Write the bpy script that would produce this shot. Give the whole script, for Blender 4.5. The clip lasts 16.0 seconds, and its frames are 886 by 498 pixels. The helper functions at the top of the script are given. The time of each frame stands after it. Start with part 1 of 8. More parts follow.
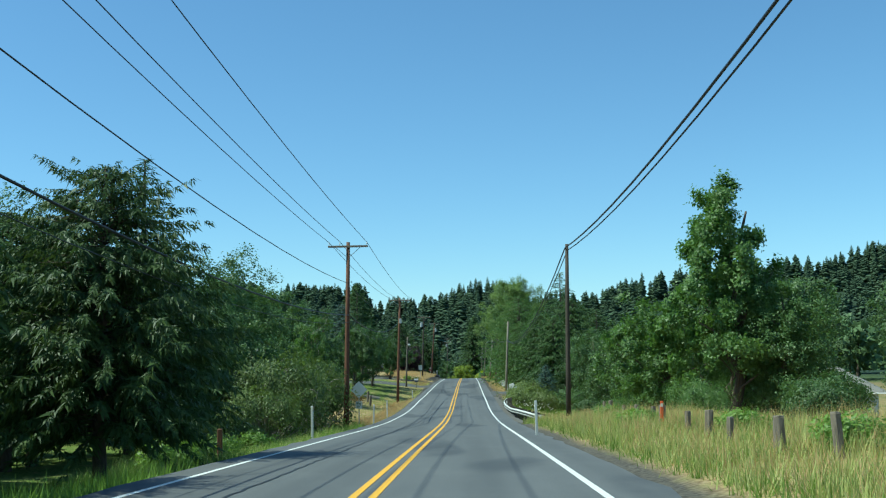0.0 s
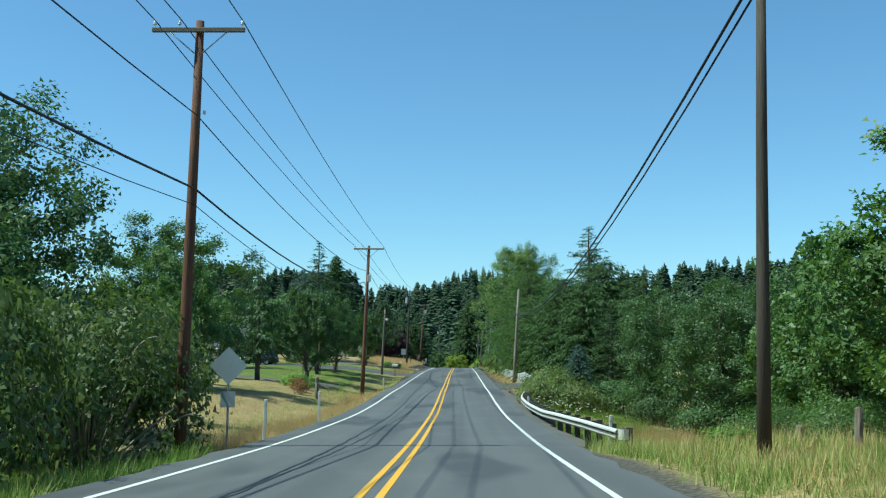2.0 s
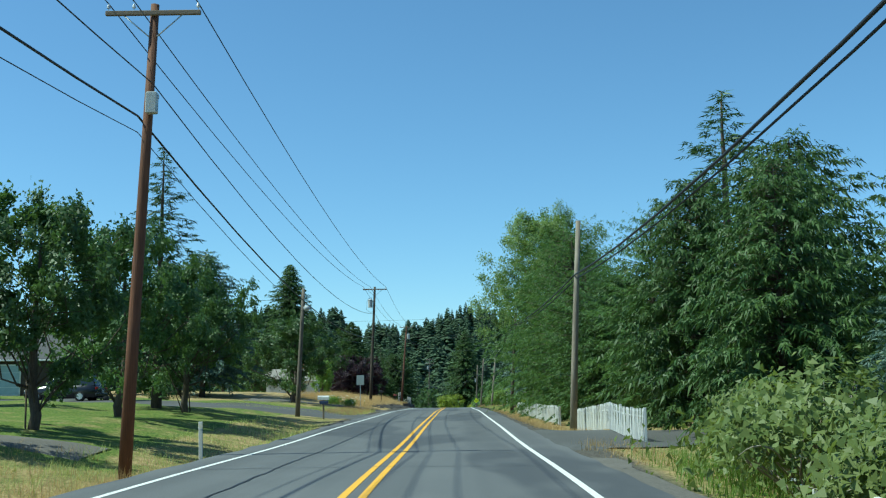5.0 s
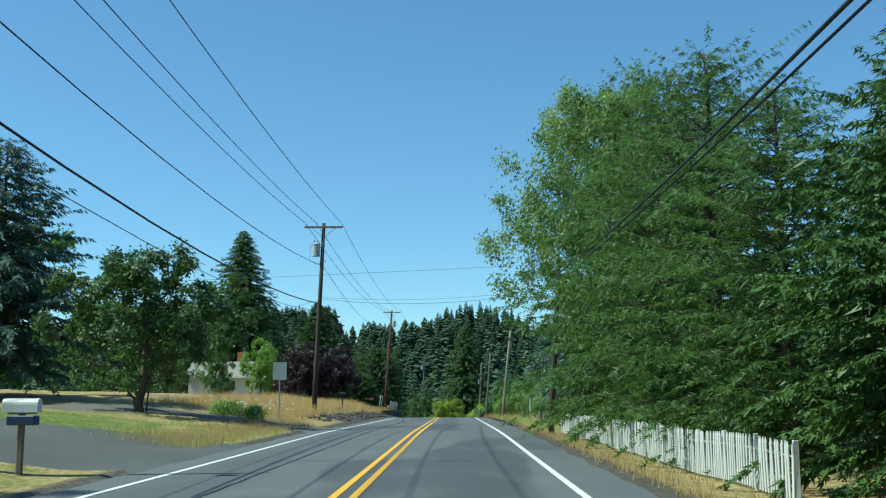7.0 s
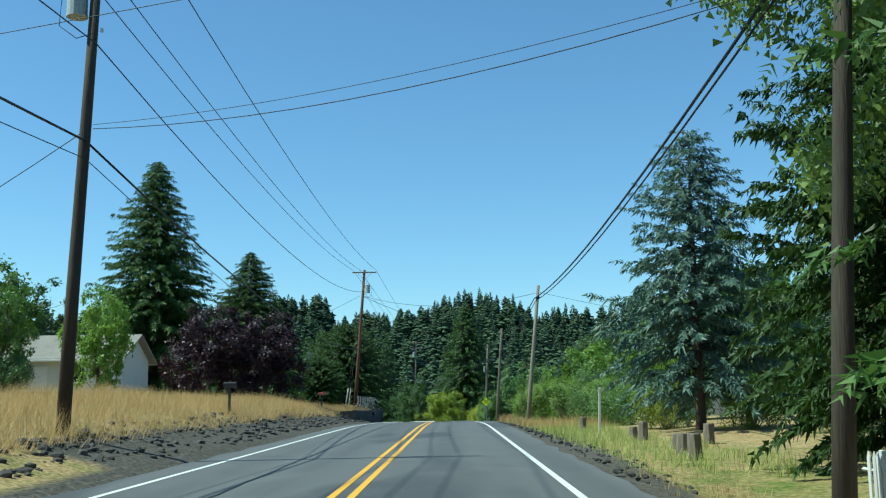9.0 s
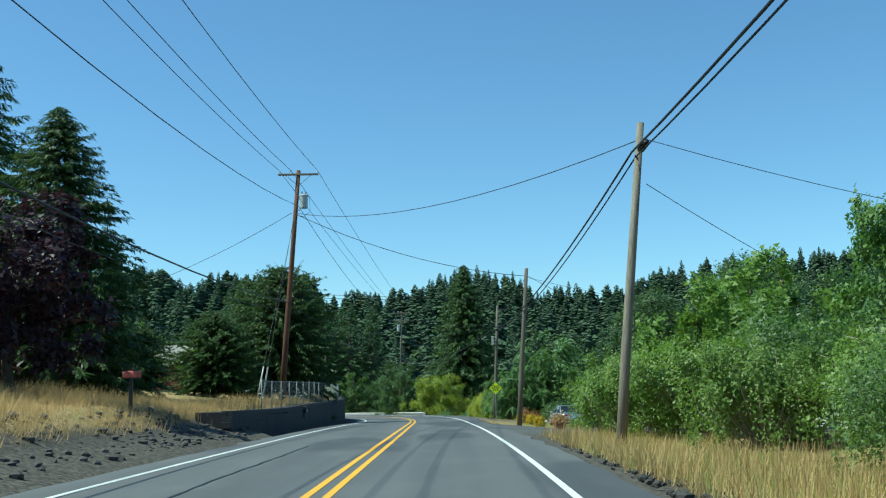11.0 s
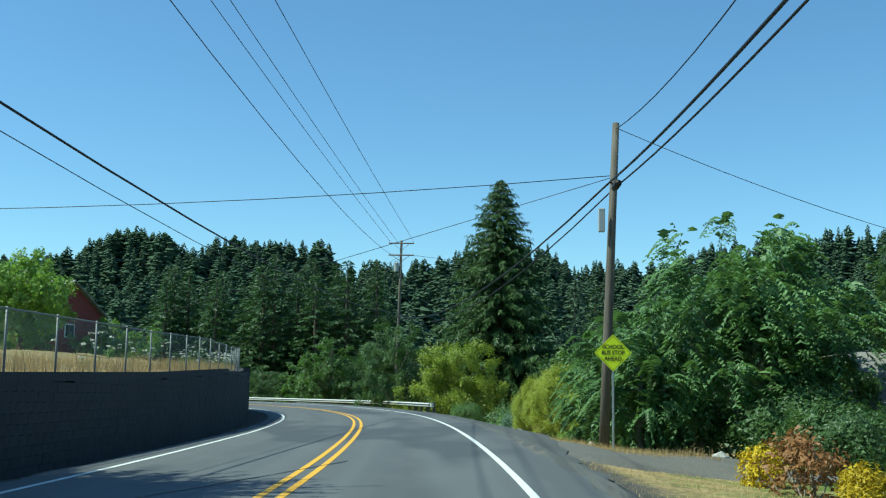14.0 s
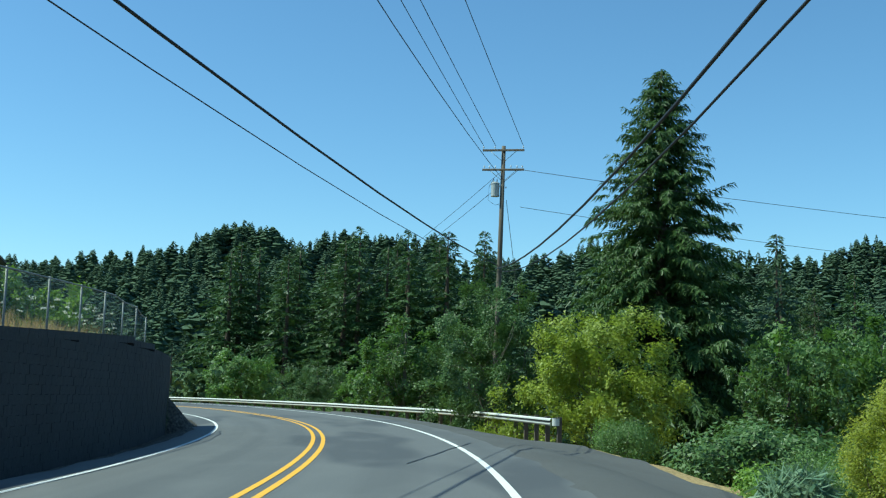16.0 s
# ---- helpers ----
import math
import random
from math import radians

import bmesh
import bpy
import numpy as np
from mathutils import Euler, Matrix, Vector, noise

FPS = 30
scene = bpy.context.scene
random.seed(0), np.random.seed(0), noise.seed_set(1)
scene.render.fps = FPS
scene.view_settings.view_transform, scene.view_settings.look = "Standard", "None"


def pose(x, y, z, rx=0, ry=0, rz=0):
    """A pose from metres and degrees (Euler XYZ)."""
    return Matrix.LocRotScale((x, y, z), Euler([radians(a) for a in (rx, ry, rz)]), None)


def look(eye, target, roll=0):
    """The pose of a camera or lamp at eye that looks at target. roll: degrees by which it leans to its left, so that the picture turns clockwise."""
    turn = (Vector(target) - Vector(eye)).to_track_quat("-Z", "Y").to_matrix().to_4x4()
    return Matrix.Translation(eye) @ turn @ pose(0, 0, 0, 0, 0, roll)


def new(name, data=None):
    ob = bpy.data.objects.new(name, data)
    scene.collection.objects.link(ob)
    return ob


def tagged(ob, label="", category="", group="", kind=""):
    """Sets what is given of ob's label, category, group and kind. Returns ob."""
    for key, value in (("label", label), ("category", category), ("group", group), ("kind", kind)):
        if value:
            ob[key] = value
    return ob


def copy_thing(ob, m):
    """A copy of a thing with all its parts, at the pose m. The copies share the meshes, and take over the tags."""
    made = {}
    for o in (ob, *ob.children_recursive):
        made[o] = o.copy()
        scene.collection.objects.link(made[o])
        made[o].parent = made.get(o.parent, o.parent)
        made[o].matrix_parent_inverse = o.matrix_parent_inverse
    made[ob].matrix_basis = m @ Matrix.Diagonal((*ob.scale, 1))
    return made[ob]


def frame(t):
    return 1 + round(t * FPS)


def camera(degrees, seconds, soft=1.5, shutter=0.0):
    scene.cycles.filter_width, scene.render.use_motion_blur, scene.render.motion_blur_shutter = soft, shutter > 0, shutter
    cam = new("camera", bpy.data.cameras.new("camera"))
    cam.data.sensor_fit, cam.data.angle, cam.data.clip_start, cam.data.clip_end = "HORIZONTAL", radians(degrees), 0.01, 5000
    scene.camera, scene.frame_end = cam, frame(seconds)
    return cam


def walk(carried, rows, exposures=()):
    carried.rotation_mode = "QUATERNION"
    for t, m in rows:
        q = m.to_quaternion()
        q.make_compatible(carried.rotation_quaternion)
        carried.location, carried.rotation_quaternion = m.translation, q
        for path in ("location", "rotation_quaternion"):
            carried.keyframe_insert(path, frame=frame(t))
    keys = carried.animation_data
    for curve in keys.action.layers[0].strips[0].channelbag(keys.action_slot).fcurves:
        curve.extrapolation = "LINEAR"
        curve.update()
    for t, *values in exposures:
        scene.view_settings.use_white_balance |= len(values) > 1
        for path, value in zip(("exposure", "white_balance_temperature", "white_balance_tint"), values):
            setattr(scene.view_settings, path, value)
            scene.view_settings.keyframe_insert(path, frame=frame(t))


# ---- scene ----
cam = camera(45.1, 16.0, soft=1.2)
PATH = [
    (0, (1.899, -0.000, 1.535), (1.8523, 1.9862, 1.7647), -0.99),
    (0.5, (1.794, 9.215, 1.331), (1.7397, 11.2023, 1.5520), -0.85),
    (1, (1.688, 18.469, 1.093), (1.6347, 20.4562, 1.3095), -0.64),
    (1.5, (1.594, 27.911, 0.847), (1.5476, 29.8988, 1.0610), -0.21),
    (2, (1.535, 37.453, 0.586), (1.4969, 39.4413, 0.8026), 0.37),
    (2.5, (1.525, 47.063, 0.313), (1.4914, 49.0509, 0.5313), 0.38),
    (3, (1.539, 56.772, 0.060), (1.5077, 58.7600, 0.2750), -0.27),
    (3.5, (1.567, 66.533, -0.170), (1.5387, 68.5192, 0.0623), -0.67),
    (4, (1.595, 76.386, -0.291), (1.5705, 78.3685, -0.0274), -0.80),
    (6.5, (1.570, 129.107, 0.161), (1.5435, 131.0833, 0.4695), -0.10),
    (7, (1.567, 139.634, 0.368), (1.5410, 141.6103, 0.6749), -0.09),
    (7.5, (1.558, 150.198, 0.537), (1.5294, 152.1747, 0.8397), 0.01),
    (8, (1.553, 160.855, 0.698), (1.5230, 162.8327, 0.9969), -0.10),
    (8.5, (1.542, 171.546, 0.868), (1.5117, 173.5232, 1.1684), -0.16),
    (9, (1.540, 182.274, 1.038), (1.5182, 184.2522, 1.3315), -0.66),
    (11.5, (1.587, 236.248, 1.462), (1.5722, 238.2310, 1.7206), -0.79),
    (12, (1.578, 246.591, 1.450), (1.5588, 248.5754, 1.7014), -0.74),
    (12.5, (1.585, 256.891, 1.374), (1.5590, 258.8755, 1.6191), -0.46),
    (13, (1.590, 267.085, 1.276), (1.5581, 269.0697, 1.5239), -0.09),
    (13.5, (1.535, 277.253, 1.149), (1.4901, 279.2382, 1.3901), 0.36),
    (14, (1.359, 287.447, 0.985), (1.2904, 289.4325, 1.2183), 0.79),
    (14.5, (1.024, 297.732, 0.826), (0.9194, 299.7157, 1.0602), 1.21),
    (15, (0.579, 307.975, 0.667), (0.4304, 309.9558, 0.9033), 1.63),
    (15.5, (0.049, 318.279, 0.507), (-0.1602, 320.2540, 0.7407), 1.49),
    (16, (-0.519, 328.567, 0.328), (-0.8123, 330.5309, 0.5649), 1.41),
]
walk(cam, [(t, look(eye, target, roll)) for t, eye, target, roll in PATH], [(0.0, 0.24, 5820, -17), (16.0, 0.24, 5820, -17)])

# ---- light ----
SUN_EL, SUN_AZ = radians(54), math.atan2(-0.98, -0.18)      # square from the left
world = bpy.data.worlds.new("sky_world")
scene.world = world
world.use_nodes = True
wn = world.node_tree
sky = wn.nodes.new("ShaderNodeTexSky")
sky.sky_type = "NISHITA"
sky.sun_disc = False
sky.sun_elevation, sky.sun_rotation = SUN_EL, SUN_AZ
sky.air_density, sky.dust_density, sky.ozone_density = 1.0, 0.15, 6.5
wn.nodes["Background"].inputs["Strength"].default_value = 0.13
wn.links.new(sky.outputs["Color"], wn.nodes["Background"].inputs["Color"])
sun = new("sun", bpy.data.lights.new("sun", "SUN"))
sun.data.energy, sun.data.angle, sun.data.color = 5.0, radians(0.55), (1.0, 0.945, 0.83)
to_sun = Vector((math.sin(SUN_AZ) * math.cos(SUN_EL), math.cos(SUN_AZ) * math.cos(SUN_EL), math.sin(SUN_EL)))
sun.matrix_world = to_sun.to_track_quat("Z", "Y").to_matrix().to_4x4()

# ---- materials ----


def material(name, color, rough=0.8, metal=0.0, grain=0.0, scale=20.0, blotch=0.25, blotch_scale=1.2, bump=0.0, bump_scale=40.0,
             dark=None, stretch=(1, 1, 1), random_tint=0.0, spec=0.4):
    """Principled surface with noise at two scales, optional relief and per-object tint."""
    m = bpy.data.materials.new(name)
    m.use_nodes = True
    t, n, l = m.node_tree, m.node_tree.nodes, m.node_tree.links
    b = n["Principled BSDF"]
    b.inputs["Roughness"].default_value = rough
    b.inputs["Metallic"].default_value = metal
    b.inputs["Specular IOR Level"].default_value = spec
    dark = dark or tuple(c * 0.55 for c in color)
    co = n.new("ShaderNodeTexCoord")
    mp = n.new("ShaderNodeMapping")
    mp.inputs["Scale"].default_value = stretch
    l.new(co.outputs["Object"], mp.inputs["Vector"])
    big = n.new("ShaderNodeTexNoise")
    big.inputs["Scale"].default_value, big.inputs["Detail"].default_value = blotch_scale, 4
    fine = n.new("ShaderNodeTexNoise")
    fine.inputs["Scale"].default_value, fine.inputs["Detail"].default_value = scale, 5
    l.new(mp.outputs[0], big.inputs["Vector"])
    l.new(mp.outputs[0], fine.inputs["Vector"])
    last = None
    for tex, amount in ((big, blotch), (fine, grain)):
        if not amount:
            continue
        r = n.new("ShaderNodeMapRange")
        r.inputs["From Min"].default_value, r.inputs["From Max"].default_value = 0.35, 0.68
        r.inputs["To Max"].default_value = amount
        l.new(tex.outputs["Fac"], r.inputs["Value"])
        mx = n.new("ShaderNodeMix")
        mx.data_type = "RGBA"
        mx.inputs["A"].default_value, mx.inputs["B"].default_value = (*color, 1), (*dark, 1)
        if last:
            l.new(last, mx.inputs["A"])
        l.new(r.outputs[0], mx.inputs["Factor"])
        last = mx.outputs["Result"]
    if random_tint:
        oi = n.new("ShaderNodeObjectInfo")
        hs = n.new("ShaderNodeHueSaturation")
        mr = n.new("ShaderNodeMapRange")
        mr.inputs["To Min"].default_value, mr.inputs["To Max"].default_value = 1 - random_tint, 1 + random_tint
        l.new(oi.outputs["Random"], mr.inputs["Value"])
        l.new(mr.outputs[0], hs.inputs["Value"])
        if last:
            l.new(last, hs.inputs["Color"])
        else:
            hs.inputs["Color"].default_value = (*color, 1)
        last = hs.outputs[0]
    if last:
        l.new(last, b.inputs["Base Color"])
    else:
        b.inputs["Base Color"].default_value = (*color, 1)
    if bump:
        bt = n.new("ShaderNodeTexNoise")
        bt.inputs["Scale"].default_value, bt.inputs["Detail"].default_value = bump_scale, 4
        l.new(mp.outputs[0], bt.inputs["Vector"])
        bp = n.new("ShaderNodeBump")
        bp.inputs["Strength"].default_value, bp.inputs["Distance"].default_value = bump, 0.02
        l.new(bt.outputs["Fac"], bp.inputs["Height"])
        l.new(bp.outputs[0], b.inputs["Normal"])
    return m


def leaf_material(name, color, light, through_color, gloss=0.35, translucent=0.35, clump=0.5):
    """Foliage: each leaf a tint of its own, clumps of light and dark, light that passes through."""
    color, light = tuple(1.3 * c for c in color), tuple(1.22 * c for c in light)
    m = bpy.data.materials.new(name)
    m.use_nodes = True
    n, l = m.node_tree.nodes, m.node_tree.links
    b, out = n["Principled BSDF"], n["Material Output"]
    b.inputs["Roughness"].default_value = 0.5
    b.inputs["Specular IOR Level"].default_value = gloss
    geo = n.new("ShaderNodeNewGeometry")
    oi = n.new("ShaderNodeObjectInfo")
    co = n.new("ShaderNodeTexCoord")
    tex = n.new("ShaderNodeTexNoise")
    tex.inputs["Scale"].default_value, tex.inputs["Detail"].default_value = clump, 3
    l.new(co.outputs["Object"], tex.inputs["Vector"])
    add = n.new("ShaderNodeMath")
    add.operation = "MULTIPLY_ADD"
    add.inputs[1].default_value = 0.5
    l.new(geo.outputs["Random Per Island"], add.inputs[0])
    l.new(tex.outputs["Fac"], add.inputs[2])
    sub = n.new("ShaderNodeMath")
    sub.operation = "SUBTRACT"
    sub.inputs[1].default_value = 0.28
    l.new(add.outputs[0], sub.inputs[0])
    mx = n.new("ShaderNodeMix")
    mx.data_type = "RGBA"
    mx.inputs["A"].default_value, mx.inputs["B"].default_value = (*color, 1), (*light, 1)
    l.new(sub.outputs[0], mx.inputs["Factor"])
    hs = n.new("ShaderNodeHueSaturation")
    mr = n.new("ShaderNodeMapRange")
    mr.inputs["To Min"].default_value, mr.inputs["To Max"].default_value = 0.8, 1.25
    l.new(oi.outputs["Random"], mr.inputs["Value"])
    l.new(mr.outputs[0], hs.inputs["Value"])
    l.new(mx.outputs["Result"], hs.inputs["Color"])
    l.new(hs.outputs[0], b.inputs["Base Color"])
    tr = n.new("ShaderNodeBsdfTranslucent")
    tr.inputs["Color"].default_value = (*through_color, 1)
    ms = n.new("ShaderNodeMixShader")
    ms.inputs[0].default_value = translucent
    l.new(b.outputs[0], ms.inputs[1])
    l.new(tr.outputs[0], ms.inputs[2])
    l.new(ms.outputs[0], out.inputs["Surface"])
    return m


M_ASPHALT_SIDE = material("old_asphalt", (0.10, 0.10, 0.098), 0.92, grain=0.4, scale=9, blotch=0.5, blotch_scale=0.25, bump=0.5, bump_scale=30, dark=(0.06, 0.058, 0.055))
M_GRAVEL = material("gravel", (0.17, 0.155, 0.135), 0.95, grain=0.6, scale=14, blotch=0.4, blotch_scale=0.5, bump=0.8, bump_scale=22, dark=(0.07, 0.064, 0.055))
M_WHITE_LINE = material("white_line_paint", (0.78, 0.78, 0.76), 0.7, grain=0.35, scale=12, blotch=0.12, blotch_scale=0.6, dark=(0.35, 0.35, 0.34))
M_YELLOW_LINE = material("yellow_line_paint", (0.80, 0.42, 0.03), 0.7, grain=0.3, scale=12, blotch=0.15, blotch_scale=0.6, dark=(0.45, 0.25, 0.04))
M_TAR = material("tar_seal", (0.018, 0.018, 0.02), 0.55, grain=0.3, scale=20)
M_POLE_RED = material("brown_pole_wood", (0.20, 0.085, 0.045), 0.85, grain=0.7, scale=5, blotch=0.6, blotch_scale=0.5, bump=0.6, bump_scale=8, dark=(0.06, 0.03, 0.02), stretch=(6, 6, 0.35))
M_POLE_DARK = material("dark_pole_wood", (0.085, 0.068, 0.05), 0.85, grain=0.7, scale=5, blotch=0.6, blotch_scale=0.5, bump=0.6, bump_scale=8, dark=(0.035, 0.025, 0.02), stretch=(6, 6, 0.35))
M_POLE_GREY = material("weathered_pole_wood", (0.19, 0.165, 0.135), 0.88, grain=0.7, scale=5, blotch=0.55, blotch_scale=0.6, bump=0.6, bump_scale=8, dark=(0.075, 0.058, 0.042), stretch=(6, 6, 0.35))
M_POLE_PALE = material("pale_grey_pole_wood", (0.31, 0.275, 0.225), 0.88, grain=0.7, scale=5, blotch=0.55, blotch_scale=0.6, bump=0.6, bump_scale=8, dark=(0.13, 0.10, 0.07), stretch=(6, 6, 0.35))
M_ARM = material("grey_crossarm_wood", (0.24, 0.19, 0.14), 0.85, grain=0.6, scale=6, blotch=0.3, dark=(0.11, 0.085, 0.065), stretch=(0.6, 6, 6))
M_GALV = material("galvanised_steel", (0.50, 0.52, 0.52), 0.42, 0.75, grain=0.25, scale=18, blotch=0.25, blotch_scale=2)
M_RAIL_DARK = material("grimy_rail_steel", (0.10, 0.10, 0.095), 0.7, 0.1, grain=0.4, scale=9, blotch=0.4)
M_RAIL = material("painted_guard_rail", (0.66, 0.66, 0.62), 0.55, 0.1, grain=0.2, scale=8, blotch=0.3, blotch_scale=0.9, dark=(0.40, 0.42, 0.40))
M_BLOCK = material("weathered_timber_block", (0.13, 0.11, 0.085), 0.9, grain=0.6, scale=14, blotch=0.4, dark=(0.05, 0.042, 0.035), random_tint=0.25)
M_CABLE = material("black_cable", (0.012, 0.012, 0.013), 0.55)
M_PORCELAIN = material("porcelain", (0.62, 0.64, 0.66), 0.2)
M_GREYPAINT = material("grey_transformer_paint", (0.42, 0.44, 0.44), 0.5, grain=0.2, scale=15, blotch=0.2)
M_SIGN_ALU = material("sign_aluminium", (0.48, 0.53, 0.52), 0.5, 0.35, grain=0.15, scale=10, blotch=0.25, blotch_scale=2)
M_SIGN_YELLOW = material("fluorescent_sign_sheet", (0.88, 1.0, 0.02), 0.5, blotch=0.06, blotch_scale=2, dark=(0.80, 0.94, 0.02))
M_SIGN_BLACK = material("sign_black", (0.012, 0.012, 0.012), 0.5)
M_WHITE_POST = material("white_marker_post", (0.66, 0.66, 0.62), 0.6, grain=0.3, scale=14, blotch=0.3, dark=(0.36, 0.35, 0.31))
M_REFLECT = material("reflector", (0.75, 0.72, 0.6), 0.25)
M_ORANGE = material("orange_marker", (0.75, 0.13, 0.03), 0.5, blotch=0.2)
M_PICKET = material("white_picket_paint", (0.62, 0.62, 0.60), 0.65, grain=0.25, scale=10, blotch=0.3, blotch_scale=1.5, dark=(0.42, 0.42, 0.39), random_tint=0.12)
M_OLDPOST = material("grey_split_post", (0.24, 0.20, 0.155), 0.9, grain=0.6, scale=7, blotch=0.4, dark=(0.09, 0.075, 0.06), stretch=(4, 4, 0.6), bump=0.5)
M_BARK = material("bark", (0.13, 0.10, 0.075), 0.92, grain=0.6, scale=8, blotch=0.5, blotch_scale=1, bump=0.8, bump_scale=9, dark=(0.045, 0.035, 0.028), stretch=(3, 3, 0.7))
M_BARK_PALE = material("pale_bark", (0.26, 0.23, 0.19), 0.9, grain=0.5, scale=8, blotch=0.5, blotch_scale=1, bump=0.5, bump_scale=9, dark=(0.11, 0.095, 0.08), stretch=(3, 3, 0.7))
M_TWIG = material("dead_twigs", (0.34, 0.30, 0.25), 0.9, blotch=0.3)
M_WALLBLOCK = material("charcoal_wall_block", (0.052, 0.052, 0.055), 0.9, grain=0.5, scale=10, blotch=0.45, blotch_scale=0.35, bump=0.7, bump_scale=18, dark=(0.030, 0.030, 0.032), random_tint=0.12)
M_WALLCORE = material("wall_core", (0.044, 0.044, 0.047), 0.95, blotch=0.3)
M_POST = material("dull_galvanised_post", (0.26, 0.27, 0.265), 0.6, 0.3, grain=0.2, scale=20)
M_CHAIN = material("fence_wire", (0.42, 0.43, 0.43), 0.45, 0.6)
M_SHED = material("beige_shed_siding", (0.46, 0.42, 0.34), 0.8, grain=0.25, scale=6, blotch=0.25, dark=(0.33, 0.30, 0.24), stretch=(1, 1, 0.3))
M_ROOF_DARK = material("dark_shingle", (0.085, 0.083, 0.085), 0.9, grain=0.5, scale=9, blotch=0.3, bump=0.5, bump_scale=14, random_tint=0.15)
M_ROOF_GREY = material("grey_shingle", (0.25, 0.235, 0.21), 0.9, grain=0.5, scale=9, blotch=0.35, bump=0.5, bump_scale=14, random_tint=0.15)
M_HOUSE_DARK = material("dark_brown_siding", (0.075, 0.055, 0.045), 0.8, grain=0.3, scale=6, blotch=0.3)
M_HOUSE_WHITE = material("white_siding", (0.66, 0.66, 0.63), 0.7, grain=0.2, scale=6, blotch=0.25, dark=(0.5, 0.5, 0.47))
M_HOUSE_GREY = material("grey_green_siding", (0.34, 0.37, 0.35), 0.75, grain=0.2, scale=6, blotch=0.25)
M_HOUSE_BLUE = material("pale_blue_siding", (0.42, 0.52, 0.58), 0.75, grain=0.2, scale=6, blotch=0.25)
M_HOUSE_RED = material("dark_red_siding", (0.22, 0.05, 0.045), 0.8, grain=0.3, scale=6, blotch=0.3)
M_BRICK = material("orange_brick", (0.40, 0.17, 0.10), 0.9, grain=0.4, scale=10, blotch=0.4, dark=(0.26, 0.10, 0.06), random_tint=0.2)
M_TRIM = material("white_trim", (0.76, 0.76, 0.74), 0.6, blotch=0.15)
M_WINDOW = material("window_glass", (0.02, 0.025, 0.03), 0.08, spec=0.6)
M_SILVER = material("silver_car_paint", (0.44, 0.50, 0.55), 0.28, 0.65, blotch=0.08, spec=0.6)
M_DARKCAR = material("dark_car_paint", (0.022, 0.024, 0.032), 0.22, 0.3, blotch=0.1, spec=0.6)
M_TYRE = material("tyre_rubber", (0.014, 0.014, 0.014), 0.8, blotch=0.3)
M_RIM = material("alloy_rim", (0.55, 0.56, 0.57), 0.3, 0.8)
M_TAILLIGHT = material("red_tail_light", (0.42, 0.02, 0.02), 0.2)
M_BUMPER = material("bumper_plastic", (0.10, 0.11, 0.12), 0.5)
M_RV = material("white_trailer_skin", (0.80, 0.81, 0.80), 0.4, grain=0.06, scale=6, blotch=0.12, dark=(0.66, 0.67, 0.66), spec=0.5)
M_RV_GREY = material("grey_trailer_decal", (0.20, 0.22, 0.25), 0.45)
M_BOX_WHITE = material("white_mailbox", (0.72, 0.72, 0.70), 0.45, blotch=0.25, grain=0.2)
M_BOX_BLACK = material("black_mailbox", (0.02, 0.02, 0.022), 0.4)
M_BOX_RED = material("faded_red_mailbox", (0.46, 0.10, 0.07), 0.5, blotch=0.35, grain=0.2)
M_HOOD = material("tan_plywood", (0.42, 0.27, 0.15), 0.8, grain=0.4, scale=12, blotch=0.3)
M_BOX_BLUE = material("blue_newspaper_box", (0.03, 0.05, 0.12), 0.5)
M_ROCK = material("basalt_rubble", (0.075, 0.07, 0.066), 0.95, grain=0.6, scale=6, blotch=0.5, blotch_scale=1.5, bump=0.8, bump_scale=9, dark=(0.045, 0.042, 0.04), random_tint=0.35)
M_ROCK_PALE = material("pale_rock", (0.46, 0.44, 0.41), 0.95, grain=0.5, scale=6, blotch=0.4, bump=0.6, bump_scale=9, random_tint=0.2)
M_BIN = material("dark_bin_plastic", (0.02, 0.024, 0.024), 0.5)
M_BLADE_DRY = leaf_material("dry_grass", (0.28, 0.19, 0.085), (0.49, 0.355, 0.17), (0.45, 0.32, 0.14), 0.15, 0.4, 0.35)
M_BLADE_MIX = leaf_material("mixed_grass", (0.18, 0.235, 0.055), (0.46, 0.45, 0.18), (0.38, 0.41, 0.13), 0.15, 0.4, 0.45)
M_BLADE_GREEN = leaf_material("green_grass", (0.06, 0.13, 0.022), (0.18, 0.26, 0.05), (0.22, 0.34, 0.05), 0.2, 0.45, 0.5)

L_WEEP = leaf_material("weeping_sprays", (0.024, 0.050, 0.016), (0.092, 0.135, 0.040), (0.11, 0.17, 0.035), 0.25, 0.2, 0.6)
L_POPLAR = leaf_material("poplar_leaves", (0.055, 0.10, 0.026), (0.20, 0.26, 0.075), (0.22, 0.32, 0.06), 0.45, 0.38, 0.8)
L_BERRY = leaf_material("blackberry_leaves", (0.060, 0.098, 0.024), (0.175, 0.205, 0.06), (0.21, 0.27, 0.05), 0.4, 0.35, 0.9)
L_FIR = leaf_material("fir_needles", (0.020, 0.046, 0.017), (0.065, 0.109, 0.032), (0.072, 0.131, 0.029), 0.3, 0.2, 0.6)
L_CEDAR = leaf_material("cedar_sprays", (0.020, 0.047, 0.014), (0.074, 0.120, 0.030), (0.085, 0.145, 0.026), 0.3, 0.24, 0.6)
L_SPRUCE = leaf_material("blue_spruce_needles", (0.043, 0.080, 0.058), (0.123, 0.181, 0.145), (0.087, 0.145, 0.087), 0.3, 0.2, 0.6)
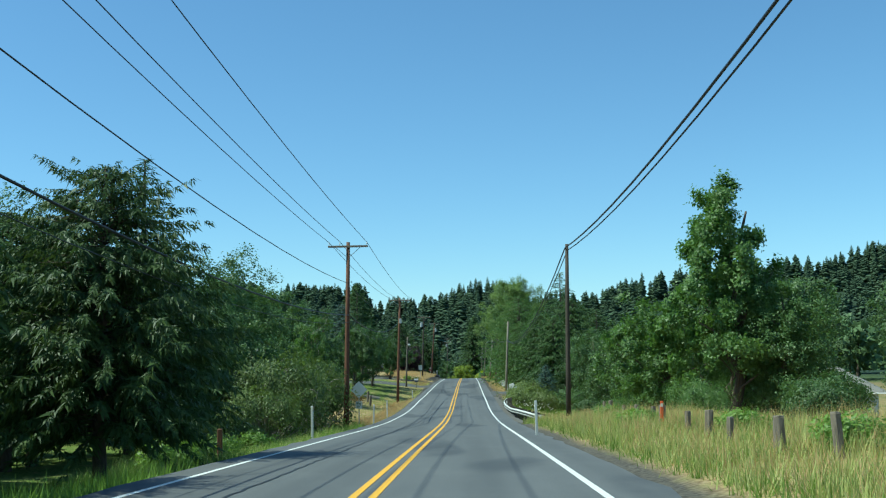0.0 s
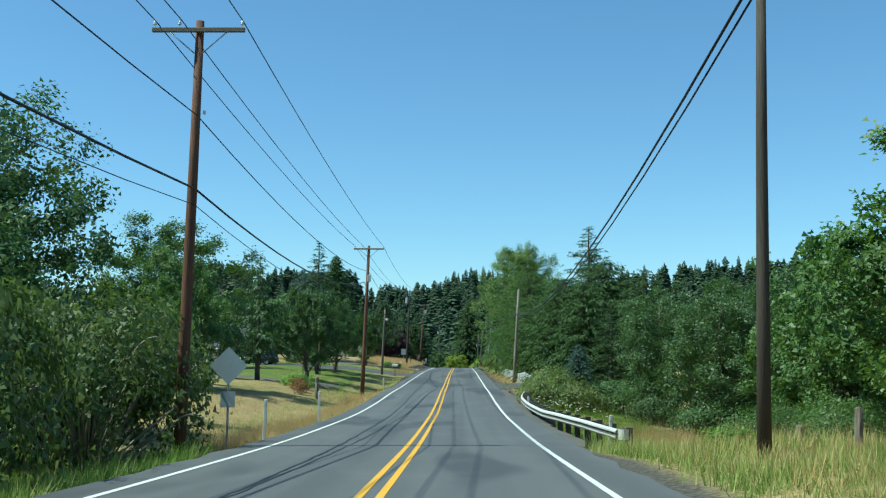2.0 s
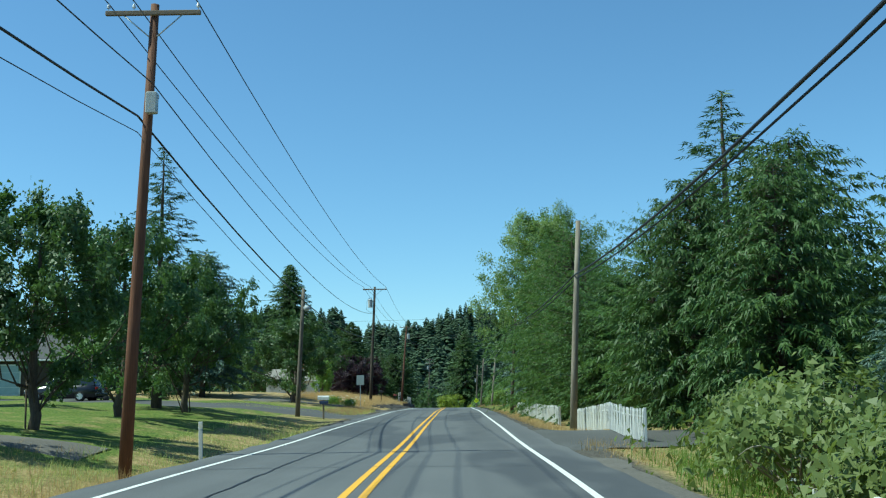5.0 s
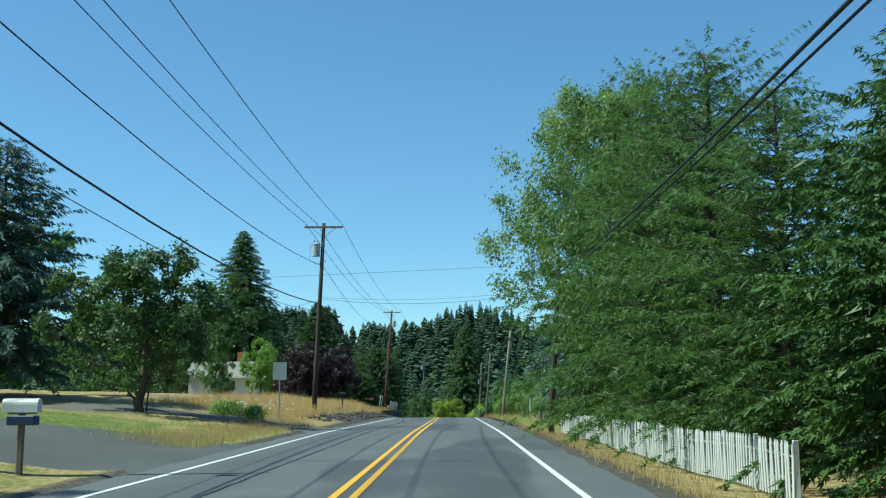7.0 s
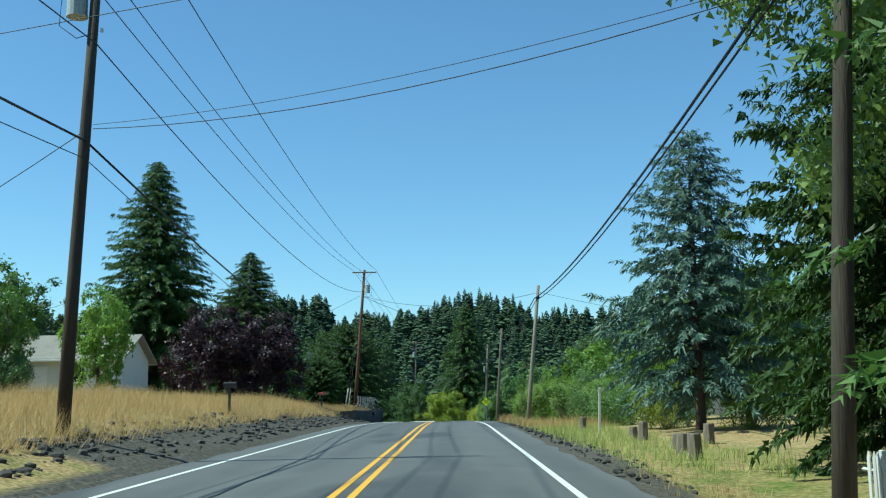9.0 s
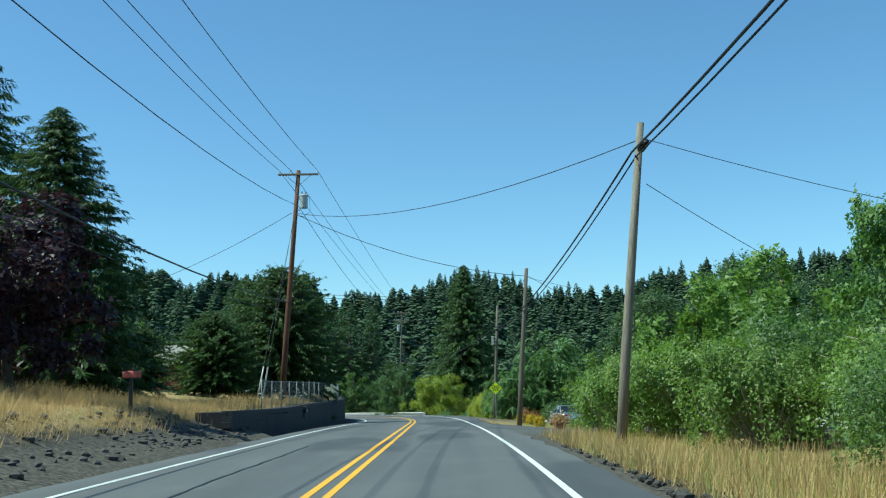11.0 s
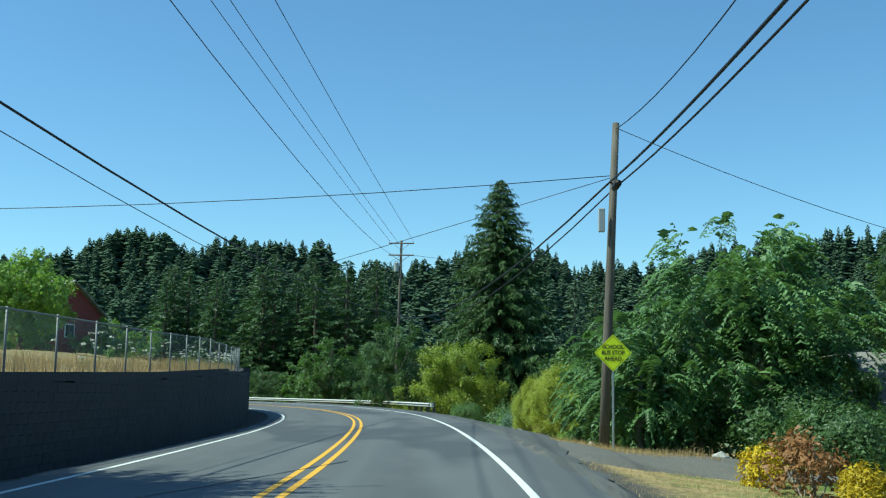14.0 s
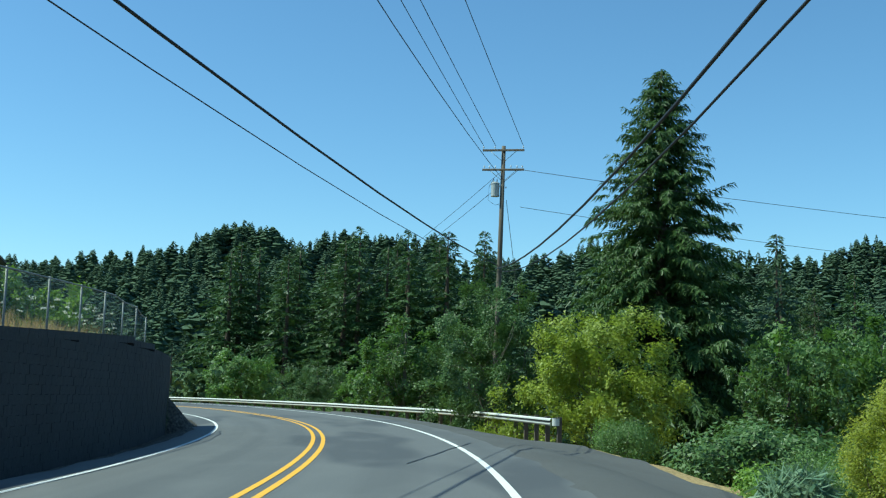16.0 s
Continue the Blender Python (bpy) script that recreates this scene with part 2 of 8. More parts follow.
L_HEDGE = leaf_material("bright_conifer_sprays", (0.026, 0.066, 0.019), (0.122, 0.195, 0.052), (0.14, 0.24, 0.045), 0.3, 0.34, 0.7)
L_GREEN = leaf_material("mid_green_leaves", (0.047, 0.092, 0.024), (0.135, 0.204, 0.056), (0.160, 0.290, 0.043), 0.45, 0.35, 0.6)
L_DEEP = leaf_material("deep_green_leaves", (0.031, 0.066, 0.019), (0.105, 0.168, 0.050), (0.125, 0.215, 0.045), 0.45, 0.3, 0.6)
L_LIGHT = leaf_material("light_green_leaves", (0.072, 0.138, 0.023), (0.203, 0.290, 0.058), (0.261, 0.406, 0.058), 0.4, 0.4, 0.6)
L_BRIGHT = leaf_material("bright_shrub_leaves", (0.048, 0.098, 0.020), (0.215, 0.285, 0.065), (0.22, 0.34, 0.05), 0.4, 0.4, 1.1)
L_GOLDEN = leaf_material("golden_green_sprays", (0.13, 0.165, 0.022), (0.41, 0.43, 0.065), (0.40, 0.46, 0.05), 0.3, 0.4, 1.2)
L_YELLOW = leaf_material("yellow_green_leaves", (0.105, 0.148, 0.02), (0.30, 0.335, 0.055), (0.32, 0.40, 0.045), 0.35, 0.4, 0.7)
L_OLIVE = leaf_material("olive_bramble_leaves", (0.046, 0.082, 0.023), (0.155, 0.19, 0.06), (0.175, 0.25, 0.045), 0.4, 0.35, 0.8)
L_PLUM = leaf_material("purple_plum_leaves", (0.022, 0.012, 0.017), (0.052, 0.026, 0.034), (0.065, 0.024, 0.034), 0.4, 0.22, 0.7)
L_SUMAC = leaf_material("sumac_leaflets", (0.05, 0.105, 0.038), (0.165, 0.26, 0.095), (0.16, 0.27, 0.06), 0.4, 0.30, 0.5)
L_GOLD = leaf_material("golden_conifer", (0.40, 0.29, 0.015), (0.62, 0.47, 0.03), (0.5, 0.38, 0.03), 0.3, 0.35, 1.2)
L_RUST = leaf_material("rusty_shrub_leaves", (0.14, 0.06, 0.022), (0.30, 0.15, 0.055), (0.24, 0.13, 0.04), 0.3, 0.3, 1.0)
L_IRIS = leaf_material("blue_green_blades", (0.072, 0.131, 0.072), (0.189, 0.261, 0.160), (0.174, 0.261, 0.116), 0.4, 0.3, 1.0)
L_FLOWER = leaf_material("white_umbel_flowers", (0.6, 0.6, 0.52), (0.78, 0.78, 0.7), (0.6, 0.6, 0.5), 0.2, 0.3, 1.0)
L_FAR = leaf_material("distant_fir_needles", (0.045, 0.072, 0.048), (0.088, 0.122, 0.070), (0.06, 0.10, 0.05), 0.02, 0.12, 0.05)
L_FAR_BROAD = leaf_material("distant_broadleaf", (0.050, 0.084, 0.038), (0.104, 0.148, 0.058), (0.11, 0.17, 0.05), 0.15, 0.15, 0.05)

# ---- plan of the road and the lie of the land ----
CENTRE = [(0.45, -150), (0.4, 0), (0.3, 50), (0.15, 100), (0.0, 150), (-0.1, 200), (-0.25, 250), (-0.5, 270), (-0.9, 290), (-1.12, 300), (-1.72, 311), (-2.5, 321.5), (-3.5, 331.7), (-4.75, 342), (-6.9, 353), (-9.2, 362), (-12.5, 372.3), (-16.6, 382), (-21.8, 391.5), (-28.8, 404), (-38, 415), (-54, 429), (-80, 443), (-130, 457), (-220, 470)]
PROFILE = [(-150, 2.2), (-0.0, 0.18), (9.2, -0.02), (18.5, -0.26), (27.9, -0.51), (37.5, -0.77), (47.1, -1.04), (56.8, -1.3), (66.5, -1.53), (76.4, -1.65), (88, -1.74), (100, -1.63), (114, -1.36), (129.1, -1.2), (139.6, -0.99), (150.2, -0.82), (160.9, -0.66), (171.5, -0.49), (182.3, -0.32), (236.2, 0.11), (246.6, 0.09), (256.9, 0.02), (267.1, -0.08), (277.3, -0.21), (287.4, -0.37), (297.7, -0.53), (308.0, -0.69), (318.3, -0.85), (328.6, -1.03), (345, -1.3), (360, -1.56), (410, -2.4), (480, -3.5), (700, -6.0)]
_c = np.array(CENTRE, float)
_s0 = np.r_[0, np.cumsum(np.hypot(*np.diff(_c, axis=0).T))]
S = np.arange(0, _s0[-1], 2.0)
AX = np.stack([np.interp(S, _s0, _c[:, 0]), np.interp(S, _s0, _c[:, 1])], 1)
for _ in range(3):
    _p = np.pad(AX, ((3, 3), (0, 0)), "edge")
    _sm = sum(_p[i:i + len(AX)] for i in range(7)) / 7
    _sm[:4], _sm[-4:] = AX[:4], AX[-4:]
    AX = _sm
TN = np.gradient(AX, axis=0)
TN /= np.linalg.norm(TN, axis=1)[:, None]
NR = np.stack([TN[:, 1], -TN[:, 0]], 1)
S = S - 150.0                                   # station equals y on the straight
_pr = np.array(PROFILE, float)
ZC = np.interp(S, _pr[:, 0], _pr[:, 1])
_k = np.ones(5) / 5
ZC = np.convolve(np.pad(ZC, 2, "edge"), _k, "valid")
BANK = np.interp(S, [285, 325, 420, 470], [0, 0.035, 0.035, 0])


def along(s, d=0.0, up=0.0):
    """The point at station s, d metres to the right of the centre line, on the road's plane."""
    x, y = np.interp(s, S, AX[:, 0]), np.interp(s, S, AX[:, 1])
    nx, ny = np.interp(s, S, NR[:, 0]), np.interp(s, S, NR[:, 1])
    return np.array([x + nx * d, y + ny * d, np.interp(s, S, ZC) + np.interp(s, S, BANK) * np.clip(d, -7, 7) + up])


def station(x, y):
    """Station and distance to the right of the centre line, for arrays of places."""
    x, y = np.atleast_1d(np.asarray(x, float)), np.atleast_1d(np.asarray(y, float))
    st, ds = np.empty_like(x), np.empty_like(x)
    for a in range(0, len(x), 8000):
        xa, ya = x[a:a + 8000, None] - AX[None, :, 0], y[a:a + 8000, None] - AX[None, :, 1]
        i = (xa * xa + ya * ya).argmin(1)
        r = np.arange(len(i))
        st[a:a + 8000] = S[i] + xa[r, i] * TN[i, 0] + ya[r, i] * TN[i, 1]
        side = xa[r, i] * NR[i, 0] + ya[r, i] * NR[i, 1]
        far = np.hypot(xa[r, i], ya[r, i])
        ds[a:a + 8000] = np.where(far > 4, np.sign(side) * far, side)
    return st, ds


LEFT_D = [4.5, 6, 8, 12, 18, 30, 60]
LEFT = [(-150, (-.1, -.5, -.7, -.8, -.8, -.6, 0)), (60, (-.1, -.5, -.7, -.8, -.8, -.6, 0)), (80, (-.1, -.55, -.5, 0, .5, .8, 1)), (122, (-.1, -.9, -.6, .2, .7, .9, 1)),
        (140, (-.05, -.5, -.1, .5, .9, 1.2, 1.5)), (158, (0, 0, .25, .7, 1, 1.4, 2)), (185, (0, .1, .4, .8, 1.1, 1.5, 2)), (204, (0, .35, .85, 1.3, 1.8, 2.1, 2.4)),
        (230, (0, .3, 1.0, 1.5, 1.9, 2.2, 2.5)), (258, (0, .3, 1.1, 1.4, 1.6, 2.0, 2.4)), (264, (0, .4, 1.1, 1.3, 1.6, 2.0, 2.4)), (285, (0, 1.1, 1.8, 2.0, 2.2, 2.4, 2.6)), (310, (0, 1.5, 1.9, 2.1, 2.2, 2.4, 2.6)),
        (345, (0, 2.1, 2.4, 2.6, 2.7, 2.8, 3)), (370, (0, 2.2, 2.4, 2.6, 2.7, 2.9, 3)), (382, (0, .3, .6, 1, 1.5, 2, 3)), (700, (0, .3, .6, 1, 1.5, 2, 3))]
RIGHT_D = [4.5, 6, 8, 12, 18, 30, 60]
RIGHT = [(-150, (-.1, .05, .2, .2, .1, 0, 0)), (50, (-.1, .2, .4, .4, .1, 0, 0)), (60, (-.05, .15, .35, 0, -.3, -.5, -.5)), (72, (-.25, -.7, -.8, -.8, -.9, -.9, -.5)),
         (84, (-.4, -.8, -1.1, -1.5, -1.7, -1.7, -1.4)), (110, (-.3, -.6, -.9, -1.4, -1.6, -1.6, -1.3)), (122, (0, -.1, -.3, -.7, -.9, -1, -1)), (138, (0, -.05, -.05, 0, .1, .1, .1)),
         (148, (0, -.35, -.5, -.3, -.2, -.1, 0)), (198, (0, -.4, -.5, -.3, -.2, -.1, 0)), (210, (0, -.05, -.05, .1, .2, .2, .2)), (255, (0, -.35, -.3, .0, .2, .2, .2)), (265, (0, -.05, -.1, -.1, -.1, 0, 0)), (282, (0, -.2, -.3, -.3, -.3, -.4, -.5)), (292, (0, -.35, -.5, -.55, -.6, -.8, -1)), (316, (0, -.15, -.4, -.7, -1.1, -1.4, -1.6)), (332, (-.05, -.45, -.9, -1.1, -1.6, -2, -3)), (350, (-.05, -.4, -.85, -1.5, -3.2, -4.5, -5)), (372, (-.05, -.25, -.5, -1.0, -3.2, -4.5, -5)), (388, (0, -.1, -.6, -2.0, -3.5, -4.5, -5)),
         (700, (0, -.1, -.5, -2, -3.5, -5, -6))]
WALL_FROM, WALL_TO, WALL_D = 262.0, 374.0, -5.6


def _table(keys, dist, s, d):
    ks, v = np.array([k for k, _ in keys], float), np.array([r for _, r in keys], float)
    i = np.clip(np.searchsorted(ks, s) - 1, 0, len(ks) - 2)
    f = np.clip((s - ks[i]) / (ks[i + 1] - ks[i]), 0, 1)
    a = np.clip(np.searchsorted(dist, d) - 1, 0, len(dist) - 2)
    da = np.array(dist, float)
    g = np.clip((d - da[a]) / (da[a + 1] - da[a]), 0, 1)
    lo, hi = v[i, a] * (1 - g) + v[i, a + 1] * g, v[i + 1, a] * (1 - g) + v[i + 1, a + 1] * g
    return lo * (1 - f) + hi * f


RIDGE_X = [-900, -300, -243, -227, -206, -180, -160, -149, -130, -82, -73, -56, -42, -20, -6, 9, 45, 60, 77, 93, 118, 144, 180, 205, 310, 340, 700]
RIDGE_Z = [60, 57, 62, 68, 74, 73, 63, 72, 72, 71, 57, 59, 64, 65, 66, 75, 74, 62, 66, 62, 66, 75, 82, 84, 91, 100, 110]


def ridge_share(y):
    return np.clip((y - 440) / 460, 0, 1) ** 1.8


def ridge(x):
    """Ground height of the wooded ridge that closes the valley."""
    return np.interp(x + 6.0, RIDGE_X, RIDGE_Z) - np.interp(x, [-250, 0, 100], [12.5, 14.5, 16.5])


def land(x, y):
    """Height of the ground sheet at places x, y (arrays)."""
    s, d = station(x, y)
    ad = np.abs(d)
    base = np.interp(s, S, ZC) + np.interp(s, S, BANK) * np.clip(d, -4.5, 4.5)
    off = np.where(d < 0, _table(LEFT, LEFT_D, s, ad), _table(RIGHT, RIGHT_D, s, ad))
    # the bank that the retaining wall holds
    hold = (s > WALL_FROM + 3) & (s < WALL_TO - 1.6) & (d < 0)
    off = np.where(hold & (ad < 6.45), -np.clip((ad - 4.5) * 0.3, 0, 0.28), off)
    top = np.interp(s, [262, 275, 290, 320, 345, 355, 362, 372], [0.70, 0.65, 0.72, 0.78, 0.8, 0.95, 0.95, 0.6])
    off = np.where(hold & (ad >= 6.45) & (ad < 30), np.maximum(off * 0 + (top - base) + np.clip((ad - 5.7) * 0.1, 0, 1.0), 0), off)
    off = np.where(ad < 4.5, -0.12, off)
    wob = 0.10 * np.sin(x * 0.71 + 1.3 * np.sin(y * 0.23)) * np.sin(y * 0.57 + np.sin(x * 0.31)) * np.clip((ad - 5.5) / 4, 0, 1)
    k = ridge_share(y) * np.clip((ad - 30) / 60, 0, 1)
    return (base + off + wob) * (1 - k) + ridge(x) * k


def gz(x, y):
    return float(land(x, y)[0])


# ---- mesh helpers ----


def mesh_object(name, verts, faces, mat, parent=None, label="", smooth=False):
    me = bpy.data.meshes.new(name)
    me.from_pydata([tuple(v) for v in verts], [], [tuple(f) for f in faces])
    if smooth:
        me.polygons.foreach_set("use_smooth", [True] * len(me.polygons))
    me.materials.append(mat)
    ob = new(name, me)
    if parent:
        ob.parent = parent
    if label:
        tagged(ob, label)
    return ob


def quads_object(name, v, mat, per=4, parent=None, label=""):
    """An object of loose faces of `per` corners each, from an array of corners (fast)."""
    v = np.asarray(v, np.float32).reshape(-1, 3)
    n = len(v) // per
    me = bpy.data.meshes.new(name)
    me.vertices.add(len(v))
    me.vertices.foreach_set("co", v.ravel())
    me.loops.add(len(v))
    me.loops.foreach_set("vertex_index", np.arange(len(v), dtype=np.int32))
    me.polygons.add(n)
    me.polygons.foreach_set("loop_start", np.arange(0, len(v), per, dtype=np.int32))
    me.update(calc_edges=True)
    me.materials.append(mat)
    ob = new(name, me)
    if parent:
        ob.parent = parent
    if label:
        tagged(ob, label)
    return ob


def part(name, bm, mat, parent=None, label="", smooth=False):
    me = bpy.data.meshes.new(name)
    bm.to_mesh(me)
    bm.free()
    if smooth:
        me.polygons.foreach_set("use_smooth", [True] * len(me.polygons))
    me.materials.append(mat)
    ob = new(name, me)
    if parent:
        ob.parent = parent
    if label:
        tagged(ob, label)
    return ob


def box_bm(size, at=(0, 0, 0), bevel=0.0, bm=None, turn=None):
    """A box with its middle at `at`, bevelled."""
    bm = bm or bmesh.new()
    made = bmesh.ops.create_cube(bm, size=1.0)["verts"]
    for v in made:
        v.co = Vector((v.co.x * size[0], v.co.y * size[1], v.co.z * size[2]))
    if bevel:
        edges = list({e for v in made for e in v.link_edges})
        made = list({v for f in bmesh.ops.bevel(bm, geom=edges, offset=bevel, segments=1, affect="EDGES")["faces"] for v in f.verts} | {v for v in made if v.is_valid})
    for v in made:
        if turn:
            v.co = turn @ v.co
        v.co += Vector(at)
    return bm


def box(name, size, at, mat, parent=None, bevel=0.0, label="", turn=None):
    return part(name, box_bm(size, at, bevel, None, turn), mat, parent, label)


def tube_data(points, radii, sides=6, cap=True):
    """Verts and faces of a tube along points."""
    p = np.asarray(points, float)
    r = np.broadcast_to(np.asarray(radii, float), (len(p),))
    t = np.gradient(p, axis=0)
    t /= np.linalg.norm(t, axis=1)[:, None] + 1e-9
    ref = np.array([0, 0, 1.0]) if abs(t[0, 2]) < 0.9 else np.array([1.0, 0, 0])
    u = np.cross(t, ref)
    u /= np.linalg.norm(u, axis=1)[:, None] + 1e-9
    w = np.cross(t, u)
    ang = np.arange(sides) * 2 * np.pi / sides
    v = (p[:, None] + r[:, None, None] * (np.cos(ang)[None, :, None] * u[:, None] + np.sin(ang)[None, :, None] * w[:, None])).reshape(-1, 3)
    f = []
    for i in range(len(p) - 1):
        for j in range(sides):
            k = (j + 1) % sides
            f.append((i * sides + j, i * sides + k, (i + 1) * sides + k, (i + 1) * sides + j))
    if cap:
        f.append(tuple(range(sides - 1, -1, -1)))
        f.append(tuple((len(p) - 1) * sides + j for j in range(sides)))
    return v, f


def tube(name, points, radii, mat, parent=None, sides=6, label="", smooth=True):
    v, f = tube_data(points, radii, sides)
    return mesh_object(name, v, f, mat, parent, label, smooth)


def tubes(name, many, mat, parent=None, sides=5, label=""):
    """Several tubes in one mesh (limbs of one tree, say)."""
    vs, fs, n = [], [], 0
    for points, radii in many:
        v, f = tube_data(points, radii, sides)
        vs.append(v)
        fs += [tuple(i + n for i in q) for q in f]
        n += len(v)
    return mesh_object(name, np.concatenate(vs), fs, mat, parent, label, True)


def thing(name, x, y, z=None, turn=0.0, label="", category="", group="", kind=""):
    """An Empty at a thing's base."""
    ob = new(name)
    ob.matrix_basis = pose(x, y, gz(x, y) if z is None else z, 0, 0, turn)
    return tagged(ob, label, category, group, kind)

# ---- ground, road ----


def ground():
    ys = np.r_[np.arange(-400, -30, 25), np.arange(-30, 258, 1.8), np.arange(258, 378, 0.5), np.arange(378, 430, 1.8), np.arange(430, 560, 5), np.geomspace(560, 3500, 46)]
    xs = np.r_[-np.geomspace(2500, 62, 36), np.arange(-60, -24, 2.2), np.arange(-24, -3, 0.4), np.arange(-3, 20, 0.8), np.arange(20, 60, 2.5), np.geomspace(62, 2500, 36)]
    X, Y = np.meshgrid(xs, ys)
    Z = land(X.ravel(), Y.ravel())
    nx, ny = len(xs), len(ys)
    i = np.arange((ny - 1) * (nx - 1))
    r, c = i // (nx - 1), i % (nx - 1)
    a = r * nx + c
    faces = np.stack([a, a + 1, a + nx + 1, a + nx], 1)
    ob = mesh_object("ground", np.stack([X.ravel(), Y.ravel(), Z], 1), faces.tolist(), M_GROUND, smooth=True)
    s, d = station(X.ravel(), Y.ravel())
    ad = np.abs(d)
    patch = 0.5 + 0.5 * np.sin(X.ravel() * 0.33 + 2 * np.sin(Y.ravel() * 0.11)) * np.sin(Y.ravel() * 0.21)
    left, right = d < 0, d >= 0

    def zone(s0, s1, soft=4.0):
        return np.clip((s - s0) / soft, 0, 1) * np.clip((s1 - s) / soft, 0, 1)
    dry = np.full(len(s), 0.35)
    dry = np.where(left, np.maximum(0.15, zone(62, 128) * (0.5 + 0.4 * patch) * np.clip((26 - ad) / 4, 0, 1)), dry)
    dry = np.where(left, np.maximum(dry, zone(175, 268) * (0.9 - 0.2 * patch)), dry)
    dry = np.where(left, np.maximum(dry, zone(262, 372) * (0.75)), dry)
    dry = np.where(left & (s > 128) & (s < 180), np.where(ad < 8.5, 0.6, 0.12 + 0.2 * patch), dry)
    dry = np.where(right, 0.6 + 0.3 * patch, dry)
    dry = np.where(right & (s > 105) & (s < 330), 0.5 + 0.35 * patch, dry)
    dry = np.where(right & (s > 284) & (s < 330) & (ad > 7.5), 0.3 + 0.3 * patch, dry)
    dry = np.where(ad > 60, 0.15, dry)
    stone = np.clip((np.where(s < 68, 5.2, 5.9) - ad) / 0.6, 0, 1)
    stone = np.where(left & (s < 262), np.clip((5.3 - ad) / 0.6, 0, 1), stone)
    stone = np.where(left & (s > 204) & (s < 266), np.clip((7.4 - ad) / 0.8, 0, 1), stone)
    wood = np.clip((ad - 40) / 40, 0, 1)
    col = np.stack([np.clip(dry, 0, 1), stone, wood, np.ones(len(s))], 1).astype(np.float32)
    attr = ob.data.color_attributes.new("cover", "FLOAT_COLOR", "POINT")
    attr.data.foreach_set("color", col.ravel())
    return tagged(ob, "rolling roadside ground of dry and green grass", "ground", kind="structure")


def ground_material():
    m = bpy.data.materials.new("grass_ground")
    m.use_nodes = True
    n, l = m.node_tree.nodes, m.node_tree.links
    b = n["Principled BSDF"]
    b.inputs["Roughness"].default_value, b.inputs["Specular IOR Level"].default_value = 0.95, 0.1
    at = n.new("ShaderNodeAttribute")
    at.attribute_name = "cover"
    sp = n.new("ShaderNodeSeparateColor")
    l.new(at.outputs["Color"], sp.inputs[0])
    co = n.new("ShaderNodeTexCoord")

    def noise_tex(scale, detail=5):
        t = n.new("ShaderNodeTexNoise")
        t.inputs["Scale"].default_value, t.inputs["Detail"].default_value = scale, detail
        l.new(co.outputs["Object"], t.inputs["Vector"])
        return t.outputs["Fac"]

    def mix(f, a, c):
        x = n.new("ShaderNodeMix")
        x.data_type = "RGBA"
        for sock, v in (("Factor", f), ("A", a), ("B", c)):
            if isinstance(v, (tuple, float)):
                x.inputs[sock].default_value = (*v, 1) if isinstance(v, tuple) else v
            else:
                l.new(v, x.inputs[sock])
        return x.outputs["Result"]

    def ramp(v, lo, hi):
        r = n.new("ShaderNodeMapRange")
        r.inputs["From Min"].default_value, r.inputs["From Max"].default_value = lo, hi
        l.new(v, r.inputs["Value"])
        return r.outputs[0]
    fine, mid, big = noise_tex(9, 6), noise_tex(1.1), noise_tex(0.17)
    green = mix(ramp(fine, 0.35, 0.65), (0.06, 0.105, 0.022), (0.17, 0.21, 0.05))
    dry = mix(ramp(fine, 0.35, 0.65), (0.22, 0.15, 0.07), (0.46, 0.345, 0.175))
    sway = n.new("ShaderNodeMath")
    sway.operation = "MULTIPLY_ADD"
    sway.inputs[1].default_value = 0.9
    l.new(ramp(mid, 0.3, 0.7), sway.inputs[0])
    sub = n.new("ShaderNodeMath")
    sub.operation = "MULTIPLY_ADD"
    sub.inputs[1].default_value, sub.inputs[2].default_value = 1.6, -0.75
    l.new(sp.outputs[0], sub.inputs[0])
    l.new(sub.outputs[0], sway.inputs[2])
    cl = n.new("ShaderNodeClamp")
    l.new(sway.outputs[0], cl.inputs[0])
    c = mix(cl.outputs[0], green, dry)
    c = mix(sp.outputs[2], c, (0.035, 0.055, 0.035))
    stone = mix(ramp(fine, 0.35, 0.7), (0.055, 0.050, 0.043), (0.15, 0.135, 0.115))
    edge = n.new("ShaderNodeMath")
    edge.operation = "MULTIPLY_ADD"
    edge.inputs[1].default_value = 0.8
    l.new(mid, edge.inputs[0])
    e2 = n.new("ShaderNodeMath")
    e2.operation = "MULTIPLY_ADD"
    e2.inputs[1].default_value, e2.inputs[2].default_value = 2.0, -0.9
    l.new(sp.outputs[1], e2.inputs[0])
    l.new(e2.outputs[0], edge.inputs[2])
    c2 = n.new("ShaderNodeClamp")
    l.new(edge.outputs[0], c2.inputs[0])
    c = mix(c2.outputs[0], c, stone)
    l.new(c, b.inputs["Base Color"])
    bp = n.new("ShaderNodeBump")
    bp.inputs["Strength"].default_value, bp.inputs["Distance"].default_value = 0.6, 0.08
    l.new(fine, bp.inputs["Height"])
    l.new(bp.outputs[0], b.inputs["Normal"])
    return m


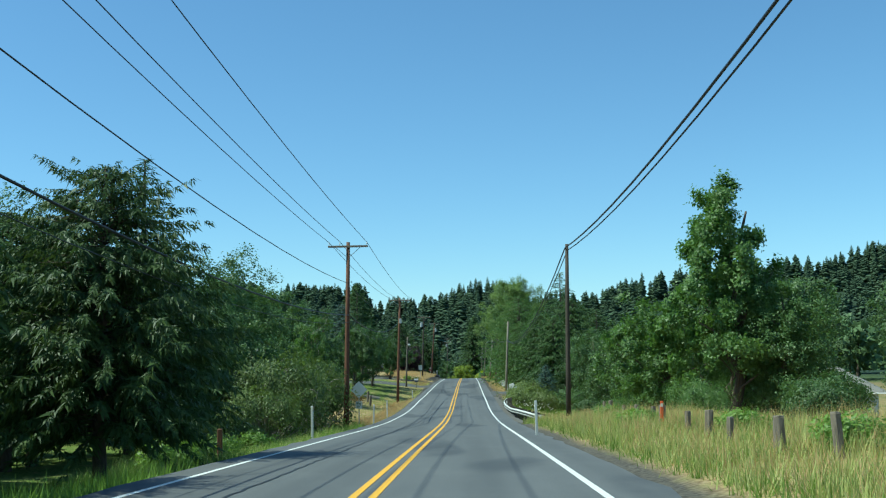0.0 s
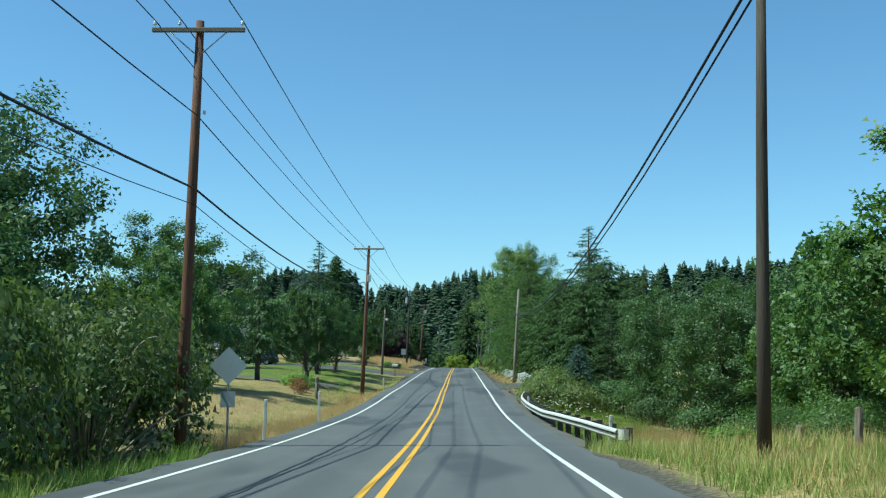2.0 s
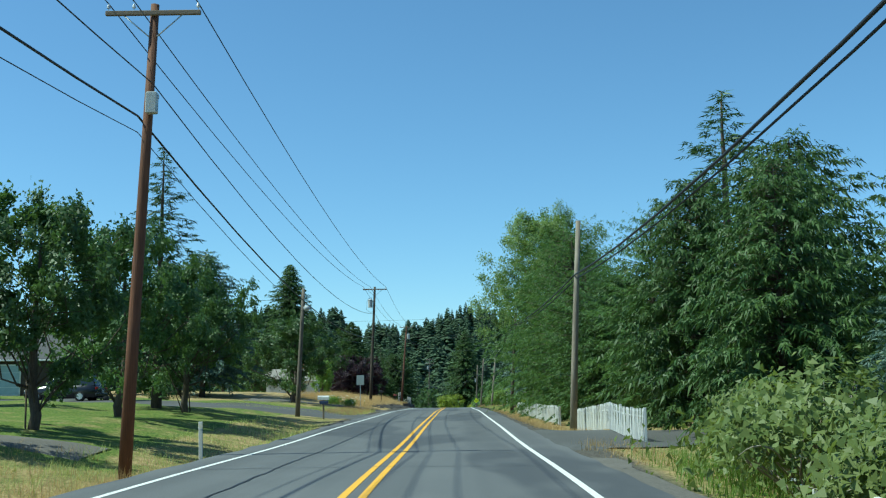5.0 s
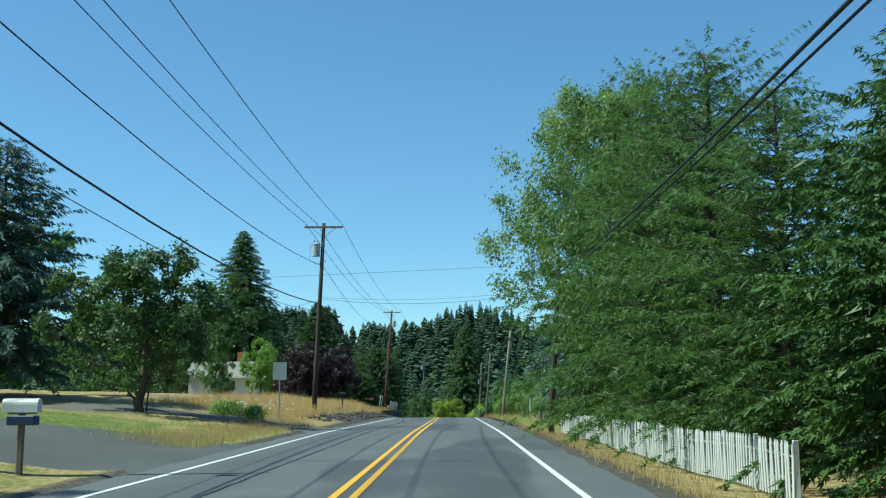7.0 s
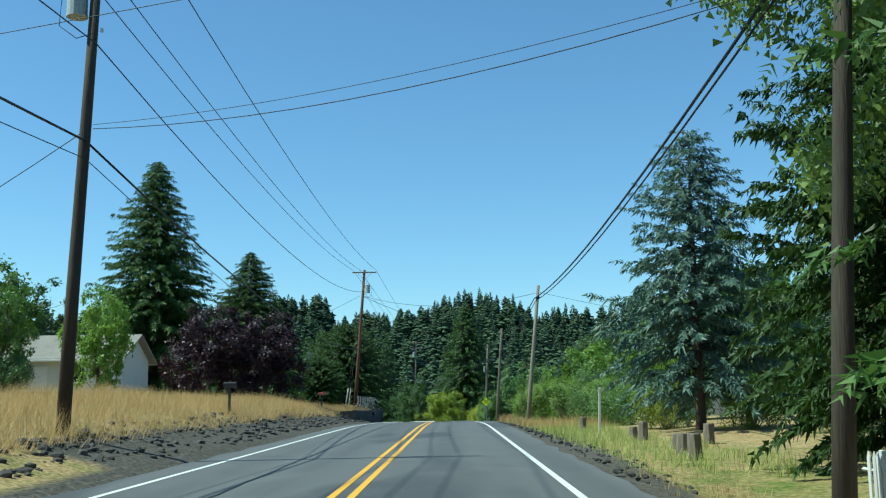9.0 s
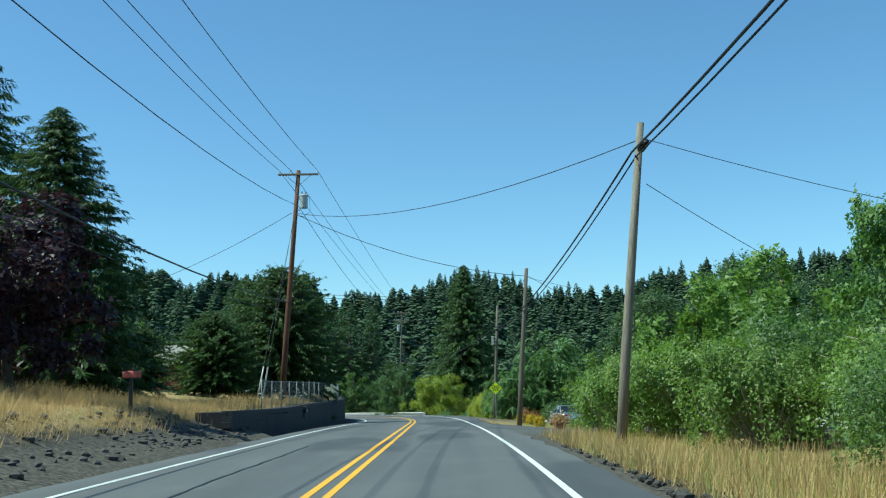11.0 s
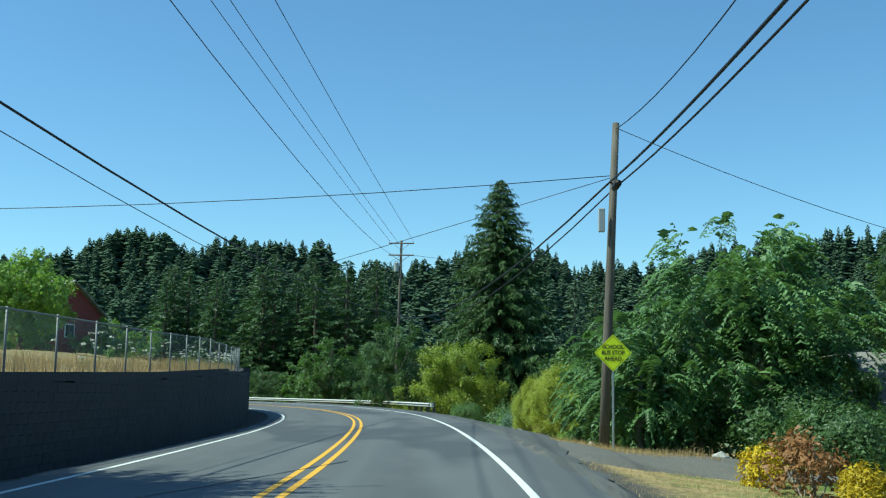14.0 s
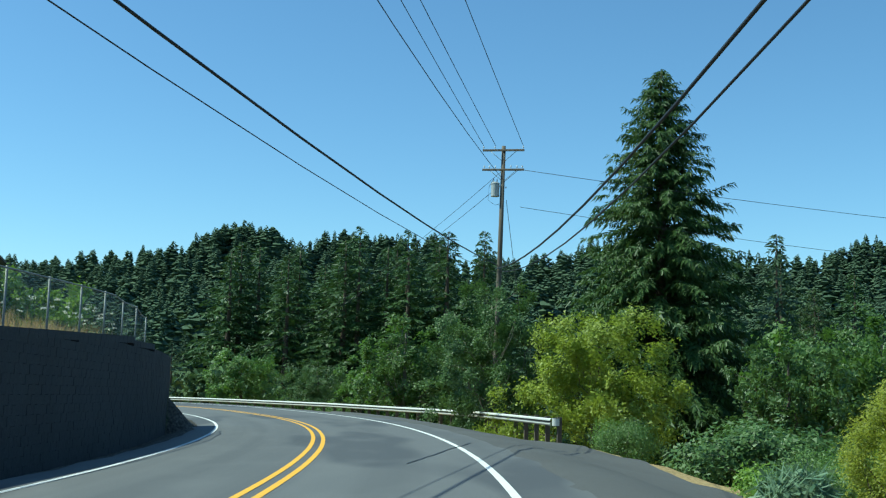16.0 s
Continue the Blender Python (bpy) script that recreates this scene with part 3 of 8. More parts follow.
def asphalt_material():
    """Road surface: fine stones, worn wheel tracks along the lane, darker patches. UV is (metres across, metres along)."""
    m = bpy.data.materials.new("asphalt")
    m.use_nodes = True
    n, l = m.node_tree.nodes, m.node_tree.links
    b = n["Principled BSDF"]
    b.inputs["Roughness"].default_value, b.inputs["Specular IOR Level"].default_value = 0.78, 0.35
    uv = n.new("ShaderNodeUVMap")
    uv.uv_map = "UVMap"

    def noise_tex(scale, stretch, detail=4):
        mp = n.new("ShaderNodeMapping")
        mp.inputs["Scale"].default_value = stretch
        l.new(uv.outputs[0], mp.inputs["Vector"])
        t = n.new("ShaderNodeTexNoise")
        t.inputs["Scale"].default_value, t.inputs["Detail"].default_value = scale, detail
        l.new(mp.outputs[0], t.inputs["Vector"])
        return t.outputs["Fac"]

    def mix(f, a, c):
        x = n.new("ShaderNodeMix")
        x.data_type = "RGBA"
        for sock, v in (("Factor", f), ("A", a), ("B", c)):
            if isinstance(v, tuple):
                x.inputs[sock].default_value = (*v, 1)
            else:
                l.new(v, x.inputs[sock])
        return x.outputs["Result"]

    def ramp(v, lo, hi, top=1.0):
        r = n.new("ShaderNodeMapRange")
        r.inputs["From Min"].default_value, r.inputs["From Max"].default_value, r.inputs["To Max"].default_value = lo, hi, top
        l.new(v, r.inputs["Value"])
        return r.outputs[0]
    tracks = noise_tex(0.9, (1, 0.012, 1), 3)
    patches = noise_tex(0.22, (1, 0.22, 1), 2)
    grit = noise_tex(35, (1, 1, 1), 3)
    blot = noise_tex(0.8, (1, 0.35, 1), 5)
    c = mix(ramp(grit, 0.3, 0.7), (0.096, 0.098, 0.100), (0.140, 0.142, 0.144))
    c = mix(ramp(tracks, 0.42, 0.62, 0.75), c, (0.085, 0.087, 0.090))
    c = mix(ramp(patches, 0.54, 0.58, 0.75), c, (0.058, 0.061, 0.068))
    c = mix(ramp(blot, 0.5, 0.75, 0.4), c, (0.160, 0.161, 0.160))
    l.new(c, b.inputs["Base Color"])
    bp = n.new("ShaderNodeBump")
    bp.inputs["Strength"].default_value, bp.inputs["Distance"].default_value = 0.35, 0.01
    l.new(grit, bp.inputs["Height"])
    l.new(bp.outputs[0], b.inputs["Normal"])
    return m


M_GROUND, M_ASPHALT = ground_material(), asphalt_material()


def ribbon(name, s0, s1, d0, d1, up, mat, step=2.0, cols=1, parent=None, wave=0.0, drape=False):
    """A strip along the road between two distances from the centre (numbers or functions of the station)."""
    ss = np.arange(s0, s1 + step / 2, step)
    fa = d0 if callable(d0) else (lambda s: d0)
    fb = d1 if callable(d1) else (lambda s: d1)
    v, uv = [], []
    for s in ss:
        a, c = fa(s), fb(s)
        w = wave * (math.sin(s * 1.7) + 0.6 * math.sin(s * 4.3 + 1))
        for k in range(cols + 1):
            d = a + (c - a) * k / cols
            d += w if k in (0, cols) and abs(d) > 3.8 else 0
            p = along(s, d, up)
            v.append(p)
            uv.append((d, s))
    v = np.array(v)
    if drape:                                     # lies on the land, and meets the road level
        away = np.clip((np.abs(np.array(uv)[:, 0]) - 4.3) / 2.6, 0, 1)
        lie = land(v[:, 0], v[:, 1]) + up
        v[:, 2] = np.maximum(lie, (v[:, 2] - up - 0.012) * (1 - away) + lie * away)
        v[:cols + 1, 2] -= 0.16
        v[-cols - 1:, 2] -= 0.16
    n = cols + 1
    f = [(i * n + k, i * n + k + 1, (i + 1) * n + k + 1, (i + 1) * n + k) for i in range(len(ss) - 1) for k in range(cols)]
    ob = mesh_object(name, v, f, mat, parent, smooth=True)
    lay = ob.data.uv_layers.new(name="UVMap")
    idx = np.array([x for q in f for x in q])
    lay.data.foreach_set("uv", np.array(uv, np.float32)[idx].ravel())
    return ob


ground()
road = tagged(ribbon("road", -150, 640, -4.35, 4.35, 0.0, M_ASPHALT, cols=14, wave=0.07), "two-lane grey asphalt road with worn wheel tracks", "road", kind="structure")
for name, d0, d1, mat, label in (("edge_line", lambda s: float(np.interp(s, [320, 350], [-3.67, -3.56])), lambda s: float(np.interp(s, [320, 350], [-3.55, -3.44])), M_WHITE_LINE, "white painted edge line"), ("edge_line", lambda s: float(np.interp(s, [320, 350], [3.28, 3.34])), lambda s: float(np.interp(s, [320, 350], [3.40, 3.46])), M_WHITE_LINE, "white painted edge line"),
                                 ("centre_line", -0.20, -0.085, M_YELLOW_LINE, "yellow painted centre line"), ("centre_line", 0.085, 0.20, M_YELLOW_LINE, "yellow painted centre line")):
    ribbon(name, -150, 640, d0, d1, 0.006, mat, 1.5, parent=road)["label"] = label


def tar_crack(name, pts, width):
    """A sealed crack lying on the road, through (station, distance) pairs."""
    r = random.Random(int(pts[0][0] * 7))
    a = np.array(pts, float)
    n = max(8, int(np.hypot(*(a[-1] - a[0])) / 0.6))
    t = np.linspace(0, 1, n)
    ts = np.linspace(0, 1, len(a))
    ss, dd = np.interp(t, ts, a[:, 0]), np.interp(t, ts, a[:, 1])
    v = []
    keep = np.abs(dd) < 4.0
    ss, dd, n = ss[keep], dd[keep], int(keep.sum())
    for s, d in zip(ss, dd):
        j = 0.03 * r.uniform(-1, 1)
        along_dir = abs(a[-1][0] - a[0][0]) > abs(a[-1][1] - a[0][1])
        w = width * r.uniform(0.6, 1.2)
        up = 0.008
        v += [along(s, d + j - w / 2, up), along(s, d + j + w / 2, up)] if along_dir else [along(s + j - w / 2, d, up), along(s + j + w / 2, d, up)]
    f = [(2 * i, 2 * i + 1, 2 * i + 3, 2 * i + 2) for i in range(n - 1)]
    mesh_object(name, v, f, M_TAR, road, "dark sealed crack")


tar_crack("sealed_crack", [(10, -2.0), (60, -1.9), (120, -2.05), (200, -1.9), (255, -2.0)], 0.05)
tar_crack("sealed_crack", [(48, -1.9), (110, -1.0)], 0.04)
for s in (31, 47.5, 86, 96, 118, 163, 226, 268, 287):
    tar_crack("sealed_crack", [(s, -3.5), (s + 0.4, 0.2), (s + 0.2, 3.3)], 0.05)
tar_crack("sealed_crack", [(296, -3.2), (308, 0.5)], 0.05)
tar_crack("sealed_crack", [tuple(float(k[0]) for k in station(x, y)) for x, y in ((-4.04, 348.2), (-3.9, 353), (-3.75, 358))], 0.06)

# paved and gravel aprons that join the road
tagged(ribbon("pavement", 300, 392, 4.2, lambda s: float(np.interp(s, [300, 308, 318, 325, 332, 345, 356, 366, 380, 392], [4.5, 4.8, 5.7, 6.5, 7.2, 8.3, 10.2, 11.2, 10.4, 5.2])), 0.08, M_ASPHALT_SIDE, step=1.0, cols=16, wave=0.1, drape=True), "wide grey asphalt pull-off beside the bend", "pavement", kind="structure")
tagged(ribbon("pavement", 262, 283, 4.2, 16, 0.03, M_ASPHALT_SIDE, step=1.0, cols=36, wave=0.1, drape=True), "worn asphalt driveway entrance", "driveway", kind="structure")
tagged(ribbon("pavement", 308.8, 316.5, 4.2, 11, 0.03, M_GRAVEL, step=0.8, cols=20, wave=0.1, drape=True), "grey gravel driveway entrance", "driveway", kind="structure")
tagged(ribbon("pavement", 125, 139.5, 4.2, lambda s: 11 if s > 131 else 4.6 + (s - 125), 0.03, M_ASPHALT_SIDE, step=1.0, cols=16, drape=True), "worn asphalt driveway entrance", "driveway", kind="structure")
tagged(ribbon("pavement", 159, 172, -26, -4.2, 0.035, M_ASPHALT_SIDE, step=1.5, cols=24, drape=True), "grey asphalt driveway", "driveway", kind="structure")
tagged(ribbon("pavement", 183, 192, -16, -4.2, 0.035, M_GRAVEL, step=1.5, cols=16, drape=True), "grey gravel driveway", "driveway", kind="structure")
tagged(ribbon("pavement", 126, 131, -34, -9, 0.035, M_GRAVEL, step=1.2, cols=24, drape=True), "pale gravel drive across the lawn", "driveway", kind="structure")
tagged(ribbon("pavement", 70, 122, 4.2, lambda s: 4.95 - 0.12 * math.sin(s * 0.5), 0.03, M_GRAVEL, step=1.0, cols=6, wave=0.08, drape=True), "gravel shoulder behind the edge line", "shoulder", kind="structure")

# ---- trees ----


def unit(r, n):
    v = r.normal(size=(n, 3))
    return v / (np.linalg.norm(v, axis=1)[:, None] + 1e-9)


def leaf_tris(r, c, size, wide=0.5, droop=0.0, out=None):
    """Leaf-shaped triangles at the places c, of sizes around `size`, that mostly face outwards and up."""
    n = len(c)
    face = unit(r, n) * 0.75 + np.array([0, 0, 0.45])
    if out is not None:
        face = face + out * 0.8
    face /= np.linalg.norm(face, axis=1)[:, None] + 1e-9
    a = unit(r, n)
    a[:, 2] = a[:, 2] * 0.7 - droop
    a -= face * (a * face).sum(1)[:, None]
    a /= np.linalg.norm(a, axis=1)[:, None] + 1e-9
    b = np.cross(face, a)
    sz = (size * r.uniform(0.6, 1.35, n))[:, None]
    return np.stack([c - a * sz * 0.45 + b * sz * wide * 0.55, c - a * sz * 0.45 - b * sz * wide * 0.55, c + a * sz * 0.6], 1)


def branch_line(r, p0, p1, n=6, sag=0.0, wild=0.08):
    t = np.linspace(0, 1, n)[:, None]
    p = p0 + (p1 - p0) * t
    p[:, 2] += sag * np.sin(t[:, 0] * np.pi)
    p[1:-1] += r.normal(size=(n - 2, 3)) * wild * np.linalg.norm(p1 - p0)
    return p


def broadleaf(name, h, spread, n_leaf, leaf, mat, bark, trunk_h=0.25, lobes=9, seed=1, wide=0.55, droop=0.15, shape="round", dead=0, limb_count=26, pinnate=0, sprigs=False, sprays=170):
    """A tree: tapered trunk, limbs, and a crown of leaves in uneven lobes."""
    r = np.random.default_rng(seed)
    tree = new(name)
    rt = 0.018 * h + 0.04
    z0 = h * trunk_h
    top = np.array([r.normal() * 0.04 * h, r.normal() * 0.04 * h, h * 0.82])
    tr = branch_line(r, np.array([0, 0, -0.4]), top, 9, wild=0.012)
    tube("trunk", tr, np.linspace(rt * 1.25, rt * 0.2, 9), bark, tree, 8)
    ch = (h - z0) / 2
    centres, sizes = [], []
    for i in range(lobes):
        u = (i + 0.5) / lobes
        zz = -0.85 + 1.7 * u
        if shape == "column":
            rad = spread * (0.75 if zz > 0.3 else 0.8) * math.sqrt(max(0.12, 1 - abs(zz) ** 3))
        elif shape == "umbrella":
            rad = spread * math.sqrt(max(0.05, 1 - ((zz + 0.85) / 1.75) ** 2)) * 0.95
        elif shape == "cone":
            rad = spread * (1.0 - 0.5 * (zz + 1)) * 0.85
        else:
            rad = spread * math.sqrt(max(0.05, 1 - zz * zz)) * 0.75
        az = i * 2.4 + r.uniform(-0.5, 0.5)
        k = r.uniform(0.35, 1.0) * rad
        centres.append((k * math.cos(az), k * math.sin(az), z0 + ch * (1 + zz * 0.85)))
        sizes.append(spread * r.uniform(0.36, 0.56) * (0.75 if zz > 0.55 else 1))
    centres, sizes = np.array(centres), np.array(sizes)
    w = sizes ** 2 / (sizes ** 2).sum()
    clusters, outs = [], []
    for c, sz, k in zip(centres, sizes, w):
        m = max(5, int(k * sprays))
        u = unit(r, m)
        u[:, 2] = u[:, 2] * 0.85
        rr = sz * r.uniform(0.55, 1.12, m) ** 0.7
        clusters.append(c + u * rr[:, None])
        outs.append(u)
    clusters, outs = np.concatenate(clusters), np.concatenate(outs)
    keep = clusters[:, 2] > z0 * 0.55 + 0.1
    clusters, outs = clusters[keep], outs[keep]
    idx = r.integers(0, len(clusters), n_leaf)
    spot = clusters[idx] + r.normal(size=(n_leaf, 3)) * spread * 0.052
    if sprigs:                                    # leaves along outward sprigs
        hub = clusters[idx] * np.array([0.80, 0.80, 0.95])
        along_sprig = r.uniform(0.15, 1.12, n_leaf)[:, None]
        spot = hub + (clusters[idx] - hub) * along_sprig + r.normal(size=(n_leaf, 3)) * 0.36 * (1.25 - 0.6 * along_sprig)
    tris = fronds(r, spot, outs[idx], leaf, pinnate) if pinnate else leaf_tris(r, spot, leaf * 1.05, wide * 1.15, droop, outs[idx])
    quads_object("crown", tris, mat, 3, tree)
    limbs = []
    for c in clusters[r.integers(0, len(clusters), limb_count)]:
        f = np.clip((c[2] - z0 * 0.8) / (h * 0.82), 0.12, 0.8) * r.uniform(0.55, 0.9)
        base = tr[int(f * 8)]
        rb = rt * (1 - f) * 0.3
        limbs.append((branch_line(r, base, c, 5, sag=0.05 * h * r.uniform(0, 1)), np.linspace(rb, 0.012, 5)))
    for _ in range(dead):
        c = clusters[r.integers(0, len(clusters))] * np.array([1.12, 1.12, 0.95])
        limbs.append((branch_line(r, tr[3], c, 6, wild=0.06), np.linspace(0.04, 0.006, 6)))
    if limbs:
        tagged(tubes("branchwork", limbs, bark, tree, 4), kind="stuff")
    return tree, h


def fronds(r, spot, outs, length, pairs):
    """Long drooping leaves, each a row of narrow leaflets on both sides of its stalk."""
    n = len(spot)
    o = outs * np.array([1, 1, 0.3]) + unit(r, n) * 0.7
    o /= np.linalg.norm(o, axis=1)[:, None] + 1e-9
    side = np.cross(o, np.array([0, 0, 1.0]))
    side /= np.linalg.norm(side, axis=1)[:, None] + 1e-9
    L = length * r.uniform(0.7, 1.3, n)[:, None]
    out = []
    for k in range(pairs):
        t = (k + 0.5) / pairs
        p = spot + o * L * t - np.array([0, 0, 1.0]) * L * 0.75 * t * t
        for sg in (-1, 1):
            d = side * sg + o * 0.5 - np.array([0, 0, 0.55]) + r.normal(size=(n, 3)) * 0.15
            d /= np.linalg.norm(d, axis=1)[:, None]
            ll = L * 0.36 * (1 - 0.5 * abs(t - 0.4))
            w = o * L * 0.10
            out.append(np.stack([p - w, p + w, p + d * ll], 1))
    return np.concatenate(out)


def far_fir(r, girth, boughs):
    """Triangles of a fir one metre tall: whorls of roof-shaped drooping boughs with ragged tips."""
    f = ((np.arange(boughs) + r.uniform(0, 1, boughs)) / boughs) ** 0.85
    az = np.arange(boughs) * 2.39996 + r.uniform(-0.5, 0.5, boughs)
    swell = 1 + 0.25 * np.sin(f * 17 + r.uniform(0, 6)) * np.sin(az + r.uniform(0, 6))
    L = (girth * (1 - f) ** r.uniform(0.45, 0.85) * (0.7 + 0.3 * np.minimum(1, f / 0.12)) * r.uniform(0.5, 1.35, boughs) * swell + 0.016)[:, None]
    o = np.stack([np.cos(az), np.sin(az), np.zeros(boughs)], 1)
    sd = np.stack([-o[:, 1], o[:, 0], np.zeros(boughs)], 1)
    up = np.array([0, 0, 1.0])
    z = (0.05 + 0.95 * f)[:, None] * up
    drop = r.uniform(0.1, 0.95, (boughs, 1)) * (1 - 0.6 * f[:, None])
    root, tip = z + o * L * 0.1 + up * 0.02, z + o * L - up * L * drop
    w = r.uniform(0.32, 0.5, (boughs, 1))
    left, right = z + o * L * 0.62 + sd * L * w - up * L * (drop * 0.7 + 0.12), z + o * L * 0.62 - sd * L * w - up * L * (drop * 0.7 + 0.12)
    under = z + o * L * 0.45 - up * L * (drop * 0.4 + 0.55)
    return np.concatenate([np.stack(q, 1) for q in ((root, tip, left), (root, right, tip), (left, tip, under), (right, under, tip))])


def conifer(name, h, rad, mat, bark, branches=120, sprays=1.0, spray=0.55, droop=0.35, hang=0.3, seed=1, bare=0.06, taper=0.85, wide=0.28, ragged=0.25, lift=0.1, twigs=3, foot=0.55, tilt=0.2, inner=0.1, dome=0.0):
    """A conifer: straight trunk and whorled branches that carry flat sprays."""
    r = np.random.default_rng(seed)
    tree = new(name)
    rt = 0.014 * h + 0.05
    n = 10
    tr = np.stack([r.normal(size=n) * 0.02, r.normal(size=n) * 0.02, np.linspace(-0.4, h, n)], 1)
    tube("trunk", tr, np.linspace(rt * 1.2, 0.02, n), bark, tree, 8)
    cs, ax, ln, limbs = [], [], [], []
    for i in range(branches):
        f = (i + r.uniform(0, 1)) / branches
        f = f ** 0.9
        z = h * (bare + (1 - bare) * f)
        prof = (1 - f) ** taper * (foot + (1 - foot) * min(1, f / 0.10))
        if dome:                                 # rounded crown instead of a spire
            prof = (1 - f ** dome) ** 0.6 * (foot + (1 - foot) * min(1, f / 0.25))
        L = rad * prof * r.uniform(1 - ragged, 1 + ragged * 0.6) + 0.03 * h * (1 - f) + 0.12
        az = i * 2.39996 + r.uniform(-0.4, 0.4)
        o = np.array([math.cos(az), math.sin(az), 0.0])
        lift_i = lift + r.normal() * tilt
        side = np.array([-o[1], o[0], 0.0])
        m = max(4, int(L / 0.20 * sprays))
        t = np.sort(r.uniform(inner, 1.0, m) ** 0.8)
        p = o * (L * t)[:, None]
        p[:, 2] = z + L * (lift_i * t - droop * t * t * (1 - 0.7 * f))
        sgn = np.where(np.arange(m) % 2 == 0, 1, -1)[:, None]
        open_ = (0.95 * (1 - 0.55 * t))[:, None]
        d = o * 0.75 + side * sgn * open_ + r.normal(size=(m, 3)) * 0.16
        d[:, 2] += -hang + r.normal(size=m) * 0.12
        d /= np.linalg.norm(d, axis=1)[:, None]
        wlen = spray * (1.05 - 0.45 * t) * r.uniform(0.7, 1.25, m) * (0.55 + 0.45 * (1 - f))
        cs.append(p + d * wlen[:, None] * 0.35)
        ax.append(d)
        ln.append(wlen)
        if L > 0.5 and sprays > 0.8:
            limbs.append((np.stack([o * 0, o * L * 0.3, o * L * 0.6]) + np.array([[0, 0, z], [0, 0, z + L * (lift_i * .3 - droop * .09 * (1 - 0.7 * f))], [0, 0, z + L * (lift_i * .6 - droop * 0.36 * (1 - 0.7 * f))]]), np.linspace(0.006 * L + 0.008, 0.003, 3)))
    c, a, L = np.concatenate(cs), np.concatenate(ax), np.concatenate(ln)[:, None]
    quads = []
    flat = np.cross(a, unit(r, len(a)) * 1.1 + np.array([0, 0, 1.0]))
    flat /= np.linalg.norm(flat, axis=1)[:, None] + 1e-9
    root = c - a * L * 0.45
    for k in range(8 if twigs == 0 else 0):      # feathery spray: short leaflets on both sides of its axis
        st = root + a * L * (0.1 + 0.24 * (k // 2)) + np.array([0, 0, -0.03]) * L * k
        d2 = a * 0.9 + flat * (1 if k % 2 else -1) * 0.75 + r.normal(size=a.shape) * 0.22
        s = L * (0.52 - 0.035 * k) * r.uniform(0.7, 1.3, (len(a), 1))
        w = np.cross(d2, np.cross(a, flat) + r.normal(size=a.shape) * 0.4) * s * 0.13
        quads.append(np.stack([st - w, st + w + a * s * 0.12, st + d2 * s], 1))
    for k in range(twigs):                       # each spray is a fan of narrow twigs
        u = (k / max(1, twigs - 1) - 0.5) * 2
        ang = u * 0.85 + r.normal(size=(len(a), 1)) * 0.14
        a2 = a * np.cos(ang) + flat * np.sin(ang) + r.normal(size=a.shape) * 0.10
        b = np.cross(a2, np.cross(a, flat) + r.normal(size=a.shape) * 0.35)
        b /= np.linalg.norm(b, axis=1)[:, None] + 1e-9
        s = L * (1.05 - 0.35 * abs(u)) * r.uniform(0.75, 1.2, (len(a), 1))
        st = root + a * L * (0.28 * (1 - abs(u)))
        mid = st + a2 * s * 0.45
        tip = st + a2 * s + np.array([0, 0, -0.14]) * s
        w = b * s * wide * 0.5
        quads.append(np.stack([mid - w - a2 * s * 0.3, mid + w - a2 * s * 0.3, tip], 1))
    quads_object("crown", np.concatenate(quads), mat, 3, tree)
    if limbs:
        tagged(tubes("branchwork", limbs, bark, tree, 3), kind="stuff")
    return tree, h


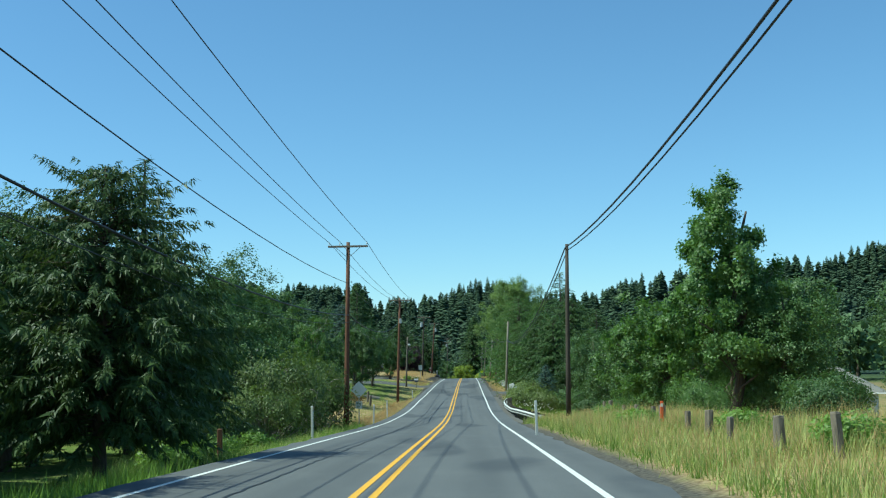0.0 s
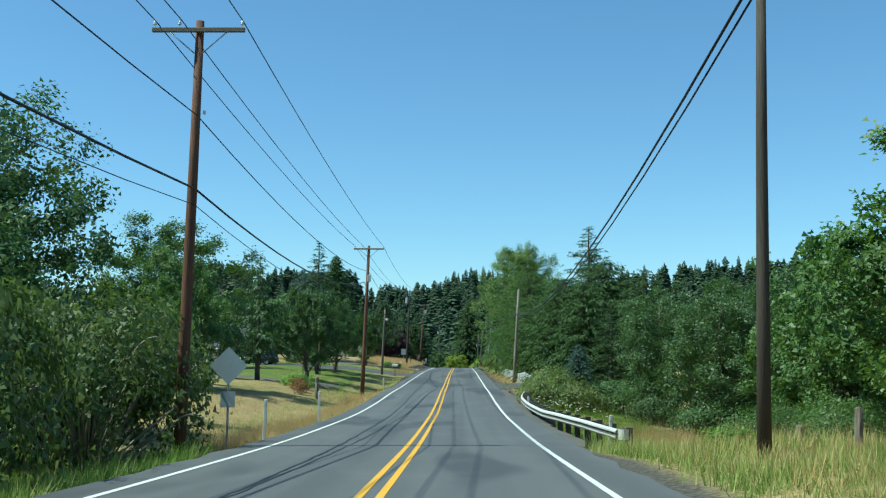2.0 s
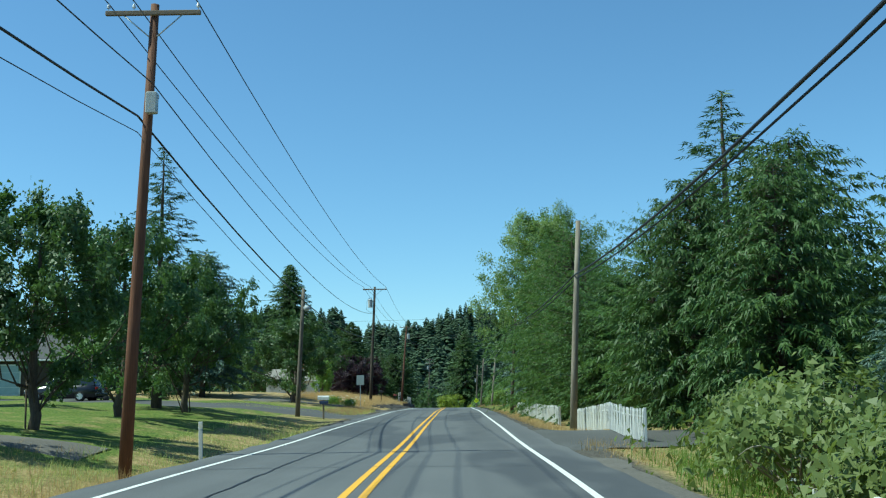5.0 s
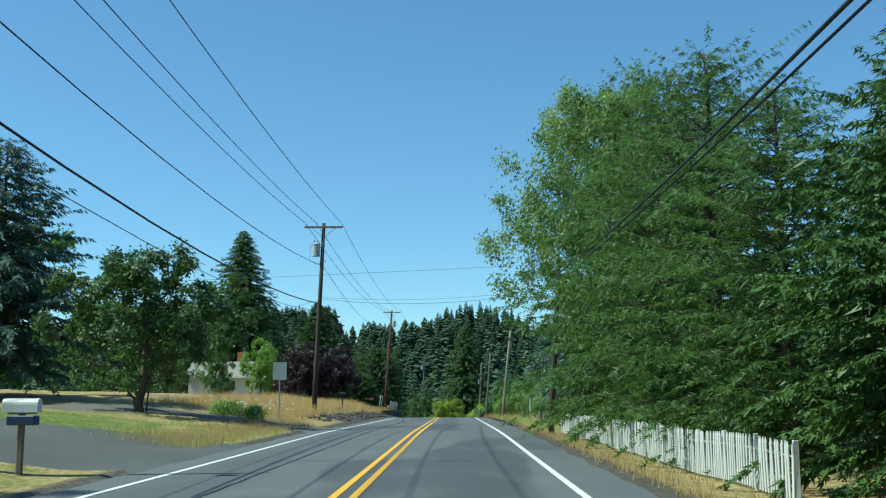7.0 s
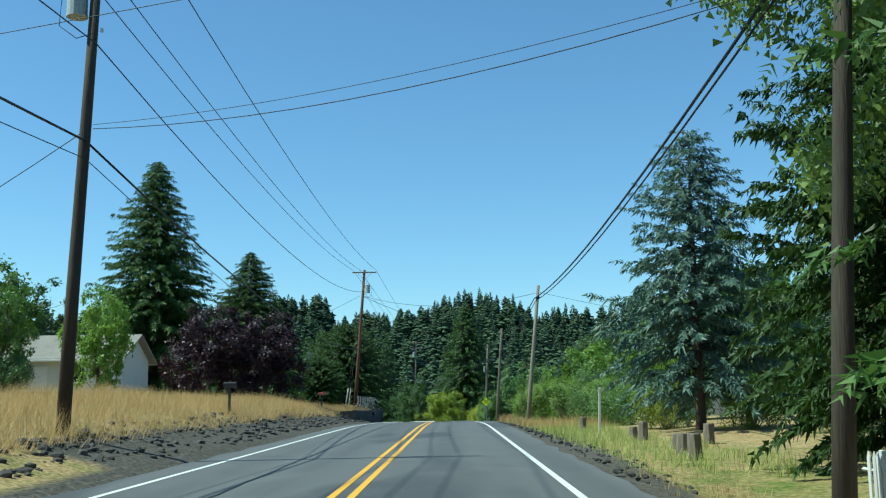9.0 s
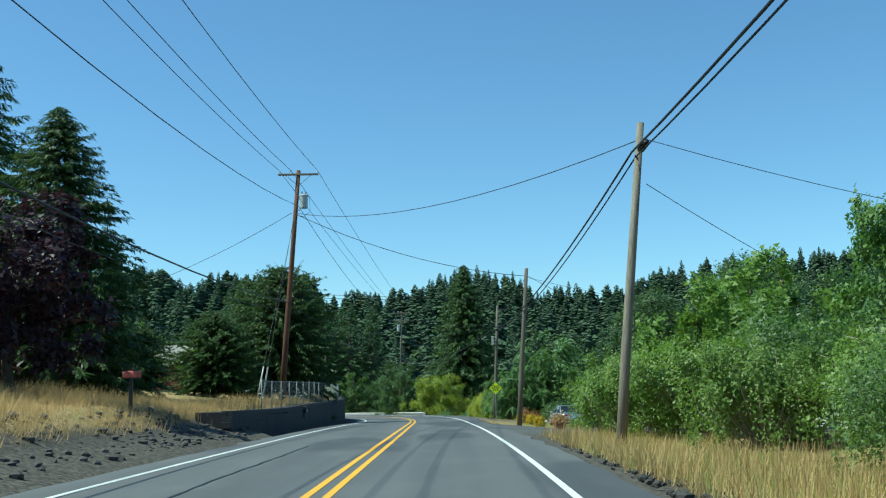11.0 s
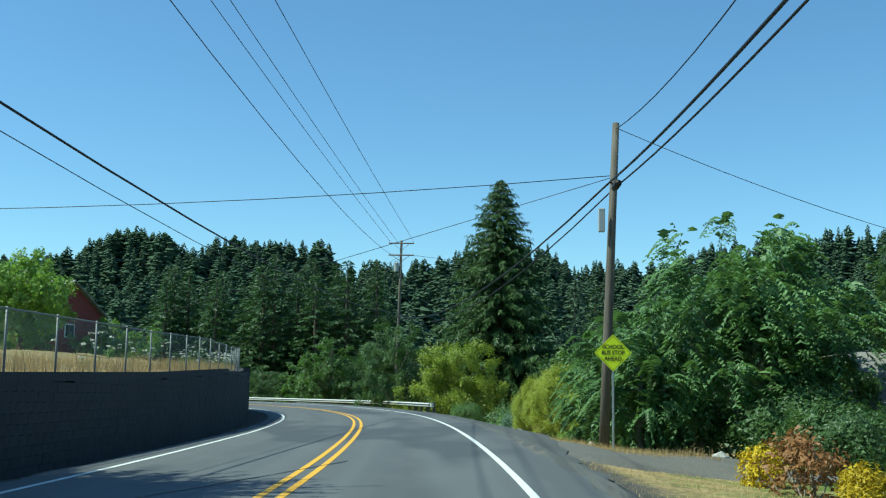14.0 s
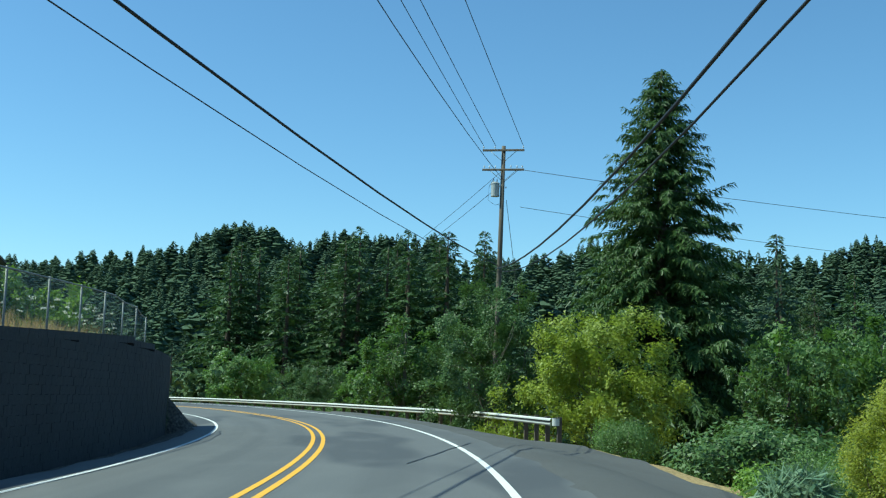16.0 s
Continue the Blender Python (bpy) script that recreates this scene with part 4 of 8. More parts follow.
def shrub(name, h, spread, n_leaf, leaf, mat, seed=1, wide=0.55, droop=0.1, lobes=8, upright=0.0, canes=14, sprays=0):
    """A bush down to the ground: canes and lobes of leaves."""
    r = np.random.default_rng(seed)
    tree = new(name)
    c = []
    for i in range(lobes):
        az, k = i * 2.4 + r.uniform(-.4, .4), math.sqrt((i + 0.4) / lobes) * spread * 0.72
        zz = h * (0.62 - 0.34 * (k / spread) ** 2) * r.uniform(0.72, 1.08)
        c.append((k * math.cos(az), k * math.sin(az), zz))
    c = np.array(c)
    m = 150
    u = unit(r, m)
    u[:, 2] = np.abs(u[:, 2]) * 0.9 - 0.25
    cl = c[r.integers(0, lobes, m)] + u * np.array([spread * 0.36, spread * 0.36, h * 0.36]) * r.uniform(0.7, 1.1, m)[:, None]
    low = unit(r, 70)
    low[:, 2] = 0
    low = low * spread * r.uniform(0.6, 0.98, 70)[:, None]
    low[:, 2] = r.uniform(0.05, 0.45, 70) * h
    cl = np.concatenate([cl, low])
    cl[:, 2] = np.maximum(cl[:, 2], 0.08)
    shoots = []
    for i in range(sprays):
        # arching shoots that stand out of the crown, with leaves along them
        a0 = cl[r.integers(0, 150)] * 0.8
        go = np.array([a0[0], a0[1], 0]) / (np.hypot(a0[0], a0[1]) + 0.3) * r.uniform(0.25, 0.9) + np.array([r.normal() * 0.2, r.normal() * 0.2, r.uniform(0.25, 0.95)])
        s = np.linspace(0, 1, 6)[:, None]
        way = a0 + go * s * h * 0.40 + np.array([0, 0, -0.16 * h]) * s ** 2
        shoots.append((np.concatenate([[(r.normal() * 0.05, r.normal() * 0.05, -0.15)], way]), np.linspace(0.016, 0.004, 7)))
        if r.uniform() < 0.8:
            cl = np.concatenate([cl, way[2:]])
    idx = r.integers(0, len(cl), n_leaf)
    mid = np.array([0, 0, h * 0.35])
    outs = (cl - mid) / (np.linalg.norm(cl - mid, axis=1)[:, None] + 1e-9)
    spot = cl[idx] + r.normal(size=(n_leaf, 3)) * np.array([0.085, 0.085, 0.075 + upright]) * spread * (0.62 if sprays else 1.0)
    spot[:, 2] = np.maximum(spot[:, 2], 0.03)
    quads_object("crown", leaf_tris(r, spot, leaf * 1.05, wide * 1.15, droop, outs[idx]), mat, 3, tree)
    limbs = [(branch_line(r, np.array([r.normal() * 0.1, r.normal() * 0.1, -0.2]), cl[r.integers(0, len(cl))] * 1.03, 5, wild=0.06), np.linspace(0.025, 0.006, 5)) for _ in range(canes)]
    tagged(tubes("branchwork", limbs + shoots, M_TWIG, tree, 4), kind="stuff")
    return tree, h


def upright_conifer(name, h, rad, n, mat, seed):
    """A clipped garden conifer: fans of upright flat sprays round a bare brown inside."""
    r = np.random.default_rng(seed)
    tree = new(name)
    m = 150
    az, f = r.uniform(0, 6.2832, m), r.uniform(0, 1, m) ** 0.8
    prof = np.sqrt(np.clip(1 - f ** 2.6, 0.02, 1)) * (0.72 + 0.28 * np.minimum(1, f / 0.3))
    o = np.stack([np.cos(az), np.sin(az), np.zeros(m)], 1)
    hub = o * (rad * prof * r.uniform(0.72, 1.02, m))[:, None] + np.stack([np.zeros(m), np.zeros(m), h * (0.10 + 0.84 * f * (1 + 0.10 * np.sin(az * 3)))], 1)
    idx = r.integers(0, m, n)
    lean = o[idx] * 0.6 + np.array([0, 0, 0.8])
    spot = hub[idx] + r.normal(size=(n, 3)) * np.array([0.10, 0.10, 0.12]) + lean * (r.uniform(-0.15, 0.22, n))[:, None]
    quads_object("crown", leaf_tris(r, spot, 0.068, 0.36, -0.7, lean), mat, 3, tree)
    limbs = [(branch_line(r, np.array([r.normal() * 0.12, r.normal() * 0.12, -0.2]), hub[k] * np.array([0.9, 0.9, 0.97]), 5, wild=0.04), np.linspace(0.035, 0.008, 5)) for k in range(0, m, 6)]
    tagged(tubes("branchwork", limbs, M_BARK, tree, 4), kind="stuff")
    return tree, h


KINDS = {
    "cottonwood": lambda: broadleaf("broadleaf_tree", 13.5, 4.3, 42000, 0.145, L_GREEN, M_BARK, 0.06, 18, 3, 0.8, 0.25, "cone"),
    "maple": lambda: broadleaf("broadleaf_tree", 11, 5.0, 13000, 0.24, L_GREEN, M_BARK, 0.12, 13, 5, 0.7),
    "leafy": lambda: broadleaf("broadleaf_tree", 8, 3.6, 30000, 0.125, L_GREEN, M_BARK, 0.06, 14, 6, 0.7),
    "oval": lambda: broadleaf("broadleaf_tree", 8, 3.0, 40000, 0.10, L_DEEP, M_BARK, 0.0, 22, 7, 0.6, 0.1, "column", sprays=520),
    "alder": lambda: broadleaf("broadleaf_tree", 9, 3.0, 17000, 0.14, L_GREEN, M_BARK_PALE, 0.12, 12, 11, 0.65, 0.1, "column", 6),
    "light": lambda: broadleaf("broadleaf_tree", 7, 3.6, 10000, 0.21, L_LIGHT, M_BARK, 0.06, 11, 13, 0.6),
    "yellowbush": lambda: broadleaf("broadleaf_tree", 6.5, 3.8, 34000, 0.12, L_YELLOW, M_BARK, 0.05, 11, 17, 0.55),
    "plum": lambda: broadleaf("plum_tree", 7.5, 4.2, 11000, 0.24, L_PLUM, M_BARK, 0.08, 11, 19, 0.6),
    "orchard": lambda: broadleaf("broadleaf_tree", 9, 3.6, 10000, 0.25, L_GREEN, M_BARK, 0.22, 11, 23, 0.65, 0.15, "cone"),
    "deep": lambda: broadleaf("broadleaf_tree", 11, 4.6, 13000, 0.25, L_DEEP, M_BARK, 0.05, 14, 29, 0.6, 0.2, "round", 10),
    "bigdark": lambda: broadleaf("broadleaf_tree", 14, 6.0, 40000, 0.18, L_DEEP, M_BARK, 0.03, 24, 35, 0.6, 0.25, "round", 6, sprays=420),
    "willow": lambda: conifer("weeping_conifer", 8, 3.3, L_WEEP, M_BARK, 420, 2.6, 0.44, 0.30, 0.75, 30, 0.15, 0.42, 0.28, 0.30, 0.22, 3, 0.75, 0.22, dome=2.5),
    "domecedar": lambda: conifer("cedar_tree", 9, 4.0, L_CEDAR, M_BARK, 640, 3.4, 0.42, 0.25, 0.45, 50, 0.05, 0.4, 0.38, 0.35, 0.2, 3, 0.8, 0.25, dome=2.4),
    "poplar": lambda: broadleaf("broadleaf_tree", 17, 7.2, 100000, 0.135, L_POPLAR, M_BARK, 0.33, 60, 33, 0.65, 0.15, "umbrella", 0, 18, 0, True),
    "yardtree": lambda: broadleaf("broadleaf_tree", 8, 3.6, 24000, 0.145, L_DEEP, M_BARK, 0.20, 16, 25, 0.65, 0.15, "umbrella"),
    "finetree": lambda: broadleaf("broadleaf_tree", 11, 4.4, 52000, 0.115, L_DEEP, M_BARK_PALE, 0.04, 20, 27, 0.65, 0.15, "round", 6),
    "sumac": lambda: broadleaf("sumac_tree", 9, 5.0, 3300, 0.68, L_SUMAC, M_BARK_PALE, 0.10, 13, 37, 0.30, 0.55, "round", 16, 34, 6),
    "youngsumac": lambda: broadleaf("sumac_tree", 5, 2.7, 1100, 0.62, L_SUMAC, M_BARK_PALE, 0.02, 11, 39, 0.30, 0.55, "round", 4, 16, 8),
    "fir": lambda: conifer("fir_tree", 16, 3.6, L_FIR, M_BARK, 240, 1.9, 0.6, 0.30, 0.25, 41, wide=0.28),
    "fir_b": lambda: conifer("fir_tree", 14, 3.4, L_FIR, M_BARK, 190, 2.0, 0.6, 0.12, 0.12, 43, 0.06, 0.75, 0.28, 0.45),
    "cedar": lambda: conifer("cedar_tree", 13, 4.2, L_CEDAR, M_BARK, 230, 2.5, 0.5, 0.42, 0.65, 47, 0.08, 0.5, 0.26, 0.35, 0.15, 3, 0.7, 0.28),
    "roundcedar": lambda: conifer("cedar_tree", 11, 4.9, L_CEDAR, M_BARK, 380, 1.3, 0.68, 0.34, 0.6, 48, 0.07, 0.36, 0.30, 0.32, 0.2, 3, 0.8, 0.22),
    "farfir": lambda: conifer("fir_tree", 22, 4.4, L_FAR, M_BARK, 130, 0.55, 1.25, 0.32, 0.4, 52, 0.04, 0.8, 0.42, 0.3, 0.1, 3, 0.7, 0.12),
    "farfir_b": lambda: conifer("fir_tree", 22, 5.2, L_FAR, M_BARK, 120, 0.5, 1.4, 0.32, 0.4, 55, 0.04, 0.7, 0.42, 0.35, 0.1, 3, 0.7, 0.15),
    "farbroad": lambda: broadleaf("broadleaf_tree", 11, 4.6, 1000, 0.85, L_FAR_BROAD, M_BARK, 0.05, 14, 54, 0.8, 0.1, "round", 0, 0),
    "woodfir": lambda: conifer("fir_tree", 22, 4.6, L_FIR, M_BARK, 170, 0.8, 1.0, 0.32, 0.4, 57, 0.04, 0.75, 0.42, 0.35, 0.1, 3, 0.7, 0.15),
    "youngfir": lambda: conifer("fir_tree", 10, 2.6, L_FIR, M_BARK, 90, 1.7, 0.7, 0.15, 0.6, 53, 0.15, 0.75, 0.34, 0.35),
    "spruce": lambda: conifer("spruce_tree", 11.5, 4.4, L_SPRUCE, M_BARK, 340, 2.3, 0.52, 0.26, 0.4, 59, 0.12, 0.5, 0.34, 0.25),
    "hedge": lambda: conifer("hedge_conifer", 11, 4.4, L_HEDGE, M_BARK, 330, 1.9, 0.44, 0.40, 0.45, 61, 0.02, 0.40, 0.18, 0.45, 0.35, 0, 0.85, 0.24, 0.08, 2.4),
    "bigcone": lambda: conifer("conifer_tree", 24, 5.4, L_CEDAR, M_BARK, 800, 2.2, 0.72, 0.42, 0.9, 67, 0.02, 0.62, 0.30, 0.30, 0.12, 3, 0.9, 0.24),
    "bramble": lambda: shrub("bramble_bush", 2.6, 2.6, 15000, 0.085, L_OLIVE, 71, sprays=90),
    "blackberry": lambda: shrub("bramble_bush", 1.8, 2.8, 10000, 0.10, L_BERRY, 73, sprays=60),
    "greenshrub": lambda: shrub("shrub", 3.2, 2.4, 14000, 0.09, L_GREEN, 79, upright=0.05),
    "deepshrub": lambda: shrub("shrub", 3.4, 2.6, 10000, 0.14, L_DEEP, 81),
    "goldshrub": lambda: shrub("golden_shrub", 1.0, 0.45, 2600, 0.09, L_GOLD, 83, 0.3, -0.3, 5, 0.08, 5),
    "rustshrub": lambda: shrub("rusty_shrub", 1.3, 0.8, 850, 0.10, L_RUST, 89, 0.5, 0, 6, 0.05, 10),
    "limeshrub": lambda: shrub("golden_green_shrub", 2.8, 2.1, 13000, 0.115, L_YELLOW, 97, 0.35, -0.1, 9, 0.05, 8, sprays=24),
    "iris": lambda: shrub("bladed_plant", 1.1, 0.8, 900, 0.75, L_IRIS, 101, 0.08, -0.9, 6, 0.0, 3),
    "thuja": lambda: upright_conifer("garden_conifer", 3.0, 1.5, 42000, L_GOLDEN, 111),
    "brightshrub": lambda: shrub("shrub", 3.2, 2.6, 24000, 0.085, L_BRIGHT, 107, 0.6, 0.15, 11, 0.03, 12, sprays=80),
    "weed": lambda: shrub("weed_clump", 0.9, 0.9, 2200, 0.09, L_LIGHT, 103, 0.5, 0.1, 6, 0.05, 8),
}
BUILT = {}


def plant(kind, x, y, h, label, category="tree", turn=None, wide=1.0, z=None, group=""):
    """A plant of a kind at x, y, h metres tall. The first of each kind is built, the others share its meshes."""
    turn = (x * 37.7 + y * 91.3) % 360 if turn is None else turn
    zz = gz(x, y) if z is None else z
    fresh = kind not in BUILT
    if fresh:
        BUILT[kind] = KINDS[kind]()
    ob, nominal = BUILT[kind]
    k = h / nominal
    m = Matrix.LocRotScale((x, y, zz - 0.05), Euler((0, 0, radians(turn))), (k * wide, k * wide, k))
    if fresh:
        ob.matrix_basis = m
    else:
        first_scale = tuple(ob.scale)
        ob2 = copy_thing(ob, m @ Matrix.Diagonal((1 / first_scale[0], 1 / first_scale[1], 1 / first_scale[2], 1)))
        ob2.name = ob.name.split(".")[0]
        ob = ob2
    return tagged(ob, label, category, group)

# ---- poles and lines ----
POLES = {}


def utility_pole(key, x, y, zb, xt, zt, mat, label, arm=False, radius=0.15, second_arm=False, tank=None, group="poles along the road"):
    p = tagged(new("utility_pole"), label, "utility pole", group)
    p.matrix_basis = pose(x, y, zb)
    lean, h = xt - x, zt - zb
    tube("shaft", [(0, 0, -0.6), (lean * 0.3, 0, h * 0.3), (lean * 0.65, 0.02, h * 0.65), (lean, 0, h)], [radius * 1.12, radius, radius * 0.86, radius * 0.72], mat, p, 12)
    POLES[key] = Vector((xt, y, zt))
    for k in range(2 if second_arm else 1):
        if not arm:
            break
        za = h - 0.28 - 1.15 * k
        beam = box("crossarm", (2.44, 0.10, 0.12), (lean, -0.16, za), M_ARM, p, 0.012)
        for sx in (-1, 1):
            tube("brace", [(lean + sx * 0.75, -0.17, za - 0.06), (lean + sx * 0.10, -0.13, za - 0.62)], 0.018, M_GALV, p, 5)
        for dx in ((-1.15, -0.5, 1.15) if k == 0 else (-1.1, -0.8, -0.45, 0.45, 0.8, 1.1)):
            bm = bmesh.new()
            for r1, r2, zc, dz in ((0.012, 0.012, 0.10, 0.10), (0.05, 0.035, 0.17, 0.05), (0.045, 0.02, 0.22, 0.06)):
                bmesh.ops.create_cone(bm, cap_ends=True, segments=8, radius1=r1, radius2=r2, depth=dz, matrix=Matrix.Translation((lean + dx, -0.16, za + zc)))
            part("insulator", bm, M_PORCELAIN, p)
    if arm:
        bm = bmesh.new()
        bmesh.ops.create_cone(bm, cap_ends=True, segments=8, radius1=0.04, radius2=0.04, depth=0.09, matrix=Matrix.Translation((lean * 0.8 + radius + 0.07, -0.02, h - 2.45)))
        part("spool_insulator", bm, M_PORCELAIN, p)
    if tank is not None:
        side, drop = tank
        cx, cz = lean * 0.9 + side * 0.42, h - drop
        bm = bmesh.new()
        for r1, r2, zc, dz in ((0.24, 0.24, 0, 0.75), (0.26, 0.26, 0.36, 0.05), (0.25, 0.15, 0.42, 0.08), (0.25, 0.25, -0.36, 0.05)):
            bmesh.ops.create_cone(bm, cap_ends=True, segments=16, radius1=r1, radius2=r2, depth=dz, matrix=Matrix.Translation((cx, -0.05, cz + zc)))
        can = part("transformer", bm, M_GREYPAINT, p, "grey cylindrical pole transformer")
        for dx in (-0.1, 0.1):
            tube("bushing", [(cx + dx, -0.05, cz + 0.44), (cx + dx, -0.05, cz + 0.66)], [0.05, 0.025], M_PORCELAIN, can, 7)
        tube("bracket", [(lean * 0.9, 0, cz + 0.2), (cx, -0.05, cz + 0.2)], 0.03, M_GALV, can, 5)
        tube("lead_wire", [(cx + side * 0.1, -0.05, cz + 0.65), (cx + side * 0.35, -0.1, cz + 0.2), (cx + side * 0.4, -0.1, cz - 0.6), (cx, -0.05, cz - 0.9), (lean * 0.9, -0.1, cz - 0.8)], 0.012, M_CABLE, can, 5)
    return p


utility_pole("P0", -5.6, -9.0, gz(-5.6, -9), -5.6, 10.6, M_POLE_RED, "brown wooden utility pole with a crossarm", True)
utility_pole("A", -5.61, 64.6, -2.05, -5.41, 9.54, M_POLE_RED, "reddish-brown wooden utility pole with a grey crossarm", True)
utility_pole("B", -6.50, 123.2, -1.8, -6.10, 10.17, M_POLE_RED, "reddish-brown wooden utility pole with a crossarm and a small box", True)
utility_pole("C", -7.36, 206.5, 0.2, -6.90, 12.44, M_POLE_DARK, "dark wooden utility pole with crossarm and grey transformer", True, tank=(-1, 1.75))
utility_pole("D", -8.58, 289.2, 0.7, -7.60, 14.87, M_POLE_RED, "brown wooden utility pole behind the retaining wall", True, 0.17, tank=(1, 1.95))
utility_pole("F", -6.50, 389.5, -3.6, -6.18, 13.75, M_POLE_GREY, "dark wooden utility pole with two crossarms and a transformer", True, 0.16, True, tank=(-1, 2.6))
utility_pole("R0", 7.3, -4.0, gz(7.3, -4), 7.3, 9.2, M_POLE_DARK, "plain dark wooden utility pole", radius=0.14)
utility_pole("R1", 7.06, 57.4, -1.0, 7.24, 8.30, M_POLE_DARK, "plain dark weathered utility pole in tall grass", radius=0.125)
utility_pole("R2", 6.64, 145.0, -1.05, 7.14, 8.24, M_POLE_PALE, "weathered tan utility pole beside a picket fence", radius=0.15)
utility_pole("R3", 6.41, 196.3, -0.95, 7.05, 8.7, M_POLE_DARK, "dark utility pole at the end of the picket fence", radius=0.15)
utility_pole("R4", 6.41, 257.6, -0.75, 7.44, 9.51, M_POLE_PALE, "weathered grey utility pole leaning over dry grass", radius=0.15)
utility_pole("R6", 5.53, 291.3, -0.95, 6.23, 8.93, M_POLE_GREY, "leaning wooden utility pole beside a lawn", radius=0.15)
utility_pole("R7", 5.23, 320.9, -1.05, 5.66, 9.01, M_POLE_GREY, "weathered utility pole beside the yellow road sign", radius=0.15)
utility_pole("G1", -49.0, 468.0, gz(-49, 468), -48.6, gz(-49, 468) + 10.5, M_POLE_DARK, "distant dark utility pole beside the bend", radius=0.14)
lamp_pole = utility_pole("L", -7.62, 158.5, -0.75, -7.32, 6.84, M_POLE_GREY, "short grey pole with a yard light", radius=0.13)
tube("lamp_arm", [(0.3, -0.1, 6.45), (0.45, -0.25, 6.57), (0.55, -0.4, 6.5)], 0.03, M_GALV, lamp_pole, 6)
bm = bmesh.new()
bmesh.ops.create_uvsphere(bm, u_segments=12, v_segments=8, radius=0.2, matrix=Matrix.Translation((0.58, -0.45, 6.38)) @ Matrix.Diagonal((1, 1, 0.8, 1)))
part("lamp_head", bm, M_GREYPAINT, lamp_pole, "grey bowl-shaped yard light")
box("junction_box", (0.28, 0.2, 0.55), (0.45, -0.2, 9.3), M_GREYPAINT, [o for o in scene.objects if o.name.startswith("utility_pole") and abs(o.location.y - 123.2) < 0.1][0], 0.02)
r7 = [o for o in scene.objects if o.name.startswith("utility_pole") and abs(o.location.y - 320.9) < 0.1][0]
box("meter_box", (0.2, 0.18, 0.75), (-0.06, -0.2, 6.9), M_GREYPAINT, r7, 0.02)


def wire(a, b, sag, radius, label, group="wires", seg=14):
    t = np.linspace(0, 1, seg)[:, None]
    a, b = np.array(a, float), np.array(b, float)
    p = a + (b - a) * t
    p[:, 2] -= 4 * sag * (t * (1 - t))[:, 0]
    return tagged(tube("overhead_wire", p, radius, M_CABLE, None, 5, smooth=True), label, "wire", group)


def P(key, dx=0.0, dz=0.0, dy=0.0):
    q = POLES[key]
    return (q.x + dx, q.y + dy, q.z + dz)


NEUTRAL = {"P0": -2.45, "A": -2.53, "B": -2.1, "C": -2.77, "D": -2.2, "F": -2.0}
COMM = {"P0": (0.0, -4.2), "A": (0.0, -4.46), "B": (-0.35, -2.95), "C": (-0.15, -5.15), "D": (-0.45, -8.05), "F": (-0.25, -7.0)}
for a, b, sag, sag_n, sag_c in (("P0", "A", 0.55, 1.05, 1.3), ("A", "B", 0.4, 0.8, 1.0), ("B", "C", 1.0, 1.6, 1.7), ("C", "D", 1.0, 1.7, 1.3), ("D", "F", 0.45, 1.7, 1.4)):
    for dx in (-1.15, -0.45, 1.15):
        wire(P(a, dx, -0.02, -0.16), P(b, dx, -0.02, -0.16), sag, 0.016, "thin black power line between crossarms", "power lines")
    wire(P(a, 0.0, NEUTRAL[a]), P(b, 0.0, NEUTRAL[b]), sag_n, 0.017, "thin black neutral wire", "power lines")
    (xa, za), (xb, zb_) = COMM[a], COMM[b]
    wire(P(a, xa, za), P(b, xb, zb_), sag_c, 0.030, "thick black telephone cable", "telephone cables")
    wire(P(a, xa, za - 0.42), P(b, xb, zb_ - 0.42), sag_c + 0.2, 0.012, "thin grey strand below the cable", "telephone cables")
BUNDLE = {"R0": (0, -0.35, 0.06), "R1": (-0.04, -0.2, 0.06), "R2": (-0.2, -2.49, 0.06), "R3": (-0.45, -1.15, 0.03), "R4": (-0.24, -0.91, 0.06), "R6": (-0.28, -2.53, 0.08), "R7": (-0.09, -1.9, 0.1), "F": (-0.2, -7.2, 0.14)}
for a, b, sag in (("R0", "R1", 1.0), ("R1", "R2", 2.0), ("R2", "R3", 0.4), ("R3", "R4", 0.7), ("R4", "R6", 0.3), ("R6", "R7", 0.3), ("R7", "F", 1.7)):
    (xa, za, ga), (xb, zb_, gb) = BUNDLE[a], BUNDLE[b]
    wire(P(a, xa - ga, za), P(b, xb - gb, zb_), sag, 0.036, "thick black cable bundle on the plain poles", "cable bundles")
    wire(P(a, xa + ga, za - 0.14), P(b, xb + gb, zb_ - 0.14), sag + (0.3 if b == "F" else 0.0), 0.026, "black cable beside the bundle", "cable bundles")
wire(P("R3", 0, -0.35), (-35, 215, 9.3), 0.1, 0.009, "thin wire across the road", "crossing wires")
wire(P("C", 0, -4.75), P("R3", -0.15, -1.65), 0.35, 0.007, "thin wire across the road", "crossing wires")
wire(P("C", 0, -4.85), P("R3", -0.15, -1.75), 0.5, 0.010, "thin wire across the road", "crossing wires")
wire(P("C", -0.2, -4.9), (-34, 236, 6.4), 0.6, 0.012, "thin service wire to a house", "service wires")
wire(P("D", -0.2, -2.62), P("R4", 0, -0.5), 1.0, 0.016, "twisted service wire across the road", "crossing wires")
wire(P("D", -0.2, -2.67), P("R6", -0.1, -0.48), 0.7, 0.018, "twisted service wire across the road", "crossing wires")
wire(P("D", -0.4, -2.6), (-26, 300, 7.5), 0.8, 0.016, "service wire to a house", "service wires")
wire(P("D", -0.4, -7.47), P("R6", -0.3, -1.85), 0.1, 0.012, "thin wire across the road", "crossing wires")
